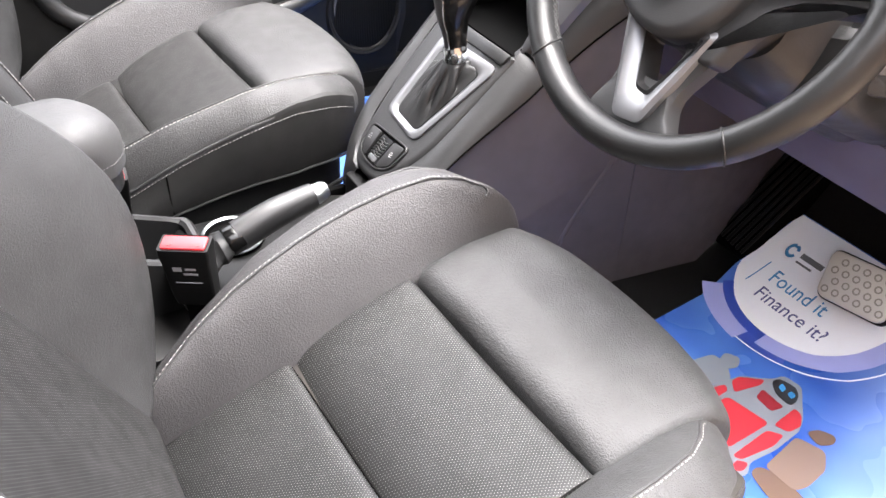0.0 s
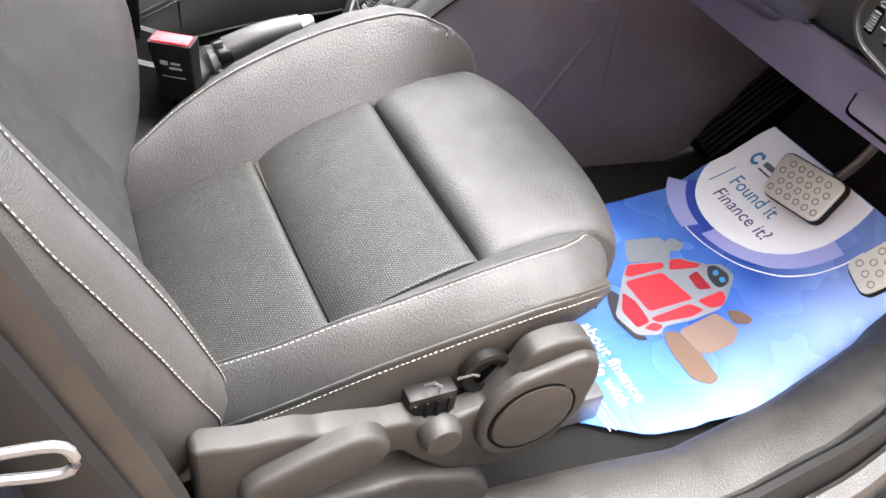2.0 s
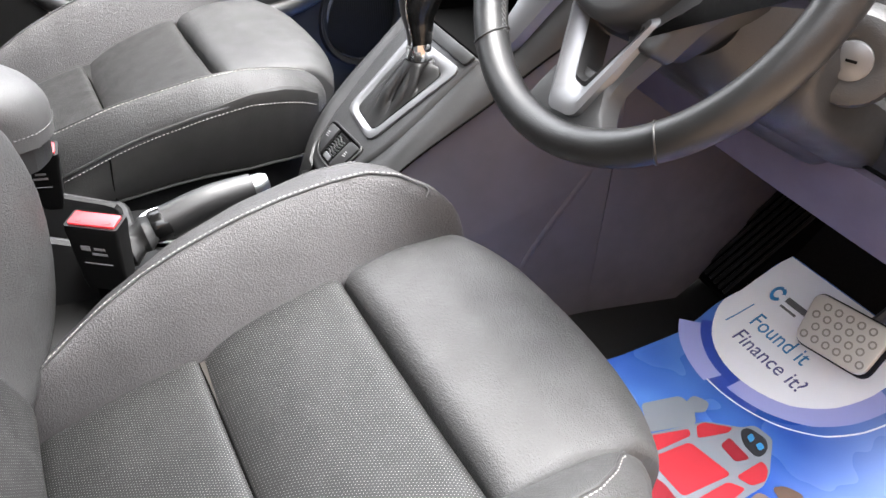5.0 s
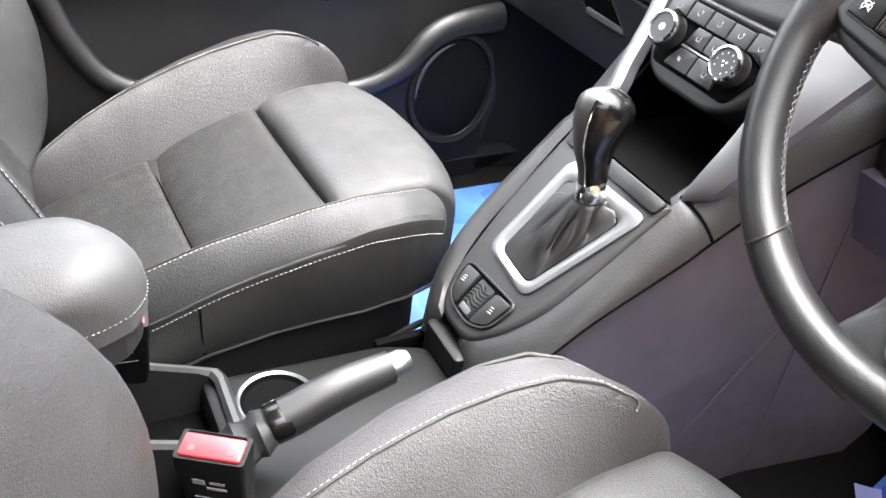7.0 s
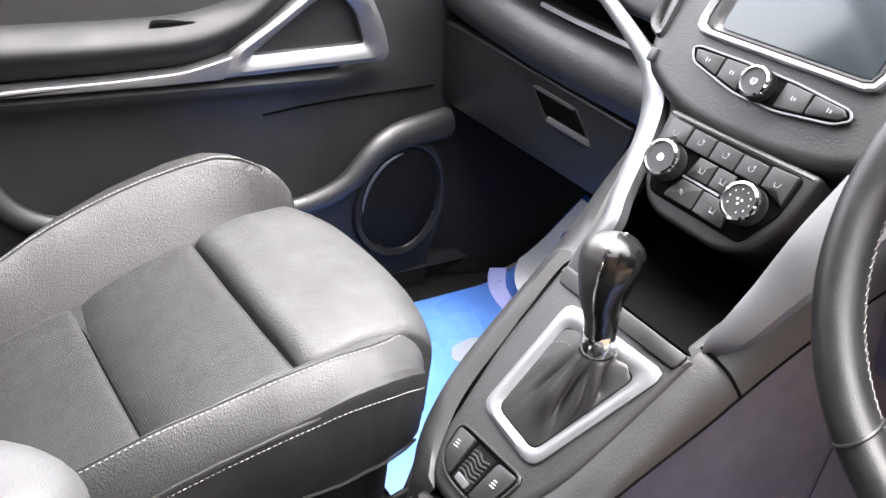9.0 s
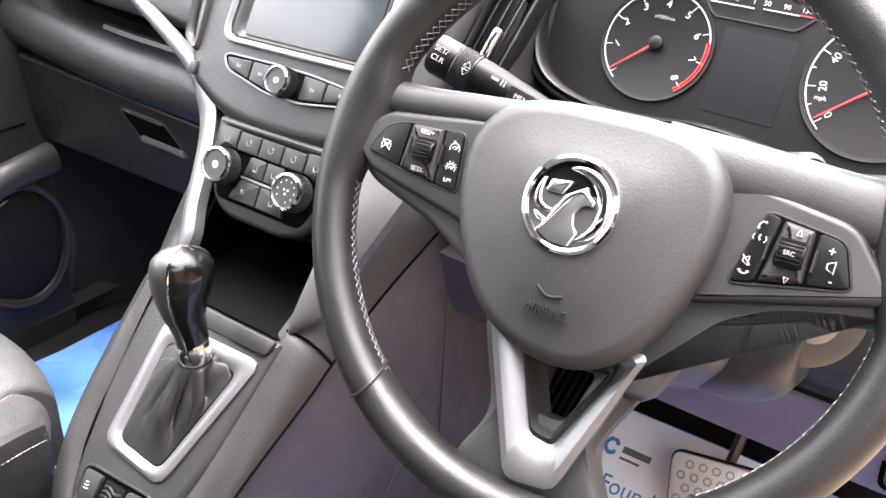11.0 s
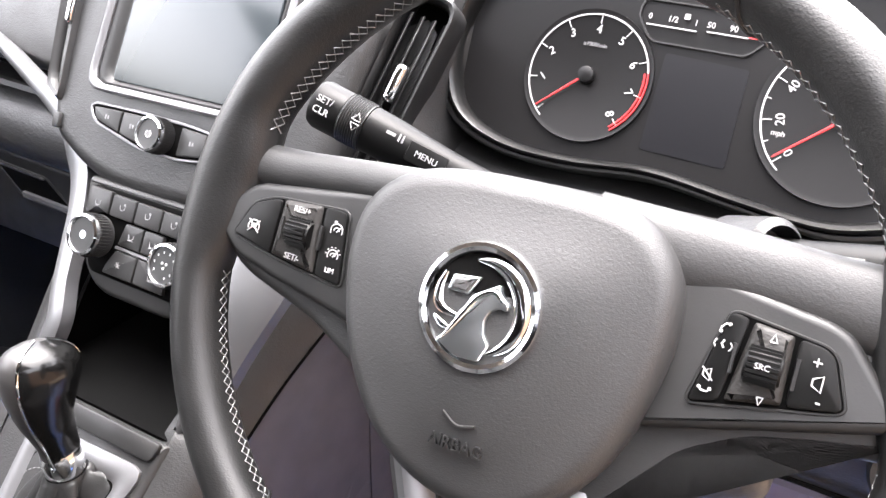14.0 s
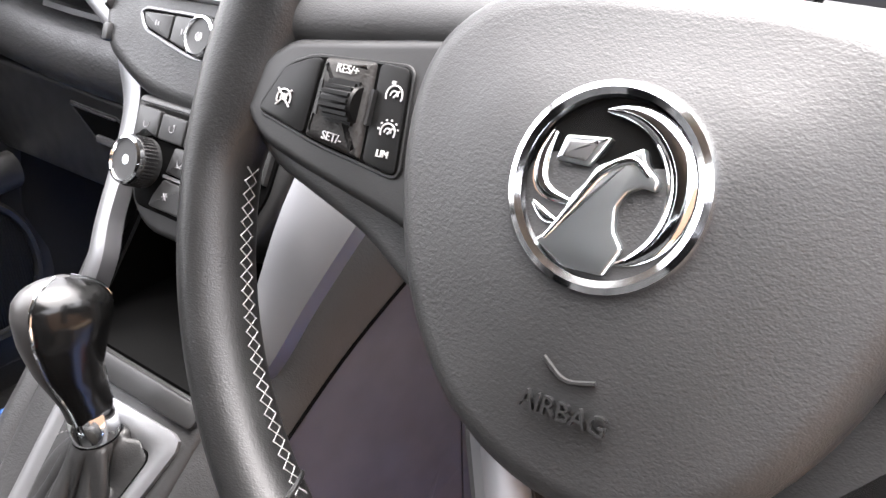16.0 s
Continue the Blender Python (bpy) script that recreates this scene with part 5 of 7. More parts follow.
# Silver strips that frame the stack.
def ribbon(rows, m, thick=0.014):
    """A band of (left, right) point pairs with a rounded face, in the frame m."""
    rings = []
    for (ax, ay, az), (bx_, by_, bz_) in rows:
        a, b = Vector((ax, ay, az)), Vector((bx_, by_, bz_))
        mid = (a + b) / 2 + Vector((0, 0, thick * 0.30))
        ring = [a - Vector((0, 0, thick)), a, a.lerp(mid, 0.35) + Vector((0, 0, thick * 0.10)), mid, b.lerp(mid, 0.35) + Vector((0, 0, thick * 0.10)), b, b - Vector((0, 0, thick))]
        rings.append([m @ p for p in ring])
    dense = []
    count = len(rings)
    cols = [smooth_path([r[i] for r in rings], 10 * (count - 1)) for i in range(7)]
    for k in range(len(cols[0])):
        dense.append([c[k] for c in cols])
    return loft(dense)


dash_left = thing("passenger_dashboard", "grey-black dashboard with a glovebox on the passenger side", "dashboard")
mid_l = [(-0.080, -0.150, 0.000, 0.011), (-0.072, -0.112, 0.010, 0.0115), (-0.065, -0.080, 0.013, 0.012), (-0.077, -0.053, 0.006, 0.012), (-0.093, -0.018, -0.007, 0.013), (-0.107, 0.011, -0.018, 0.014), (-0.124, 0.040, -0.027, 0.015), (-0.144, 0.063, -0.030, 0.013), (-0.170, 0.081, -0.037, 0.011), (-0.215, 0.100, -0.049, 0.009), (-0.283, 0.127, -0.056, 0.008), (-0.350, 0.152, -0.064, 0.007), (-0.460, 0.190, -0.078, 0.006)]


def widened(mid):
    rows = []
    for k, (x, y, z, w) in enumerate(mid):
        a, b = mid[max(k - 1, 0)], mid[min(k + 1, len(mid) - 1)]
        d = Vector((b[0] - a[0], b[1] - a[1])).normalized()
        rows.append(((x - d.y * w, y + d.x * w, z - w * 0.35), (x + d.y * w, y - d.x * w, z + w * 0.1)))
    return rows


strip_l = widened(mid_l)
strip_silver = part("silver_strip", ribbon(strip_l, STACK), SATIN, dash_left, "curved satin silver strip")
dash_right = thing("driver_dashboard", "grey-black dashboard behind the steering wheel", "dashboard")
strip_r = [((0.083, -0.136, -0.004), (0.089, -0.134, -0.006)), ((0.087, -0.112, 0.003), (0.113, -0.104, -0.004)), ((0.095, -0.060, 0.006), (0.131, -0.050, -0.004)), ((0.102, 0.000, 0.010), (0.152, 0.006, -0.004)), ((0.110, 0.060, 0.006), (0.170, 0.066, -0.012))]
part("silver_strip", ribbon(strip_r, STACK), SATIN, dash_right, "satin silver strip")
# Storage recess under the climate panel; its near-black colour holds the shade.
recess = thing("storage_recess", "deep storage recess under the climate panel, shade put into its near-black colour", "storage")
part("recess_floor", box(0.165, 0.20, 0.012, (0.005, 0.240, 0.412)), MATT_SHADE_BLACK, recess)
part("recess_back", box(0.24, 0.012, 0.24, (0.004, 0.345, 0.48)), MATT_SHADE_BLACK, recess)
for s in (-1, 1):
    part("recess_side", sides([(s * 0.076 + 0.002, 0.15, 0.405), (s * 0.100 + 0.004, 0.35, 0.41)], [(s * 0.076 + 0.002, 0.16, 0.42), (s * 0.100 + 0.004, 0.33, 0.60)], 0.004), MATT_SHADE_BLACK, recess)


# ---- passenger side of the dashboard ----
def across(profile, x0, x1, steps=30, shift=None):
    """A form with one profile of (y, z), drawn out along x."""
    rings = []
    for k in range(steps + 1):
        x = x0 + (x1 - x0) * k / steps
        dy, dz = shift(x) if shift else (0, 0)
        rings.append([(x, y + dy, z + dz) for y, z in profile])
    return loft(rings)


rise = table([(-0.75, 0.02), (-0.6, 0.008), (-0.4, 0.0), (-0.1, -0.002)])
swell = lambda x: (0.02 * max(0.0, (-0.45 - x) / 0.3), rise(x))
pad_profile = [(p.x, p.y) for p in smooth_path([(0.40, 0.484, 0), (0.362, 0.486, 0), (0.346, 0.500, 0), (0.340, 0.520, 0), (0.347, 0.545, 0), (0.372, 0.562, 0), (0.44, 0.566, 0)], 26)]
part("knee_roll", across(pad_profile, -0.74, -0.088, 30, swell), DASH, dash_left, "soft grained roll above the glovebox")
# Shade under the upper dash, put into a near-black back.
part("shelf_back", across([(0.425, 0.555), (0.425, 0.640), (0.45, 0.640), (0.45, 0.555)], -0.74, -0.10, 10, swell), MATT_SHADE_BLACK, dash_left)
upper_profile = [(p.x - 0.028, p.y) for p in smooth_path([(0.45, 0.612, 0), (0.375, 0.614, 0), (0.362, 0.626, 0), (0.366, 0.650, 0), (0.385, 0.685, 0), (0.42, 0.720, 0), (0.50, 0.750, 0), (0.70, 0.775, 0), (0.90, 0.785, 0), (0.90, 0.70, 0)], 34)]
part("upper_dash", across(upper_profile, -0.76, -0.10, 30, swell), PLASTIC, dash_left, "smooth grey upper dash")
part("shelf_rail", across([(0.372, 0.566), (0.374, 0.572), (0.380, 0.573), (0.382, 0.566)], -0.46, -0.20, 8, swell), SATIN_DARK, dash_left)
low_profile = [(0.388, 0.492), (0.380, 0.482), (0.386, 0.40), (0.398, 0.352), (0.43, 0.335), (0.62, 0.33), (0.62, 0.49)]
part("lower_body", across(low_profile, -0.74, -0.10, 20, swell), PLASTIC, dash_left)
glove = thing("glovebox", "closed dark plastic glovebox with a recessed handle", "glovebox", frame_of((-0.45, 0.378, 0.42), -6))
face = rounded([(-0.225, -0.072), (0.175, -0.066), (0.215, 0.056), (-0.225, 0.068)], [0.03, 0.02, 0.008, 0.008], 5)
part("lid", prism(face, -0.012, 0.004, 0.004, 3), PLASTIC_SMOOTH, glove, "dark satin lid")
hand = rounded([(0.012, 0.040), (0.102, 0.038), (0.142, 0.002), (0.050, 0.002)], 0.004, 4)
part("handle_recess", bezel(rounded([(0.006, 0.044), (0.106, 0.042), (0.150, -0.004), (0.044, -0.004)], 0.005), hand, 0.002, 0.0052, 40, 0.001), PLASTIC_SMOOTH, glove)
part("recess_bed", prism(hand, 0.001, 0.0046), MATT_SHADE_BLACK, glove)
part("pull_edge", prism(rounded([(0.052, 0.010), (0.136, 0.009), (0.143, 0.000), (0.050, 0.000)], 0.003), 0.003, 0.009, 0.002), SATIN_DARK, glove, "pale lower edge of the pull")
part("upper_edge", prism(rounded([(0.014, 0.0415), (0.102, 0.0395), (0.100, 0.0365), (0.016, 0.0385)], 0.001), 0.003, 0.007, 0.001), SATIN_DARK, glove)

# ---- passenger door ----
DOOR = Matrix(((0, 0, 1, -0.660), (1, 0, 0, 0), (0, 1, 0, 0), (0, 0, 0, 1)))
door = thing("passenger_door", "black lined passenger door with a silver grab handle", "car door", DOOR)
card = [(-0.004, -0.10), (-0.004, 0.16), (-0.012, 0.24), (-0.018, 0.32), (-0.018, 0.36), (-0.012, 0.380), (-0.002, 0.394), (0.006, 0.403), (0.008, 0.411), (0.004, 0.418), (-0.010, 0.424), (-0.018, 0.50), (-0.026, 0.56), (-0.036, 0.66), (-0.06, 0.70), (-0.12, 0.70), (-0.12, -0.10)]
rings = []
for k in range(37):
    y = -0.95 + 1.36 * k / 36
    t = min(1.0, max(0.0, (y + 0.44) / 0.08))
    away = min(1.0, max(0.0, (y - 0.17) / 0.10))
    t *= 1 - away * away * (3 - 2 * away)
    rings.append([(y, z, n if z < 0.2 or z > 0.48 else n * t - 0.016 * (1 - t)) for n, z in card])
part("lining", loft(rings), DOOR_PLASTIC, door, "soft black door lining")
for y0, y1 in ((-1.6, -0.952),):
    part("rear_lining", box(y1 - y0, 0.82, 0.10, ((y0 + y1) / 2, 0.30, -0.055), 0.01), DOOR_PLASTIC, door)
tri_out = rounded([(-0.020, 0.428), (0.242, 0.437), (0.250, 0.448), (0.236, 0.492), (0.204, 0.546), (0.168, 0.562), (0.124, 0.556), (0.062, 0.508), (-0.008, 0.462)], [0.002, 0.012, 0.008, 0.03, 0.03, 0.03, 0.03, 0.03, 0.02], 5)
tri_in = rounded([(0.026, 0.455), (0.205, 0.463), (0.205, 0.472), (0.188, 0.514), (0.162, 0.538), (0.134, 0.536), (0.076, 0.494)], 0.010, 5)
tail = rounded([(-0.336, 0.426), (-0.10, 0.4265), (-0.016, 0.4285), (-0.004, 0.460), (-0.07, 0.443), (-0.16, 0.438), (-0.27, 0.436), (-0.32, 0.432)], [0.004, 0.002, 0.0, 0.0, 0.02, 0.02, 0.02, 0.01], 4)
part("silver_handle", merge(bezel(tri_out, tri_in, -0.004, 0.022, 72, 0.005, 0.006), prism(tail, -0.004, 0.025, 0.0025, 3)), SATIN, door, "satin silver grab handle and strip")
part("handle_well", prism(tri_in, -0.02, -0.002), DOOR_PLASTIC, door)
# the arm support: a padded ledge with a blunt tip that sweeps up along the handle
line = smooth_path([(-0.408, 0.468, 0.004), (-0.36, 0.474, 0.018), (-0.26, 0.476, 0.023), (-0.14, 0.478, 0.024), (-0.05, 0.484, 0.022), (0.02, 0.507, 0.018), (0.08, 0.552, 0.010), (0.13, 0.595, -0.004)], 44)
rings = []
for p in line:
    y, crest, out = p
    open_up = min(1.0, max(0.0, (y + 0.408) / 0.09)) ** 0.5
    narrow = min(1.0, max(0.0, (y + 0.02) / 0.12))
    foot = crest - 0.003 - (0.030 - 0.006 * narrow) * open_up
    back = crest + 0.003 + (0.024 - 0.010 * narrow) * open_up
    rings.append([(y, z, n) for z, n in ((foot, -0.024), (foot, out * 0.3), (crest - 0.018 * open_up, out * 0.74), (crest - 0.008 * open_up, out * 0.95), (crest, out), (crest + 0.005 * open_up, out * 0.90), (crest + 0.010 * open_up, out * 0.66), (back - 0.006, out * 0.2 - 0.008), (back, -0.018 - 0.018 * narrow), (back, -0.04))])
part("arm_pad", loft(rings), ARM_PAD, door, "padded dark arm support")
part("switch_recess", prism(rounded([(-0.13, 0.480), (-0.01, 0.488), (0.0, 0.502), (-0.10, 0.505)], 0.006), -0.01, 0.002, 0.002), MATT_SHADE_BLACK, door)
part("window_switch", box(0.028, 0.010, 0.010, (-0.028, 0.497, 0.002), 0.003), CHROME, door, "small bright window switch")
rim_path = smooth_path([(-0.432, 0.585, -0.022), (-0.410, 0.520, -0.008), (-0.390, 0.455, 0.002), (-0.363, 0.395, 0.008), (-0.333, 0.320, 0.016), (-0.278, 0.252, 0.022), (-0.15, 0.216, 0.026), (0.0, 0.204, 0.028), (0.083, 0.210, 0.030), (0.143, 0.222, 0.032), (0.190, 0.248, 0.034), (0.228, 0.288, 0.032), (0.262, 0.306, 0.028), (0.308, 0.314, 0.022), (0.38, 0.318, 0.012)], 60)
part("pocket_rim", tube(rim_path, lambda t: 0.017 + 0.010 * max(0.0, (t - 0.62) / 0.38), 14, flat=0.8, up=(0, 0, 1)), PLASTIC, door, "rounded rim of the door pocket")
wall_low = [Vector((p.x * 0.96 + 0.01, -0.06, 0.018)) for p in rim_path]
part("pocket_wall", sides([p for p in rim_path], wall_low, 0.006), DOOR_LOWER, door, "moulded door pocket")
part("groove", tube(smooth_path([(0.06, 0.352, -0.018), (0.14, 0.362, -0.0172), (0.24, 0.370, -0.0145), (0.36, 0.376, -0.0128)], 20), 0.002, 6), MATT_SHADE_BLACK, door)
speaker = thing("door_speaker", "round black speaker grille with a bright crescent in the door", "speaker", DOOR @ pose(0.300, 0.192, 0.024))
ell = [(0.094 * math.cos(a) * (0.80 if math.cos(a) > 0 else 1.0), 0.104 * math.sin(a)) for a in [2 * math.pi * k / 64 for k in range(64)]]
part("surround", bezel([(x * 1.08, y * 1.06) for x, y in ell], [(x * 0.90, y * 0.90) for x, y in ell], -0.035, 0.012, 64, 0.008, 0.006), DOOR_LOWER, speaker, "smooth black ring")
GRILLE = mat("speaker_mesh", (0.0045, 0.0045, 0.0045), 0.7, spec=0.1)
gn = Nodes(GRILLE)
gw = gn.add("TexWave")
gn.link(gn.coord((1.0, 0.25, 1.0)), gw.inputs["Vector"])
gw.inputs["Scale"].default_value = 75.0
gn.normal(gn.bump(gw.outputs["Fac"], 0.7, 0.001, gn.bump(gn.cells(600.0), 0.4, 0.0006)))
part("grille", prism([(x * 0.915, y * 0.915) for x, y in ell], -0.02, 0.004, 0.003, 2, crown=0.005), GRILLE, speaker, "fine black mesh")
cres = [(0.082 * math.cos(a), 0.092 * math.sin(a), 0.0105) for a in [radians(100 + 5 * k) for k in range(18)]]
part("bright_crescent", tube(cres, lambda t: 0.0005 + 0.0030 * math.sin(math.pi * t) ** 0.6, 8, flat=0.5), SATIN, speaker, "thin satin crescent")
part("lower_bead", tube([(0.082 * math.cos(a) * (0.80 if math.cos(a) > 0 else 1.0), 0.092 * math.sin(a), 0.0105) for a in [radians(235 + 5 * k) for k in range(22)]], 0.0012, 6), PLASTIC_SMOOTH, speaker)

kick = thing("kick_panel", "black plastic kick panel in the passenger footwell", "panel")
part("panel", sides([(-0.700, 0.40, 0.34), (-0.66, 0.55, 0.36), (-0.62, 0.78, 0.40)], [(-0.690, 0.36, 0.0), (-0.64, 0.54, 0.0), (-0.60, 0.76, 0.10)], 0.02), CLOTH, kick)
strip_along("sill_step", [(-0.70, 0.0), (-0.655, 0.0), (-0.64, 0.035), (-0.65, 0.055), (-0.70, 0.06)], -0.9, 0.50, PLASTIC_SMOOTH, kick)

# ---- driver's side of the dashboard ----
full = [(0.62, 0.36), (0.44, 0.372), (0.372, 0.382), (0.345, 0.395), (0.334, 0.420), (0.318, 0.462), (0.306, 0.482), (0.296, 0.520), (0.293, 0.560), (0.298, 0.600), (0.312, 0.640), (0.334, 0.690), (0.352, 0.722), (0.385, 0.752), (0.46, 0.780), (0.62, 0.80), (0.90, 0.80), (0.90, 0.40)]
deep = [(0.62, 0.36), (0.44, 0.372), (0.372, 0.382), (0.345, 0.395), (0.334, 0.420), (0.318, 0.462), (0.306, 0.482), (0.300, 0.520), (0.300, 0.560), (0.306, 0.590), (0.330, 0.612), (0.372, 0.628), (0.402, 0.636), (0.440, 0.700), (0.480, 0.79), (0.62, 0.81), (0.90, 0.80), (0.90, 0.40)]


def step(t):
    t = min(1.0, max(0.0, t))
    return t * t * (3 - 2 * t)


rings = []
for k in range(71):
    x = 0.105 + (0.800 - 0.105) * k / 70
    f = step((x - 0.190) / 0.028) * (1 - step((x - 0.558) / 0.030))
    bend = 0.10 * max(0.0, x - 0.62) ** 1.5 * 4
    narrow = 1.0 if x > 0.2 else step((x - 0.10) / 0.09)
    row = []
    for (fy, fz), (dy, dz) in zip(full, deep):
        y, z = fy + (dy - fy) * f - bend * 0.35, fz + (dz - fz) * f
        if x < 0.2 and z < 0.60:
            y += 0.05 * (1 - narrow)
        row.append((x, y, z))
    rings.append(row)
part("main_body", loft(rings), PLASTIC, dash_right, "grained grey-black dashboard")
knee_rings = []
for k in range(31):
    x = 0.125 + (0.79 - 0.125) * k / 30
    dip = -0.012 * math.sin(math.pi * (x - 0.165) / 0.6)
    knee_rings.append([(x, y, z + dip * 0.4) for y, z in ((0.46, 0.366), (0.372, 0.372), (0.339, 0.386), (0.326, 0.412), (0.311, 0.458), (0.306, 0.470), (0.32, 0.474), (0.46, 0.40))])
part("knee_panel", loft(knee_rings), KNEE, dash_right, "smooth purple-grey knee panel")
part("panel_gap", tube(smooth_path([(0.545, 0.314, 0.452), (0.549, 0.324, 0.420), (0.552, 0.337, 0.390)], 12), 0.0016, 6), MATT_SHADE_BLACK, dash_right)
part("panel_gap", tube(smooth_path([(0.30, 0.306, 0.4745), (0.45, 0.304, 0.4745), (0.58, 0.304, 0.476), (0.74, 0.30, 0.478)], 16), 0.002, 6), MATT_SHADE_BLACK, dash_right)
bin_ = part("coin_bin", prism(rounded([(-0.036, -0.020), (0.040, -0.020), (0.044, 0.018), (-0.040, 0.018)], 0.007), -0.002, 0.006, 0.003), KNEE, dash_right, "small lidded bin")
bin_.matrix_local = frame_of((0.640, 0.320, 0.430), 21)
bg = part("bin_shadow_gap", prism(rounded([(-0.040, -0.024), (0.044, -0.024), (0.048, 0.022), (-0.044, 0.022)], 0.009), -0.004, 0.0012), MATT_SHADE_BLACK, dash_right)
bg.matrix_local = frame_of((0.640, 0.320, 0.430), 21)

# Right-hand air vent.
rvent = thing("air_vent", "wide black air vent with slats and a satin silver strip", "air vent", frame_of((0.662, 0.300, 0.640), 20, -2))
vo = rounded([(-0.082, -0.040), (0.085, -0.040), (0.085, 0.060), (-0.046, 0.060)], 0.012, 5)
vi = rounded([(-0.064, -0.016), (0.078, -0.016), (0.078, 0.046), (-0.038, 0.046)], 0.006, 5)
part("surround", bezel(vo, vi, -0.03, 0.006, 60, 0.003, 0.004), PLASTIC_SMOOTH, rvent, "smooth black surround")
part("vent_bed", prism(vi, -0.045, -0.020), MATT_SHADE_BLACK, rvent)
for k in range(4):
    part("slat", box(0.140, 0.0022, 0.018, (0, 0, 0), 0.0008, 1, Matrix.Translation((0.008, -0.010 + 0.0165 * k, -0.006)) @ pose(0, 0, 0, 26, 0, 0)), PLASTIC_SMOOTH, rvent)
part("tab", box(0.034, 0.016, 0.014, (0.040, 0.012, 0.000), 0.003), PLASTIC_SMOOTH, rvent, "black sliding tab")
part("thumb_wheel", box(0.046, 0.009, 0.006, (-0.004, -0.029, 0.006), 0.003), SATIN_DARK, rvent, "flat thumb wheel")
part("silver_strip", prism(rounded([(-0.050, 0.062), (0.100, 0.060), (0.100, 0.072), (-0.050, 0.075)], 0.004), -0.004, 0.010, 0.003), SATIN, rvent, "satin silver strip")
part("panel_gap", tube(smooth_path([(0.572, 0.345, 0.742), (0.588, 0.335, 0.728), (0.604, 0.318, 0.700), (0.600, 0.302, 0.660), (0.582, 0.294, 0.610), (0.575, 0.292, 0.580)], 20), 0.0016, 6), MATT_SHADE_BLACK, dash_right)

# Light switch panel.
LSW = frame_of((0.645, 0.291, 0.516), 2, -4)
lights = thing("light_switch_panel", "oval black light switch panel with a chrome-rimmed dial", "switch panel", LSW)
lo_ = rounded([(-0.070, 0.030), (0.060, 0.044), (0.082, 0.020), (0.080, -0.030), (0.050, -0.046), (-0.052, -0.030), (-0.074, -0.006)], 0.026, 6)
part("surround", bezel(lo_, [(x * 0.88, y * 0.80) for x, y in lo_], -0.004, 0.007, 64, 0.003, 0.001), PLASTIC_SMOOTH, lights, "raised satin surround")
part("plate", prism([(x * 0.89, y * 0.81) for x, y in lo_], -0.003, 0.003), PLASTIC, lights)
dial = part("dial", lathe([(0.0275, 0.002), (0.027, 0.012), (0.025, 0.0145), (0.022, 0.015)], 40), PLASTIC_SMOOTH, lights, "ribbed black dial")
dial.matrix_local = pose(0.036, -0.004, 0)
part("chrome_rim", lathe([(0.0235, 0.0140), (0.0238, 0.0165), (0.0215, 0.0168), (0.0205, 0.0150)], 40, cap=False), CHROME, dial, "bright rim")
for s in (-1, 1):
    half = [(0.0205 * math.cos(a), 0.0205 * math.sin(a)) for a in [radians((4 if s > 0 else 184) + 172 * k / 14) for k in range(15)]]
    but = part("fog_button", prism(half, 0.0145, 0.0160 + 0.0004 * s, 0.0008), BLACK_CLIP, dial, "black push button")
    part("symbol", merge(*[tube([(-0.005, 0.009 * s + 0.0022 * k, 0.0167), (-0.001, 0.009 * s + 0.0022 * k - 0.0008, 0.0167)], 0.0004, 5) for k in (-1, 0, 1)], tube(smooth_path([(0.001, 0.009 * s + 0.003, 0.0167), (0.005, 0.009 * s + 0.001, 0.0167), (0.005, 0.009 * s - 0.001, 0.0167), (0.001, 0.009 * s - 0.003, 0.0167), (0.001, 0.009 * s + 0.003, 0.0167)], 16), 0.0004, 5)), WHITE, but, "white symbol")
for x in (-0.046, -0.018):
    wheel_bed = part("roller_slot", prism(rounded([(x - 0.006, -0.014), (x + 0.006, -0.014), (x + 0.006, 0.014), (x - 0.006, 0.014)], 0.003), 0.001, 0.0036), MATT_SHADE_BLACK, lights)
    part("roller", merge(*[box(0.009, 0.0018, 0.005, (x, -0.009 + 0.0030 * k, 0.0045), 0.0005, 1) for k in range(7)]), SATIN_DARK, lights, "grey ribbed roller", kind="stuff")
    part("symbol", tube(smooth_path([(x - 0.004, 0.018, 0.0034), (x - 0.001, 0.0205, 0.0034), (x + 0.003, 0.0200, 0.0034), (x + 0.003, 0.0165, 0.0034), (x - 0.002, 0.0160, 0.0034)], 14), 0.0006, 5), WHITE, lights)
part("symbol", box(0.007, 0.0014, 0.0006, (-0.032, -0.001, 0.0034)), WHITE, lights)
for x, y in ((0.020, 0.028), (0.038, 0.030), (0.054, 0.026)):
    part("symbol", tube(smooth_path([(x - 0.002, y - 0.002, 0.0034), (x + 0.002, y - 0.002, 0.0034), (x + 0.002, y + 0.002, 0.0034), (x - 0.002, y + 0.002, 0.0034)], 12, True), 0.0005, 5, True), WHITE, lights)

# ---- instrument cluster ----
CLUS = frame_of((0.311, 0.390, 0.709), 25)
cluster = thing("instrument_cluster", "instrument cluster with two dark dials in a gloss black hood", "instruments", CLUS)
hood_path = smooth_path([(-0.108, 0.0, 0), (-0.094, -0.042, 0), (-0.050, -0.062, 0), (0.010, -0.064, 0), (0.070, -0.058, 0), (0.140, -0.064, 0), (0.200, -0.066, 0), (0.250, -0.044, 0), (0.266, 0.0, 0), (0.258, 0.050, 0), (0.220, 0.088, 0), (0.140, 0.104, 0), (0.070, 0.108, 0), (0.0, 0.104, 0), (-0.070, 0.086, 0), (-0.102, 0.048, 0)], 96, True)
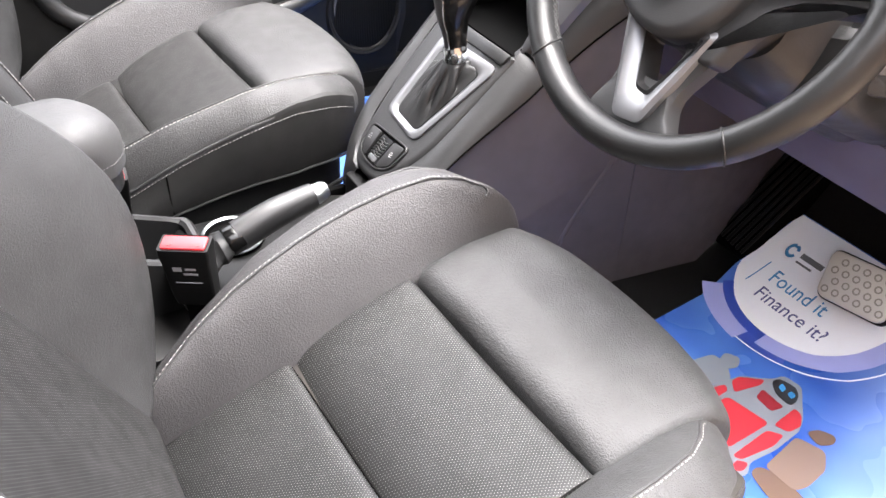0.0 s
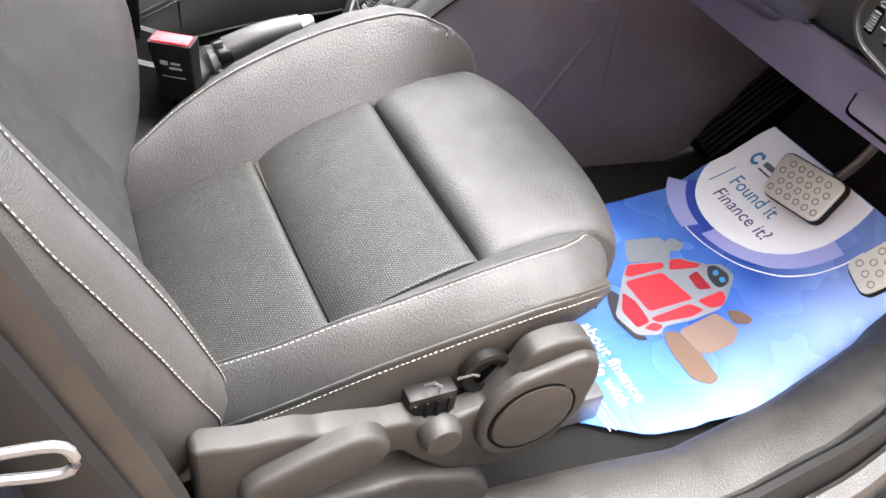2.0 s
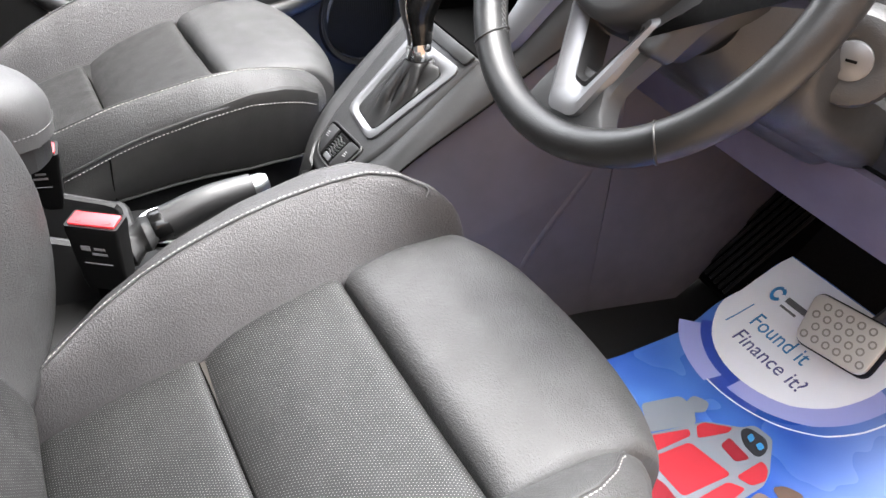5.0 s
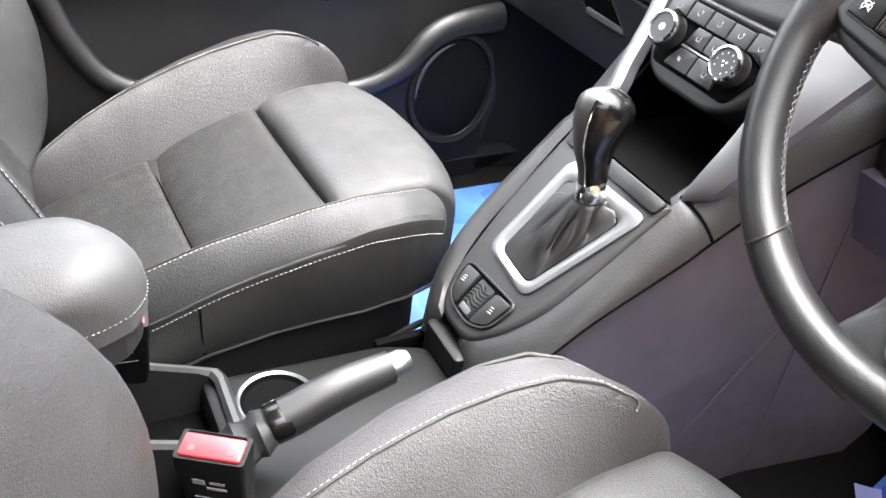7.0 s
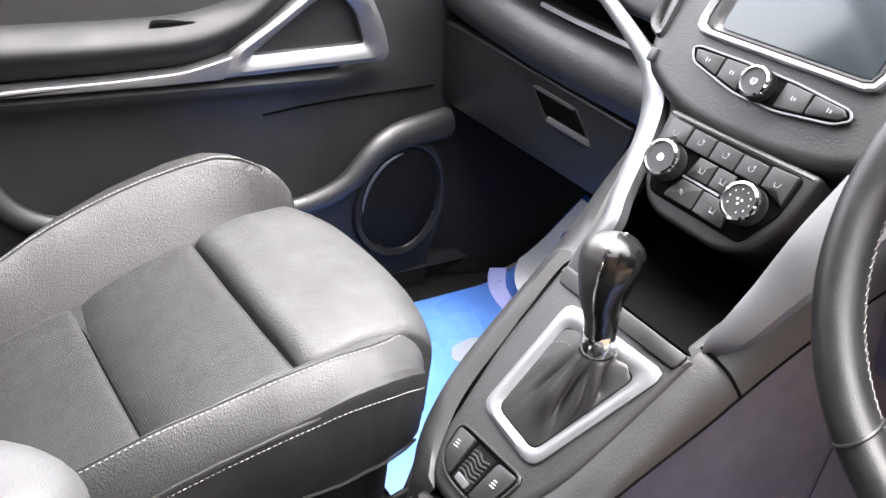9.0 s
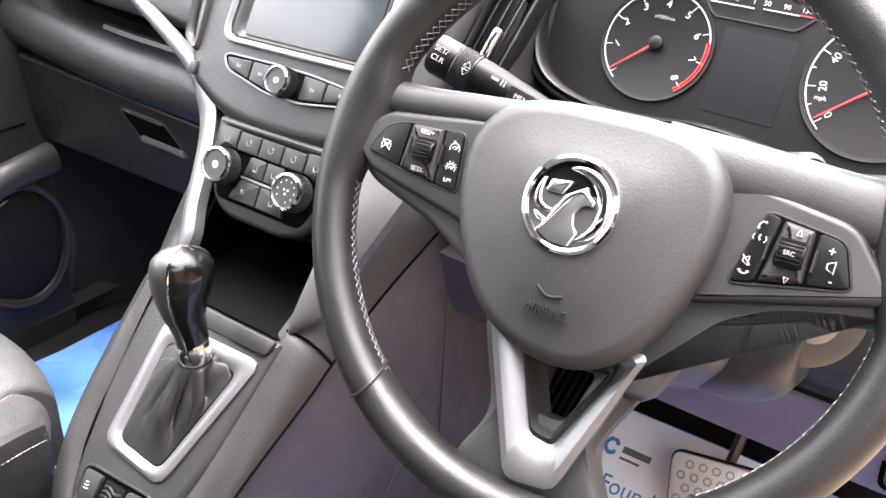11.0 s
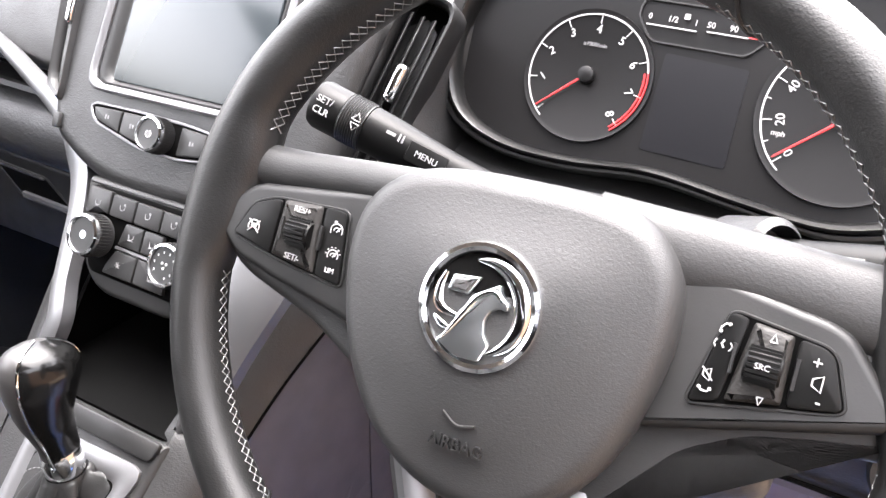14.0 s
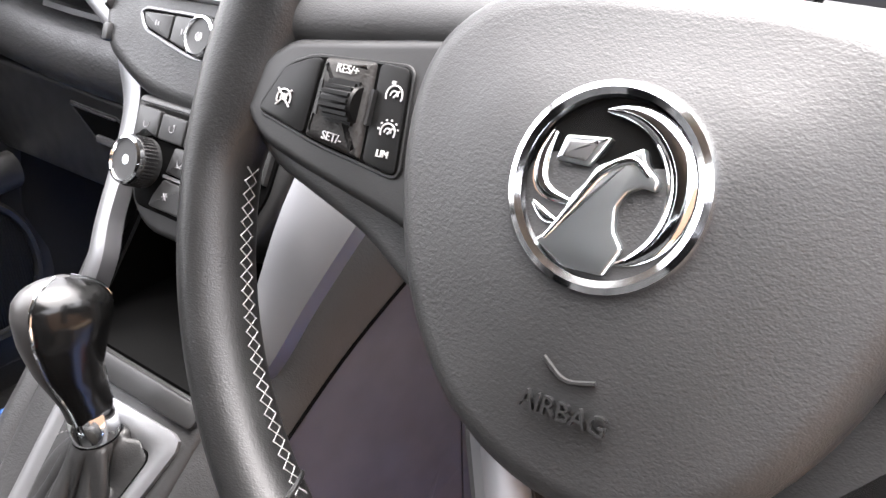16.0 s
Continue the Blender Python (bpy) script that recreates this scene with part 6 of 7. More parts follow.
outline = [(p.x, p.y) for p in hood_path]
grown = [((x - 0.072) * 1.04 + 0.072, (y - 0.018) * 1.08 + 0.018) for x, y in outline]
part("face_plate", prism(outline, -0.03, -0.010), DIAL, cluster, "dark dial face")
part("gloss_hood", bezel(grown, outline, -0.03, 0.008, 96, 0.003, 0.008), HOOD_GLOSS, cluster, "gloss black hood edge")
big = [((x - 0.072) * 1.09 + 0.072, (y - 0.018) * 1.14 + 0.018) for x, y in outline]
part("cowl", bezel(big, grown, -0.06, 0.004, 96, 0.006, -0.002), PLASTIC_SMOOTH, cluster, "grained cowl")


def arc(cx, cy, r, a0, a1, z, n=48):
    return [(cx + r * math.cos(radians(a0 + (a1 - a0) * k / n)), cy + r * math.sin(radians(a0 + (a1 - a0) * k / n)), z) for k in range(n + 1)]


def build_dial(name, cx, cy, r, marks, long_marks, numbers, size, red_from, needle, label):
    d = part(name, lathe([(r * 1.10, -0.010), (r * 1.09, -0.0065), (r * 1.02, -0.0075), (0.0, -0.0080)], 56, pose(cx, cy, 0), cap=False), DIAL, cluster, label)
    part("scale_ring", tube(arc(cx, cy, r, 232, -52, -0.0068, 72), 0.0007, 6), WHITE, d, "white scale ring")
    if red_from is not None:
        part("red_zone", tube(arc(cx, cy, r * 0.945, red_from, -52, -0.0072, 24), 0.0009, 6), RED_INK, d, "red zone")
        part("red_edge", tube(arc(cx, cy, r, red_from, -52, -0.0066, 24), 0.0008, 6), RED_INK, d)
    for k in range(marks + 1):
        a = radians(225 - 270 * k / marks)
        long = 0.86 if k % long_marks == 0 else 0.93
        part("tick", tube([(cx + r * math.cos(a), cy + r * math.sin(a), -0.0068), (cx + r * long * math.cos(a), cy + r * long * math.sin(a), -0.0068)], 0.00045, 4), WHITE, d)
    for k, body in numbers:
        a = radians(225 - 270 * k / marks)
        words("number", body, size, d, WHITE, pose(cx + r * 0.76 * math.cos(a), cy + r * 0.76 * math.sin(a), -0.0072, 0, 0, math.degrees(a) - 90 if name == "speedometer" else math.degrees(a) * 0.5 - 45))
    a = radians(needle)
    tip = Vector((cx + r * 0.96 * math.cos(a), cy + r * 0.96 * math.sin(a), -0.004))
    part("needle", tube([Vector((cx - 0.1 * r * math.cos(a), cy - 0.1 * r * math.sin(a), -0.0045)), tip], lambda t: 0.0013 - 0.0006 * t, 6), RED_INK, d, "red needle")
    part("needle_hub", lathe([(0.0065, -0.008), (0.0062, -0.002), (0.004, -0.001), (0.0, -0.001)], 24, pose(cx, cy, 0)), DIAL, d)
    return d


build_dial("rev_counter", 0.0, 0.0, 0.0475, 8, 1, [(k, str(k)) for k in range(1, 9)], 0.0092, radians(0) + 12, 222, "dark rev counter dial")
words("unit", "x1000/min", 0.0045, cluster, GREY_MARK, pose(0.0, 0.024, -0.0072))
build_dial("speedometer", 0.188, 0.004, 0.055, 16, 2, [(0, "0"), (2, "20"), (4, "40"), (6, "60"), (8, "80"), (10, "100"), (12, "120"), (14, "140"), (16, "160")], 0.0090, None, 222, "dark speedometer dial in miles per hour")
words("unit", "mph", 0.0055, cluster, WHITE, pose(0.148, -0.014, -0.0072))
part("display", prism(rounded([(0.0545, -0.046), (0.119, -0.047), (0.117, 0.026), (0.0545, 0.028)], 0.003), -0.0110, -0.0094), DISPLAY, cluster, "blank dark display")
part("gauge_panel", bezel(rounded([(0.040, 0.034), (0.112, 0.034), (0.132, 0.056), (0.128, 0.066), (0.028, 0.066), (0.026, 0.052)], 0.004), rounded([(0.0412, 0.0352), (0.1112, 0.0352), (0.1306, 0.056), (0.127, 0.0648), (0.029, 0.0648), (0.0274, 0.052)], 0.004), -0.009, -0.0075, 40), PLASTIC_SMOOTH, cluster)
for x, body in ((0.036, "0"), (0.0535, "1/2"), (0.071, "1"), (0.082, "50"), (0.0985, "90"), (0.115, "130")):
    words("number", body, 0.0062, cluster, WHITE, pose(x, 0.0525, -0.0072))
part("gauge_scale", bars([(0.0535, 0.0465, 0.038, 0.0009), (0.095, 0.0475, 0.030, 0.0009)], -0.0080, -0.0066), WHITE, cluster, "two fine white scales")
part("symbol", box(0.004, 0.004, 0.0008, (0.0635, 0.0560, -0.0070)), WHITE, cluster)
part("red_scale_end", box(0.011, 0.0009, 0.0012, (0.1155, 0.0480, -0.0072)), RED_INK, cluster, "red end of the scale")


# ---- steering wheel ----
WHEEL = frame_of((0.391, 0.090, 0.660), 26.5, 2.5)
wheel = thing("steering_wheel", "black leather steering wheel with silver lower spoke", "steering wheel", WHEEL)
RIM_C, RIM_R = Vector((-0.002, 0.010, -0.004)), 0.188


def rim_point(deg, ang, grow=1.0):
    """A point on the rim's skin: deg round the wheel, ang round the section (0 outwards, 90 to the driver)."""
    a, b = radians(deg), radians(ang)
    thick = 0.0162
    for at in (35, 145):
        thick += 0.0030 * math.exp(-(((deg - at + 180) % 360 - 180) / 24.0) ** 2)
    thick *= grow
    r = RIM_R + thick * math.cos(b) * 0.95
    if math.cos(b) < 0:
        for at in (10, 170):
            r -= 0.011 * math.exp(-(((deg - at + 180) % 360 - 180) / 12.0) ** 4) * -math.cos(b)
    return RIM_C + Vector((r * math.cos(a), r * math.sin(a), thick * 1.08 * math.sin(b)))


part("rim", loft([[rim_point(3 * k, 360 * q / 24) for q in range(24)] for k in range(120)], True), RIM_LEATHER, wheel, "smooth black leather rim")
for deg in (63, 117, 231, 309):
    part("rim_seam", tube([rim_point(deg + 3 * math.sin(radians(a)), a, 1.012) for a in range(0, 361, 15)], 0.0013, 6), RIM_LEATHER, wheel)
for lo, hi, near, far in ((186, 232, 176, 200), (112, 157, 158, 182), (23, 68, 158, 182), (308, 354, 176, 200)):
    n = max(4, int((hi - lo) * RIM_R * 0.0175 / 0.0062))
    zig, zag = [], []
    for k in range(n + 1):
        deg = lo + (hi - lo) * k / n
        zig.append(rim_point(deg, near if k % 2 else far, 1.015))
        zag.append(rim_point(deg, far if k % 2 else near, 1.015))
    lace = part("lacing", tube(zig, 0.0004, 5), THREAD_DARK, wheel, "grey crossed stitching")
    part("lacing_return", tube(zag, 0.0004, 5), THREAD_DARK, lace)

hub_half = [(0.0, 0.0745), (0.030, 0.0735), (0.052, 0.068), (0.066, 0.056), (0.073, 0.040), (0.0745, 0.018), (0.071, -0.006), (0.064, -0.030), (0.053, -0.052), (0.038, -0.070), (0.019, -0.081), (0.0, -0.084)]
hub_line = [(x * 1.03 + 0.006, y + 0.004) for x, y in hub_half] + [(-x * 1.24 + 0.006, y + 0.004) for x, y in reversed(hub_half[1:-1])]
hub_line = [(p.x, p.y) for p in smooth_path([(x, y, 0) for x, y in hub_line], 72, True)]
AIRBAG = grained("airbag_cover", (0.014, 0.014, 0.0143), (0.019, 0.019, 0.0194), (0.48, 0.58), 1300.0, 0.14, 0.0004)
hub = part("airbag_cover", prism(hub_line, -0.035, 0.020, 0.014, 7, crown=0.012), AIRBAG, wheel, "grained airbag cover")
words("moulded_word", "AIRBAG", 0.0080, wheel, PLASTIC_SMOOTH, pose(0.001, -0.0478, 0.0272, 4, 0, 0), 0.0009)
part("moulded_symbol", tube(smooth_path([(-0.008, -0.034, 0.0284), (0.0, -0.0385, 0.0284), (0.009, -0.0365, 0.0284)], 12), 0.0008, 6), PLASTIC_SMOOTH, wheel)

EMBLEM = pose(-0.0015, 0.0165, 0)
badge = part("badge", lathe([(0.0296, 0.024), (0.0302, 0.0310), (0.0294, 0.0328), (0.0275, 0.0334), (0.0256, 0.0326), (0.0250, 0.0310)], 64, EMBLEM, cap=False), CHROME, wheel, "round chrome emblem ring")
part("badge_field", lathe([(0.0272, 0.0300), (0.0, 0.0312)], 40, EMBLEM, cap=False), GLOSS_BLACK, badge, "gloss black field")


def emblem_curve(points, r):
    """A raised chrome line on the emblem's field."""
    return moved(tube(smooth_path([(x, y, 0.0315) for x, y in points], 30), r, 10, flat=0.55), EMBLEM)


def emblem_plate(poly, soft, z1=0.0338):
    """A raised chrome plate on the emblem's field."""
    return prism(rounded(poly, soft, 3), 0.0300, z1, 0.0009, 3, EMBLEM)


part("emblem_arc", emblem_curve([(0.0212 * math.cos(radians(a)), 0.0212 * math.sin(radians(a))) for a in range(104, -80, -15)], lambda t: 0.0005 + 0.0040 * math.sin(math.pi * min(1.0, t * 1.05)) ** 0.8), CHROME, badge, "bright arc")
part("emblem_wedge", emblem_plate([(-0.0165, -0.0185), (-0.0115, -0.0145), (-0.0085, -0.0040), (-0.0060, -0.0005), (-0.0035, 0.0050), (0.0040, 0.0098), (0.0085, 0.0125), (0.0100, 0.0085), (0.0150, 0.0045), (0.0145, 0.0015), (0.0105, 0.0020), (0.0070, 0.0000), (0.0050, -0.0045), (0.0062, -0.0110), (0.0095, -0.0150), (0.0060, -0.0235), (-0.0060, -0.0240)], 0.0012), CHROME_SOFT, badge, "tall chrome wedge")
part("emblem_ridge", moved(emblem_curve([(-0.0135, -0.0175), (-0.0070, -0.0060), (-0.0015, 0.0035), (0.0060, 0.0085), (0.0120, 0.0050)], lambda t: 0.0006 + 0.0008 * math.sin(math.pi * t)), pose(0, 0, 0.0022)), CHROME, badge, "bright ridge")
part("emblem_bar", emblem_curve([(-0.0190, 0.0125), (-0.0208, 0.0050), (-0.0200, -0.0020), (-0.0160, -0.0052), (-0.0095, -0.0062)], lambda t: 0.0009 + 0.0016 * math.sin(math.pi * t)), CHROME, badge, "curved chrome bar")
part("emblem_foot", emblem_curve([(-0.0205, -0.0085), (-0.0160, -0.0115), (-0.0120, -0.0125)], lambda t: 0.0006 + 0.0010 * math.sin(math.pi * t)), CHROME, badge)
part("emblem_plaque", emblem_plate([(-0.0150, 0.0120), (-0.0015, 0.0135), (-0.0060, 0.0045), (-0.0165, 0.0045)], 0.0010, 0.0330), CHROME_SOFT, badge, "small chrome plaque")
part("plaque_field", emblem_plate([(-0.0135, 0.0108), (-0.0040, 0.0120), (-0.0070, 0.0056), (-0.0148, 0.0056)], 0.0006, 0.0334), SATIN_DARK, badge)

PODS = {
    -1: dict(arm=[(-0.056, 0.070), (-0.120, 0.062), (-0.160, 0.060), (-0.176, 0.046), (-0.180, 0.010), (-0.160, -0.004), (-0.134, -0.012), (-0.108, -0.020), (-0.090, -0.030), (-0.060, -0.046)],
             bezel=[(-0.066, 0.0575), (-0.111, 0.0515), (-0.156, 0.0465), (-0.172, 0.0350), (-0.178, 0.0180), (-0.160, 0.0040), (-0.134, -0.0025), (-0.0875, -0.0120), (-0.066, -0.0200)],
             bed=[(-0.0925, 0.0430), (-0.1400, 0.0412), (-0.1540, 0.0358), (-0.1648, 0.0160), (-0.1300, 0.0083), (-0.0885, 0.0028)],
             inner=[(-0.0935, 0.0420), (-0.1072, 0.0425), (-0.1055, 0.0060), (-0.0897, 0.0038)],
             outer=[(-0.1350, 0.0403), (-0.1400, 0.0402), (-0.1532, 0.0350), (-0.1632, 0.0164), (-0.1368, 0.0106)],
             rocker=[(-0.1090, 0.0425), (-0.1335, 0.0413), (-0.1357, 0.0104), (-0.1070, 0.0062)], roller=(-0.1185, 0.0258)),
    1: dict(arm=[(0.060, 0.070), (0.120, 0.060), (0.154, 0.050), (0.176, 0.040), (0.182, 0.004), (0.172, -0.004), (0.150, -0.006), (0.120, -0.014), (0.096, -0.028), (0.080, -0.050), (0.066, -0.085), (0.040, -0.085)],
            bezel=[(0.0700, 0.0590), (0.1406, 0.0478), (0.1490, 0.0440), (0.1735, 0.0150), (0.1700, 0.0095), (0.1471, 0.0029), (0.0640, -0.0210)],
            bed=[(0.1010, 0.0430), (0.1405, 0.0375), (0.1450, 0.0340), (0.1520, 0.0144), (0.1494, 0.0118), (0.0905, -0.0010)],
            inner=[(0.1015, 0.0420), (0.1092, 0.0408), (0.1045, 0.0040), (0.0920, 0.0004)],
            outer=[(0.1295, 0.0382), (0.1400, 0.0366), (0.1440, 0.0335), (0.1508, 0.0146), (0.1490, 0.0128), (0.1300, 0.0092)],
            rocker=[(0.1110, 0.0404), (0.1278, 0.0384), (0.1285, 0.0090), (0.1060, 0.0045)], roller=(0.1185, 0.0232)),
}
for s in (-1, 1):
    pod = PODS[s]
    spoke = part("side_spoke", prism(rounded(pod["arm"], 0.008), -0.028, -0.002, 0.006, 4), AIRBAG, wheel, "black side spoke")
    part("pod", prism(rounded(pod["bezel"], 0.006), -0.006, 0.0065, 0.0045, 4), PLASTIC_SMOOTH, spoke, "satin black switch pod")
    thick, squash, drop = (0.0125, 0.80, 0.0) if s < 0 else (0.0195, 0.52, 0.001)
    ridge = smooth_path([(s * 0.030 + 0.004, 0.062 - drop, 0.001), (s * 0.075 + 0.003, 0.0615 - drop, 0.000), (s * 0.110 + 0.002, 0.0600 - drop, -0.003), (s * 0.140 + 0.001, 0.0575 - drop, -0.005), (s * 0.172, 0.0560 - drop, -0.006)], 28)
    part("spoke_cover", tube(ridge, lambda t: thick - 0.0020 * math.sin(math.pi * min(1.0, t * 1.1)), 24, flat=squash), AIRBAG, spoke, "grained upper spoke cover")
    rim_line = rounded(pod["bed"], 0.005)
    switch = part("switch_bed", prism(rim_line, 0.004, 0.0072), MATT_SHADE_BLACK, spoke)
    part("bed_edge", tube([(x, y, 0.0068) for x, y in rim_line] + [(rim_line[0][0], rim_line[0][1], 0.0068)], 0.0008, 6), PLASTIC_SMOOTH, switch)
    for nm in ("inner", "outer"):
        part(nm + "_key", prism(rounded(pod[nm], 0.003), 0.005, 0.0085, 0.0008), BLACK_CLIP, switch, "black switch key")
    part("rocker", prism(rounded(pod["rocker"], 0.002), 0.005, 0.0100, 0.0035, 3), TRIM_PLASTIC, switch, "sloping rocker frame")
    rx, ry = pod["roller"]
    part("roller", moved(merge(lathe([(0.0066, -0.0075), (0.0076, -0.006), (0.0076, 0.006), (0.0066, 0.0075)], 24), *[box(0.0013, 0.0013, 0.013, (0.0077 * math.cos(a), 0.0077 * math.sin(a), 0)) for a in [2 * math.pi * q / 20 for q in range(20)]]), pose(rx, ry, 0.0085, 0, 90, 0)), BLACK_CLIP, switch, "ribbed thumb roller")
    for x in (-0.0125, 0.0125):
        part("slim_tab", box(0.0014, 0.013, 0.003, (rx + x, ry, 0.0092)), PLASTIC_SMOOTH, switch)
words("key_word", "RES/+", 0.0046, wheel, WHITE, pose(-0.1200, 0.0375, 0.0102, 0, 0, -1))
words("key_word", "SET/-", 0.0046, wheel, WHITE, pose(-0.1205, 0.0120, 0.0102, 0, 0, -3))
words("key_word", "LIM", 0.0038, wheel, WHITE, pose(-0.0968, 0.0105, 0.0088))
words("key_word", "SRC", 0.0036, wheel, WHITE, pose(0.1185, 0.0232, 0.0167))
words("key_word", "+", 0.0075, wheel, WHITE, pose(0.1379, 0.0300, 0.0089))
words("key_word", "-", 0.0075, wheel, WHITE, pose(0.1414, 0.0150, 0.0089))


def gauge_icon(x, y, r=0.0036, cross=False, dots=False):
    bits = [tube(arc(x, y, r, 205, -25, 0.0089, 18), 0.00036, 5), tube([(x, y - r * 0.2, 0.0089), (x + r * 0.6, y + r * 0.5, 0.0089)], 0.0004, 5)]
    bits.append(tube(arc(x, y, r * 0.45, 190, -10, 0.0089, 10), 0.0003, 5))
    if cross:
        bits.append(tube([(x - r, y + r, 0.0090), (x + r, y - r * 0.8, 0.0090)], 0.0004, 5))
        bits.append(tube([(x + r, y + r, 0.0090), (x - r, y - r * 0.8, 0.0090)], 0.0004, 5))
    if dots:
        bits += [box(0.0007, 0.0007, 0.0004, (x + r * 1.4 * math.cos(radians(a)), y + r * 1.4 * math.sin(radians(a)), 0.0088)) for a in (170, 140, 110, 80, 50, 20)]
    return merge(*bits)


def handset(x, y, turn):
    """A small telephone receiver."""
    a = radians(turn)
    q = lambda u, v: (x + u * math.cos(a) - v * math.sin(a), y + u * math.sin(a) + v * math.cos(a), 0.0089)
    return merge(tube([q(-0.0024, 0.0), q(-0.0012, 0.0011), q(0.0012, 0.0011), q(0.0024, 0.0)], 0.0004, 5), tube([q(-0.0029, -0.0004), q(-0.0017, 0.0)], 0.0007, 6), tube([q(0.0017, 0.0), q(0.0029, -0.0004)], 0.0007, 6))


part("symbol", gauge_icon(-0.1500, 0.0225, cross=True), WHITE, wheel, "white symbol")
part("symbol", merge(gauge_icon(-0.0975, 0.0316), box(0.0016, 0.0012, 0.0004, (-0.0988, 0.0362, 0.0088))), WHITE, wheel, "white symbol")
part("symbol", gauge_icon(-0.0966, 0.0185, 0.0032, dots=True), WHITE, wheel, "white symbol")
part("symbol", handset(0.1003, 0.0348, 50), WHITE, wheel, "white symbol")
part("symbol", merge(tube([(0.1012, 0.0296, 0.0089), (0.1004, 0.0278, 0.0089), (0.1014, 0.0262, 0.0089)], 0.0005, 5), tube(arc(0.0996, 0.0276, 0.0022, 130, 230, 0.0089, 8), 0.00036, 5), tube(arc(0.1026, 0.0272, 0.0020, -60, 60, 0.0089, 8), 0.00036, 5)), WHITE, wheel, "white symbol")
part("symbol", merge(tube([(0.0960, 0.0128, 0.0089), (0.0960, 0.0148, 0.0089), (0.0990, 0.0165, 0.0089), (0.0990, 0.0110, 0.0089), (0.0960, 0.0128, 0.0089)], 0.00036, 5), tube([(0.0952, 0.0165, 0.0090), (0.1002, 0.0115, 0.0090)], 0.00036, 5)), WHITE, wheel, "white symbol")
part("symbol", handset(0.0978, 0.0075, 180), WHITE, wheel, "white symbol")
part("symbol", tube([(0.1376, 0.0208, 0.0089), (0.1376, 0.0236, 0.0089), (0.1414, 0.0256, 0.0089), (0.1414, 0.0188, 0.0089), (0.1376, 0.0208, 0.0089)], 0.00040, 5), WHITE, wheel, "white symbol")
for y, up in ((0.0352, 1), (0.0090, -1)):
    part("symbol", tube([(0.1188, y - 0.0014 * up, 0.0102), (0.1214, y - 0.0014 * up, 0.0102), (0.1201, y + 0.0020 * up, 0.0102), (0.1188, y - 0.0014 * up, 0.0102)], 0.00040, 5), WHITE, wheel, "white symbol")

# Lower spoke.
lower = rounded([(-0.060, -0.030), (0.076, -0.030), (0.064, -0.075), (0.040, -0.125), (0.060, -0.160), (0.058, -0.180), (-0.046, -0.180), (-0.046, -0.160), (-0.028, -0.125), (-0.050, -0.075)], 0.016, 5)
hole = rounded([(-0.016, -0.078), (0.032, -0.078), (0.020, -0.116), (-0.002, -0.116)], 0.008, 5)
low_spoke = part("lower_spoke", bezel(lower, hole, -0.030, -0.008, 80, 0.005, 0.0), AIRBAG, wheel, "black lower spoke")
v_out = rounded([(-0.045, -0.064), (0.061, -0.056), (0.028, -0.156), (-0.005, -0.160)], [0.003, 0.003, 0.008, 0.008], 5)
v_in = rounded([(-0.021, -0.074), (0.046, -0.070), (0.018, -0.131), (0.002, -0.129)], [0.003, 0.003, 0.004, 0.004], 5)
part("silver_fork", bezel(v_out, v_in, -0.012, 0.001, 72, 0.003, 0.006), SATIN, low_spoke, "satin silver fork")
part("fork_well", bezel(v_in, [(0.010 + (x - 0.010) * 0.62, -0.098 + (y + 0.098) * 0.62) for x, y in v_in], -0.030, -0.006, 60, 0.002, 0.016), PLASTIC_SMOOTH, low_spoke)
part("hub_back", prism([(x * 1.0, y) for x, y in hub_line], -0.085, -0.030, 0.012, 3), PLASTIC_SMOOTH, wheel)

# ---- steering column ----
column = thing("steering_column", "grey-black plastic steering column shroud with an ignition lock", "steering column", WHEEL)
rows = []
for n, w, hi, lo in ((-0.075, 0.070, 0.060, -0.070), (-0.10, 0.088, 0.068, -0.085), (-0.14, 0.100, 0.080, -0.092), (-0.20, 0.105, 0.090, -0.095), (-0.30, 0.105, 0.090, -0.10)):
    rows.append([(x, y, n) for x, y in rounded([(-w, lo * 0.7), (-w * 0.6, lo), (w * 0.6, lo), (w, lo * 0.7), (w, hi * 0.6), (w * 0.75, hi), (-w * 0.75, hi), (-w, hi * 0.6)], 0.02, 4)])
part("shroud", loft(rows), PLASTIC, column, "two-piece plastic shroud")
part("shroud_lower", moved(pillow(lambda u, v: (-0.09 + 0.22 * u, -0.30 + 0.19 * v), lambda x, y: 0.0, ((0.05, 0.03), (0.05, 0.03), (0.02, 0.02), (0.05, 0.04)), 0.03, 14, 14), pose(0, -0.088, 0, 90, 0, 0)), PLASTIC, column, "grained underside")
key_pose = WHEEL.inverted() @ along((0.520, 0.215, 0.592), (0.640, 0.02, 0.625))
lock = part("lock_boss", lathe([(0.040, -0.05), (0.040, -0.004), (0.036, 0.006), (0.028, 0.009), (0.020, 0.007)], 36), PLASTIC, column, "round lock boss")
lock.matrix_local = key_pose
part("key_barrel", lathe([(0.0165, 0.006), (0.0160, 0.0095), (0.0145, 0.0105), (0.0, 0.0100)], 32), SATIN_DARK, lock, "dull metal key barrel")
part("key_slot", box(0.009, 0.0022, 0.002, (0, 0, 0.0105)), MATT_SHADE_BLACK, lock)
part("stalk_boss", moved(lathe([(0.020, -0.02), (0.020, 0.012), (0.016, 0.016), (0.013, 0.006)], 28), WHEEL.inverted() @ along((0.485, 0.195, 0.690), (0.62, 0.10, 0.76))), PLASTIC, column, "round opening in the shroud")


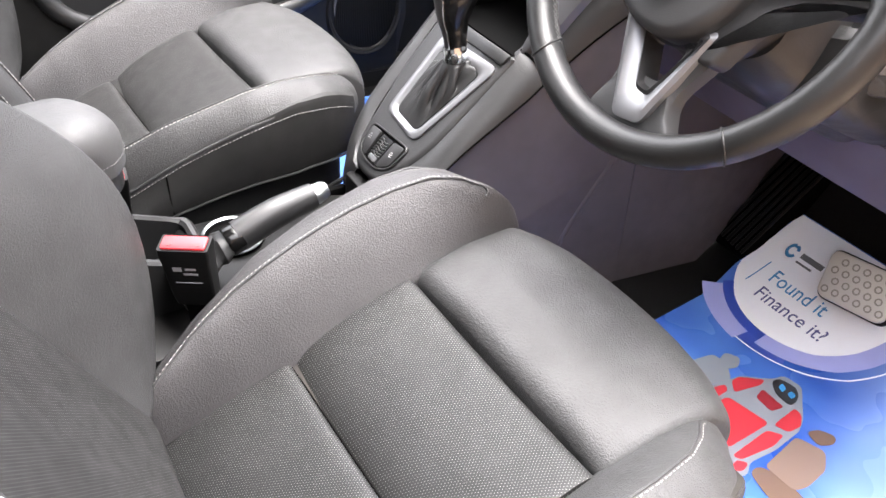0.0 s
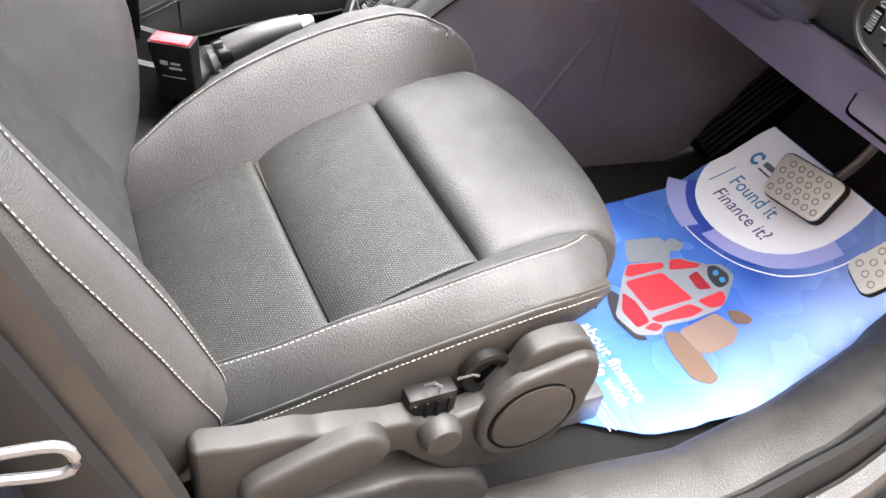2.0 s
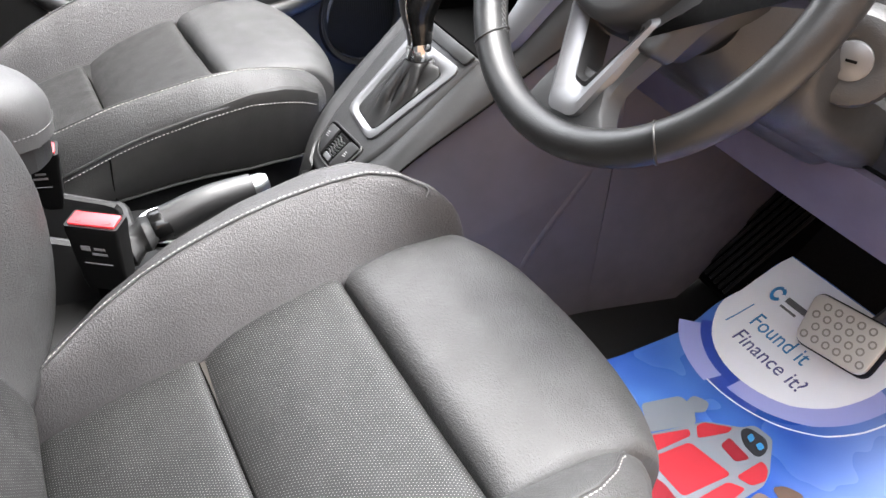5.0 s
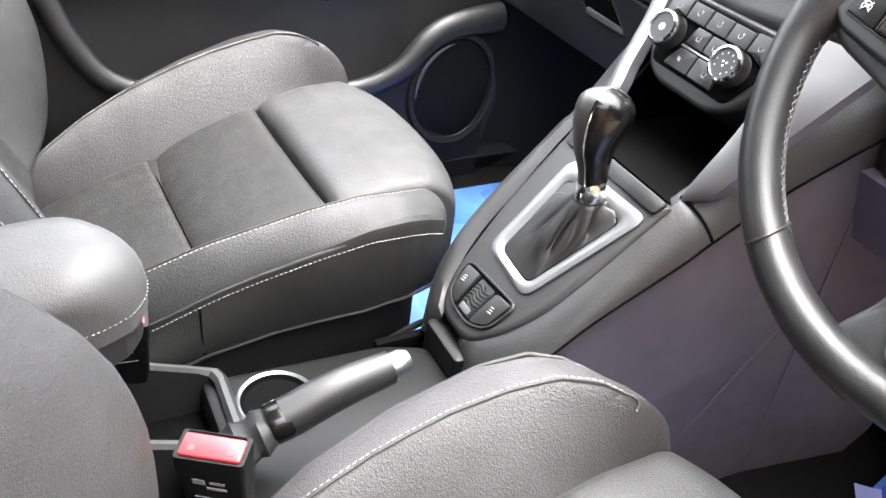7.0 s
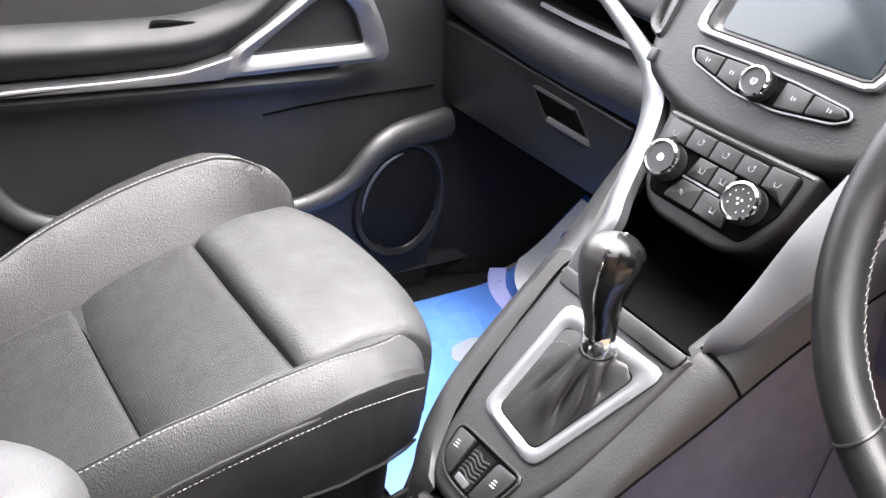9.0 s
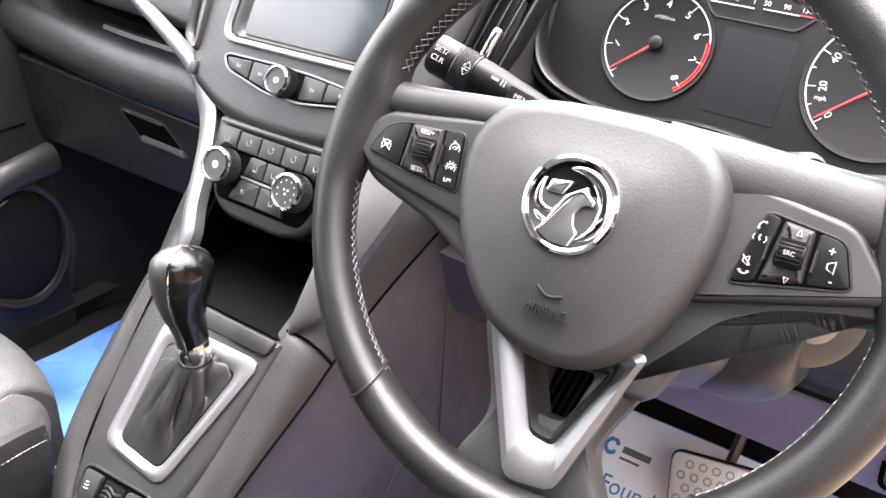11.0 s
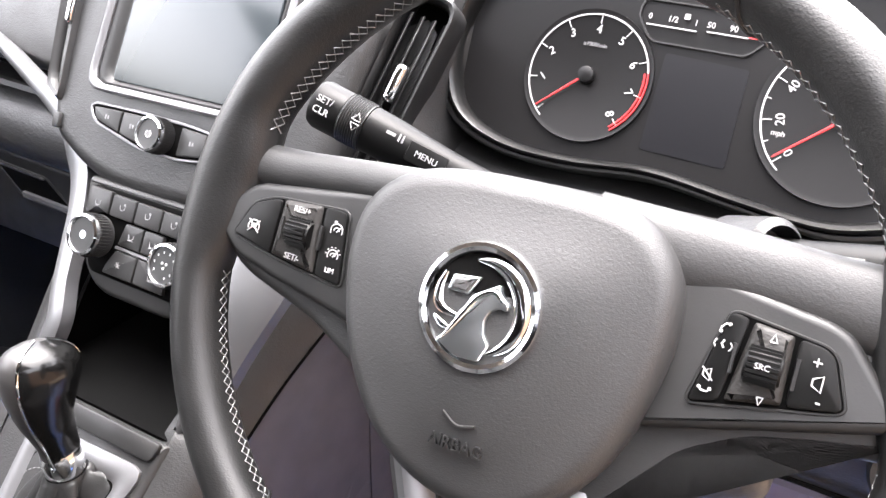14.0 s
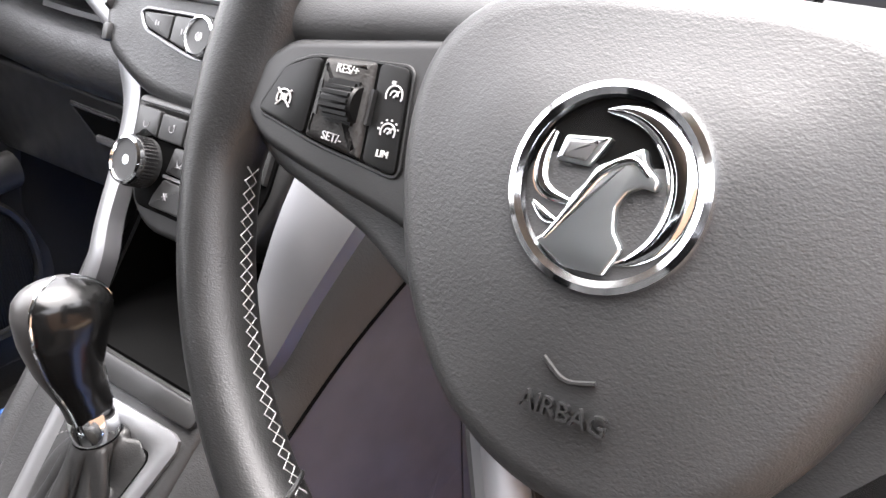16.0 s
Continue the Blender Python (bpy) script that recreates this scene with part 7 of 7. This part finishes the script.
def build_stalk(name, label, a, b, r0, r1):
    st = thing(name, label, "stalk", along(a, b) @ pose(0, 0, 0, 0, 0, 0), "column stalks")
    ln = (Vector(b) - Vector(a)).length
    part("shaft", lathe([(r0, 0.0), (r0 * 1.02, ln * 0.3), (r1 * 0.97, ln * 0.60), (r1, ln * 0.72)], 32), BLACK_CLIP, st, "matt black shaft")
    return st, ln


L_A, L_B = Vector((0.340, 0.205, 0.676)), Vector((0.208, 0.190, 0.716))
stalk, ln = build_stalk("indicator_stalk", "black indicator stalk with white lettering", L_A, L_B, 0.0115, 0.0150)
part("ribbed_ring", lathe([(0.0155, ln * 0.725)] + [(0.0154 + 0.0007 * (k % 2), ln * (0.732 + 0.006 * k)) for k in range(18)] + [(0.0155, ln * 0.842)], 36), PLASTIC_SMOOTH, stalk, "finely ribbed ring")
part("end_cap", lathe([(0.0156, ln * 0.845), (0.0158, ln * 0.97), (0.0145, ln * 0.995), (0.0, ln)], 36), BLACK_CLIP, stalk, "black end cap")


def on_stalk(st_a, st_b, t, r, lift):
    """A flat pose on the side of a stalk that faces the driver, at t along it."""
    z = (st_b - st_a).normalized()
    out = Vector((0, -0.86, 0.50))
    out = (out - z * out.dot(z)).normalized()
    return st_a.lerp(st_b, t) + out * (r + lift), out, z


def stalk_mark(host, st_a, st_b, t, r, flip, bm=None, body=None, size=0.006, shift=0.0, ink=WHITE, name="symbol"):
    at, out, z = on_stalk(st_a, st_b, t, r, 0.0006)
    x = -z if flip else z
    y = out.cross(x)
    m = Matrix((x, y, out)).transposed().to_4x4()
    m = Matrix.Translation(at + y * shift) @ m
    inv = host.matrix_world.inverted() @ m
    if body:
        return words("stalk_word", body, size, host, WHITE, inv)
    return part(name, moved(bm, inv), ink, host)


bpy.context.view_layer.update()
stalk_mark(stalk, L_A, L_B, 0.925, 0.0158, True, body="SET/", size=0.0062, shift=0.003)
stalk_mark(stalk, L_A, L_B, 0.925, 0.0158, True, body="CLR", size=0.0062, shift=-0.004)
stalk_mark(stalk, L_A, L_B, 0.40, 0.0144, True, body="MENU", size=0.0056)
stalk_mark(stalk, L_A, L_B, 0.40, 0.0132, True, bm=box(0.026, 0.0125, 0.0018, (0, 0, 0), 0.0007), ink=BLACK_CLIP, name="menu_button")
for up in (1, -1):
    stalk_mark(stalk, L_A, L_B, 0.755, 0.0160, True, bm=tube([(-0.003, 0.001 * up, 0), (0.003, 0.001 * up, 0), (0, 0.0055 * up, 0), (-0.003, 0.001 * up, 0)], 0.0005, 5))
stalk_mark(stalk, L_A, L_B, 0.56, 0.0150, True, bm=bars([(-0.004, 0.004, 0.006, 0.002), (0.002, 0.004, 0.001, 0.005), (0.0045, 0.004, 0.001, 0.005)], -0.0003, 0.0003))
stalk_mark(stalk, L_A, L_B, 0.22, 0.0125, True, bm=tube([(-0.005, 0, 0), (0, 0.004, 0), (0, 0.002, 0), (0.005, 0.002, 0), (0.005, -0.002, 0), (0, -0.002, 0), (0, -0.004, 0), (-0.005, 0, 0)], 0.0005, 5))

R_A, R_B = Vector((0.470, 0.200, 0.684)), Vector((0.606, 0.185, 0.709))
wiper, ln = build_stalk("wiper_stalk", "black wiper stalk with white lettering", R_A, R_B, 0.0125, 0.0165)
part("turn_ring", lathe([(0.0178, ln * 0.725), (0.0182, ln * 0.80), (0.0180, ln * 0.93), (0.0168, ln * 0.95)], 36), BLACK_CLIP, wiper, "black turning ring")
part("end_cap", lathe([(0.0172, ln * 0.95), (0.0170, ln * 0.985), (0.0140, ln), (0.0, ln * 1.005)], 36), PLASTIC_SMOOTH, wiper, "satin end cap")
part("end_button", box(0.010, 0.024, 0.006, (0, 0, ln), 0.002), BLACK_CLIP, wiper, "rocker button")
for k, body in enumerate(("ON", "OFF", "INT")):
    stalk_mark(wiper, R_A, R_B, 0.84, 0.0178, False, body=body, size=0.0058, shift=0.006 - 0.0065 * k)
stalk_mark(wiper, R_A, R_B, 0.42, 0.0150, False, bm=bars([(-0.012, 0.004, 0.010, 0.003), (0.004, 0.004, 0.012, 0.003), (0.004, -0.003, 0.010, 0.002)], -0.0003, 0.0003))

# ---- pedals ----
def build_pedal(name, label, m, w, h, cols, rows_, corner):
    p = thing(name, label, "pedal", m, "pedals")
    plate = rounded([(-w * 0.44, -h / 2), (w * 0.44, -h / 2), (w / 2, h * 0.5), (-w / 2, h * 0.5)], corner, 6)
    part("rubber_pad", prism([(x * 1.04, y * 1.06) for x, y in plate], -0.016, -0.002, 0.003), RUBBER, p, "black rubber backing")
    part("steel_plate", prism(plate, -0.002, 0.004, 0.002, 3), STEEL, p, "brushed steel pedal plate")
    for j in range(rows_):
        for i in range(cols - (j % 2)):
            x = (i - (cols - 1 - (j % 2)) / 2) * w * 0.86 / cols
            y = (j - (rows_ - 1) / 2) * h * 0.84 / rows_
            part("stud", lathe([(0.0058, 0.0035), (0.0056, 0.0044), (0.0040, 0.0046), (0.0034, 0.0040), (0.0, 0.0038)], 14, pose(x, y, 0)), DIMPLE, p)
    part("pedal_arm", tube(smooth_path([(0.0, 0.0, -0.014), (0.01, h * 0.6, -0.05), (0.02, h * 1.6, -0.06), (0.02, h * 3.0, -0.04)], 16), 0.007, 8, flat=1.6), SATIN_DARK, p, "steel arm")
    return p


build_pedal("brake_pedal", "steel brake pedal with round studs in the driver's footwell", frame_of((0.452, 0.524, 0.146), 34, 9), 0.116, 0.072, 6, 4, 0.016)
build_pedal("accelerator_pedal", "tall steel accelerator pedal with round studs", frame_of((0.640, 0.510, 0.170), 30, -18), 0.060, 0.118, 3, 6, 0.014)
rest = thing("foot_rest", "ribbed dark rubber foot rest beside the tunnel", "foot rest", frame_of((0.205, 0.640, 0.120), 42))
part("pad", prism(rounded([(-0.050, -0.120), (0.040, -0.120), (0.050, 0.120), (-0.040, 0.120)], 0.012), -0.06, 0.0, 0.006), MATT_SHADE_BLACK, rest)
for k in range(7):
    part("rib", box(0.0055, 0.22, 0.008, (-0.036 + 0.012 * k, 0, 0.002), 0.002, 1, pose(0, 0, 0, 0, 0, -6)), RUBBER, rest)

# ---- paper mats ----
curl = table([(-1.0, 0.002), (0.46, 0.002), (0.50, 0.007), (0.54, 0.022), (0.58, 0.044), (0.62, 0.074), (0.66, 0.110), (0.72, 0.170)])


def build_mat(name, label, outline_lo, outline_hi, y0, y1, wave):
    """A paper mat: left and right edges as functions of y."""
    grid, n, k_ = [], 34, 26
    bm = bmesh.new()
    top = []
    for i in range(n + 1):
        y = y0 + (y1 - y0) * i / n
        a, b = outline_lo(y), outline_hi(y)
        top.append([bm.verts.new((a + (b - a) * j / k_, y, curl(y) + wave(a + (b - a) * j / k_, y))) for j in range(k_ + 1)])
    for r, s in zip(top, top[1:]):
        for j in range(k_):
            bm.faces.new((r[j], r[j + 1], s[j + 1], s[j]))
    bmesh.ops.recalc_face_normals(bm, faces=bm.faces)
    bmesh.ops.solidify(bm, geom=list(bm.faces), thickness=0.0012)
    mat_thing = thing(name, label, "paper mat", group="paper mats")
    part("sheet", bm, PAPER, mat_thing, "glossy printed blue paper")
    return mat_thing


def wave1(x, y):
    return 0.003 * math.sin(9 * x + 5 * y) + 0.004 + 0.010 * max(0.0, (x - 0.62) / 0.08) ** 2 * (1 if y > 0.2 else 0.3)


mat1 = build_mat("paper_floor_mat", "blue printed paper mat on the driver's floor", table([(0.05, 0.262), (0.34, 0.263), (0.455, 0.253), (0.544, 0.237), (0.635, 0.250), (0.66, 0.262)]), table([(0.05, 0.640), (0.13, 0.692), (0.25, 0.708), (0.46, 0.700), (0.58, 0.660), (0.66, 0.600)]), 0.05, 0.655, wave1)


def lay(poly, level, wave, n=1):
    """A printed shape that follows the paper."""
    bm = bmesh.new()
    f = bm.faces.new([bm.verts.new((x, y, 0)) for x, y in poly])
    bmesh.ops.triangulate(bm, faces=[f])
    for _ in range(n):
        bmesh.ops.subdivide_edges(bm, edges=list(bm.edges), cuts=2, use_grid_fill=True)
    for v in bm.verts:
        v.co.z = curl(v.co.y) + wave(v.co.x, v.co.y) + 0.0016 + 0.0006 * level
    bmesh.ops.recalc_face_normals(bm, faces=bm.faces)
    if bm.faces and sum(f.normal.z for f in bm.faces) < 0:
        bmesh.ops.reverse_faces(bm, faces=list(bm.faces))
    bmesh.ops.solidify(bm, geom=list(bm.faces), thickness=-0.0003)
    return bm


def annulus(cx, cy, r0, r1, a0, a1, level, wave, limit, n=60):
    """A printed ring, cut off at the paper's far edge."""
    bm = bmesh.new()
    prev = None
    for k in range(n + 1):
        a = radians(a0 + (a1 - a0) * k / n)
        row = []
        for q in range(4):
            r = r0 + (r1 - r0) * q / 3
            x, y = cx + r * math.cos(a), min(limit, cy + r * math.sin(a))
            row.append(bm.verts.new((x, y, curl(y) + wave(x, y) + 0.0016 + 0.0006 * level)))
        if prev:
            for q in range(3):
                bm.faces.new((prev[q], prev[q + 1], row[q + 1], row[q]))
        prev = row
    return bm


def print_on(host, name, bm, ink, label=""):
    return part(name, bm, ink, host, label)


W1 = wave1
left_edge = table([(0.05, 0.264), (0.34, 0.265), (0.455, 0.255), (0.544, 0.239), (0.635, 0.252), (0.66, 0.264)])
DISC = (0.364, 0.612)
disc = [(DISC[0] + 0.138 * math.cos(radians(a)), min(0.652, DISC[1] + 0.138 * math.sin(radians(a)))) for a in range(0, 360, 6)]
disc = [(max(left_edge(y), x), y) for x, y in disc]
disc = [p for i, p in enumerate(disc) if p != disc[i - 1]]
print_on(mat1, "printed_band", annulus(*DISC, 0.154, 0.187, 224, 266, 1, W1, 0.65), INK_LILAC, "lilac printed band")
print_on(mat1, "printed_band", annulus(*DISC, 0.136, 0.154, 222, 274, 1, W1, 0.65), INK_BLUE, "blue printed band")
print_on(mat1, "printed_band", annulus(*DISC, 0.154, 0.178, 266, 292, 1, W1, 0.65), INK_BLUE, "blue printed band")
print_on(mat1, "printed_band", annulus(*DISC, 0.136, 0.166, 274, 352, 2, W1, 0.65), INK_LILAC, "lilac printed band")
print_on(mat1, "printed_ring", annulus(*DISC, 0.180, 0.1825, 266, 358, 3, W1, 0.65, 80), INK_WHITE, "thin white ring")
print_on(mat1, "printed_disc", lay(disc, 3, W1, 2), INK_WHITE, "white printed disc")
follow = lambda w, level: (lambda x, y: curl(y) + w(x, y) + 0.0018 + 0.0006 * level)
words("printed_word", "Found it", 0.032, mat1, INK_SKY, pose(0.351, 0.562, 0), 0.0002, "sky-blue lettering", follow(W1, 4))
words("printed_word", "Finance it?", 0.032, mat1, INK_NAVY, pose(0.368, 0.529, 0), 0.0002, "dark blue lettering", follow(W1, 4))
print_on(mat1, "printed_line", lay([(0.272, 0.533), (0.274, 0.533), (0.280, 0.578), (0.278, 0.578)], 4, W1), INK_SKY)
print_on(mat1, "printed_mark", annulus(0.291, 0.607, 0.006, 0.011, 20, 330, 4, W1, 0.652, 24), INK_SKY, "small blue ring mark")
print_on(mat1, "printed_bars", merge(lay([(0.308, 0.604), (0.350, 0.604), (0.350, 0.612), (0.308, 0.612)], 4, W1), lay([(0.308, 0.596), (0.338, 0.596), (0.338, 0.599), (0.308, 0.599)], 4, W1)), GREY_MARK)
words("printed_word", "about finance", 0.027, mat1, INK_WHITE, pose(0.568, 0.150, 0), 0.0002, "white lettering", follow(W1, 2))
words("printed_word", "able with", 0.027, mat1, INK_WHITE, pose(0.592, 0.125, 0), 0.0002, "white lettering", follow(W1, 2))
print_on(mat1, "printed_bars", merge(*[lay([(0.585, 0.098 - 0.008 * k), (0.67, 0.098 - 0.008 * k), (0.67, 0.0995 - 0.008 * k), (0.585, 0.0995 - 0.008 * k)], 2, W1) for k in range(3)]), INK_WHITE)


# The printed picture of three loose car seats.
def printed(ink, level, soft, *poly):
    print_on(mat1, "printed_shape", lay(rounded(poly, soft, 4), level, W1), ink)


printed(INK_GREY, 2, 0.008, (0.354, 0.308), (0.363, 0.371), (0.389, 0.374), (0.415, 0.355), (0.401, 0.284))
printed(INK_GREY, 2, 0.008, (0.377, 0.368), (0.369, 0.39), (0.39, 0.402), (0.403, 0.382), (0.394, 0.362))
printed(INK_GREY, 3, 0.008, (0.42, 0.264), (0.404, 0.281), (0.414, 0.353), (0.416, 0.371), (0.445, 0.409), (0.449, 0.43), (0.478, 0.434), (0.503, 0.405), (0.521, 0.385), (0.533, 0.362), (0.539, 0.305), (0.536, 0.261), (0.549, 0.243), (0.538, 0.211), (0.496, 0.201))
printed(INK_RED, 4, 0.005, (0.424, 0.263), (0.407, 0.28), (0.418, 0.339), (0.429, 0.333), (0.432, 0.268))
printed(INK_RED, 4, 0.008, (0.438, 0.254), (0.437, 0.324), (0.502, 0.337), (0.504, 0.255))
printed(INK_RED, 4, 0.005, (0.418, 0.352), (0.417, 0.367), (0.441, 0.397), (0.445, 0.385), (0.436, 0.339))
printed(INK_CRIMSON, 4, 0.005, (0.458, 0.359), (0.452, 0.38), (0.492, 0.379), (0.488, 0.357))
printed(INK_RED, 4, 0.006, (0.507, 0.34), (0.501, 0.391), (0.514, 0.389), (0.528, 0.372), (0.527, 0.348))
printed(INK_RED, 4, 0.006, (0.516, 0.249), (0.509, 0.324), (0.527, 0.338), (0.533, 0.311), (0.527, 0.254))
printed(INK_CRIMSON, 4, 0.006, (0.457, 0.238), (0.478, 0.247), (0.522, 0.244), (0.527, 0.219), (0.49, 0.216))
printed(INK_RED, 4, 0.006, (0.53, 0.227), (0.524, 0.249), (0.536, 0.259), (0.542, 0.242))
printed(INK_DARK, 4, 0.01, (0.448, 0.403), (0.449, 0.418), (0.475, 0.426), (0.492, 0.411), (0.496, 0.388), (0.469, 0.388))
printed(INK_SKY, 5, 0.003, (0.461, 0.403), (0.459, 0.414), (0.469, 0.41), (0.471, 0.399))
printed(INK_SKY, 5, 0.003, (0.477, 0.403), (0.476, 0.413), (0.486, 0.411), (0.487, 0.4))
printed(INK_BROWN, 2, 0.008, (0.538, 0.371), (0.544, 0.39), (0.565, 0.401), (0.573, 0.386), (0.563, 0.365))
printed(INK_TAN, 3, 0.008, (0.55, 0.274), (0.537, 0.351), (0.575, 0.365), (0.596, 0.339), (0.602, 0.297), (0.597, 0.276))
printed(INK_BROWN, 2, 0.008, (0.547, 0.249), (0.545, 0.267), (0.568, 0.28), (0.605, 0.279), (0.644, 0.276), (0.65, 0.257), (0.632, 0.239), (0.582, 0.24))
printed(INK_DARK, 2, 0.006, (0.440, 0.220), (0.470, 0.205), (0.500, 0.196), (0.545, 0.205), (0.552, 0.222), (0.500, 0.215), (0.460, 0.232))


def wave2(x, y):
    return 0.004 + 0.003 * math.sin(8 * x - 4 * y)


mat2 = build_mat("paper_floor_mat", "blue printed paper mat on the passenger's floor", table([(0.05, -0.60), (0.30, -0.58), (0.50, -0.585), (0.655, -0.60)]), table([(0.05, -0.15), (0.40, -0.16), (0.655, -0.19)]), 0.05, 0.70, wave2)
disc2 = [(max(-0.595, -0.484 + 0.138 * math.cos(radians(a))), min(0.69, 0.638 + 0.138 * math.sin(radians(a)))) for a in range(0, 360, 8)]
disc2 = [p for i, p in enumerate(disc2) if p != disc2[i - 1]]
print_on(mat2, "printed_band", annulus(-0.484, 0.638, 0.154, 0.187, 224, 300, 1, wave2, 0.69), INK_LILAC, "lilac printed band")
print_on(mat2, "printed_disc", lay(disc2, 3, wave2, 2), INK_WHITE, "white printed disc")
print_on(mat2, "printed_mark", annulus(-0.557, 0.634, 0.006, 0.012, 20, 330, 4, wave2, 0.69, 24), INK_NAVY, "small dark ring mark")
print_on(mat2, "printed_shape", lay(rounded([(-0.44, 0.300), (-0.45, 0.35), (-0.42, 0.385), (-0.385, 0.36), (-0.38, 0.31), (-0.41, 0.28)], 0.012, 4), 2, wave2), INK_GREY)
print_on(mat2, "printed_shape", lay(rounded([(-0.375, 0.27), (-0.38, 0.32), (-0.34, 0.34), (-0.31, 0.30), (-0.33, 0.25)], 0.012, 4), 3, wave2), INK_GREY)
print_on(mat2, "printed_bars", merge(lay([(-0.33, 0.205), (-0.24, 0.205), (-0.24, 0.218), (-0.33, 0.218)], 2, wave2), lay([(-0.32, 0.180), (-0.22, 0.180), (-0.22, 0.193), (-0.32, 0.193)], 2, wave2)), INK_WHITE)
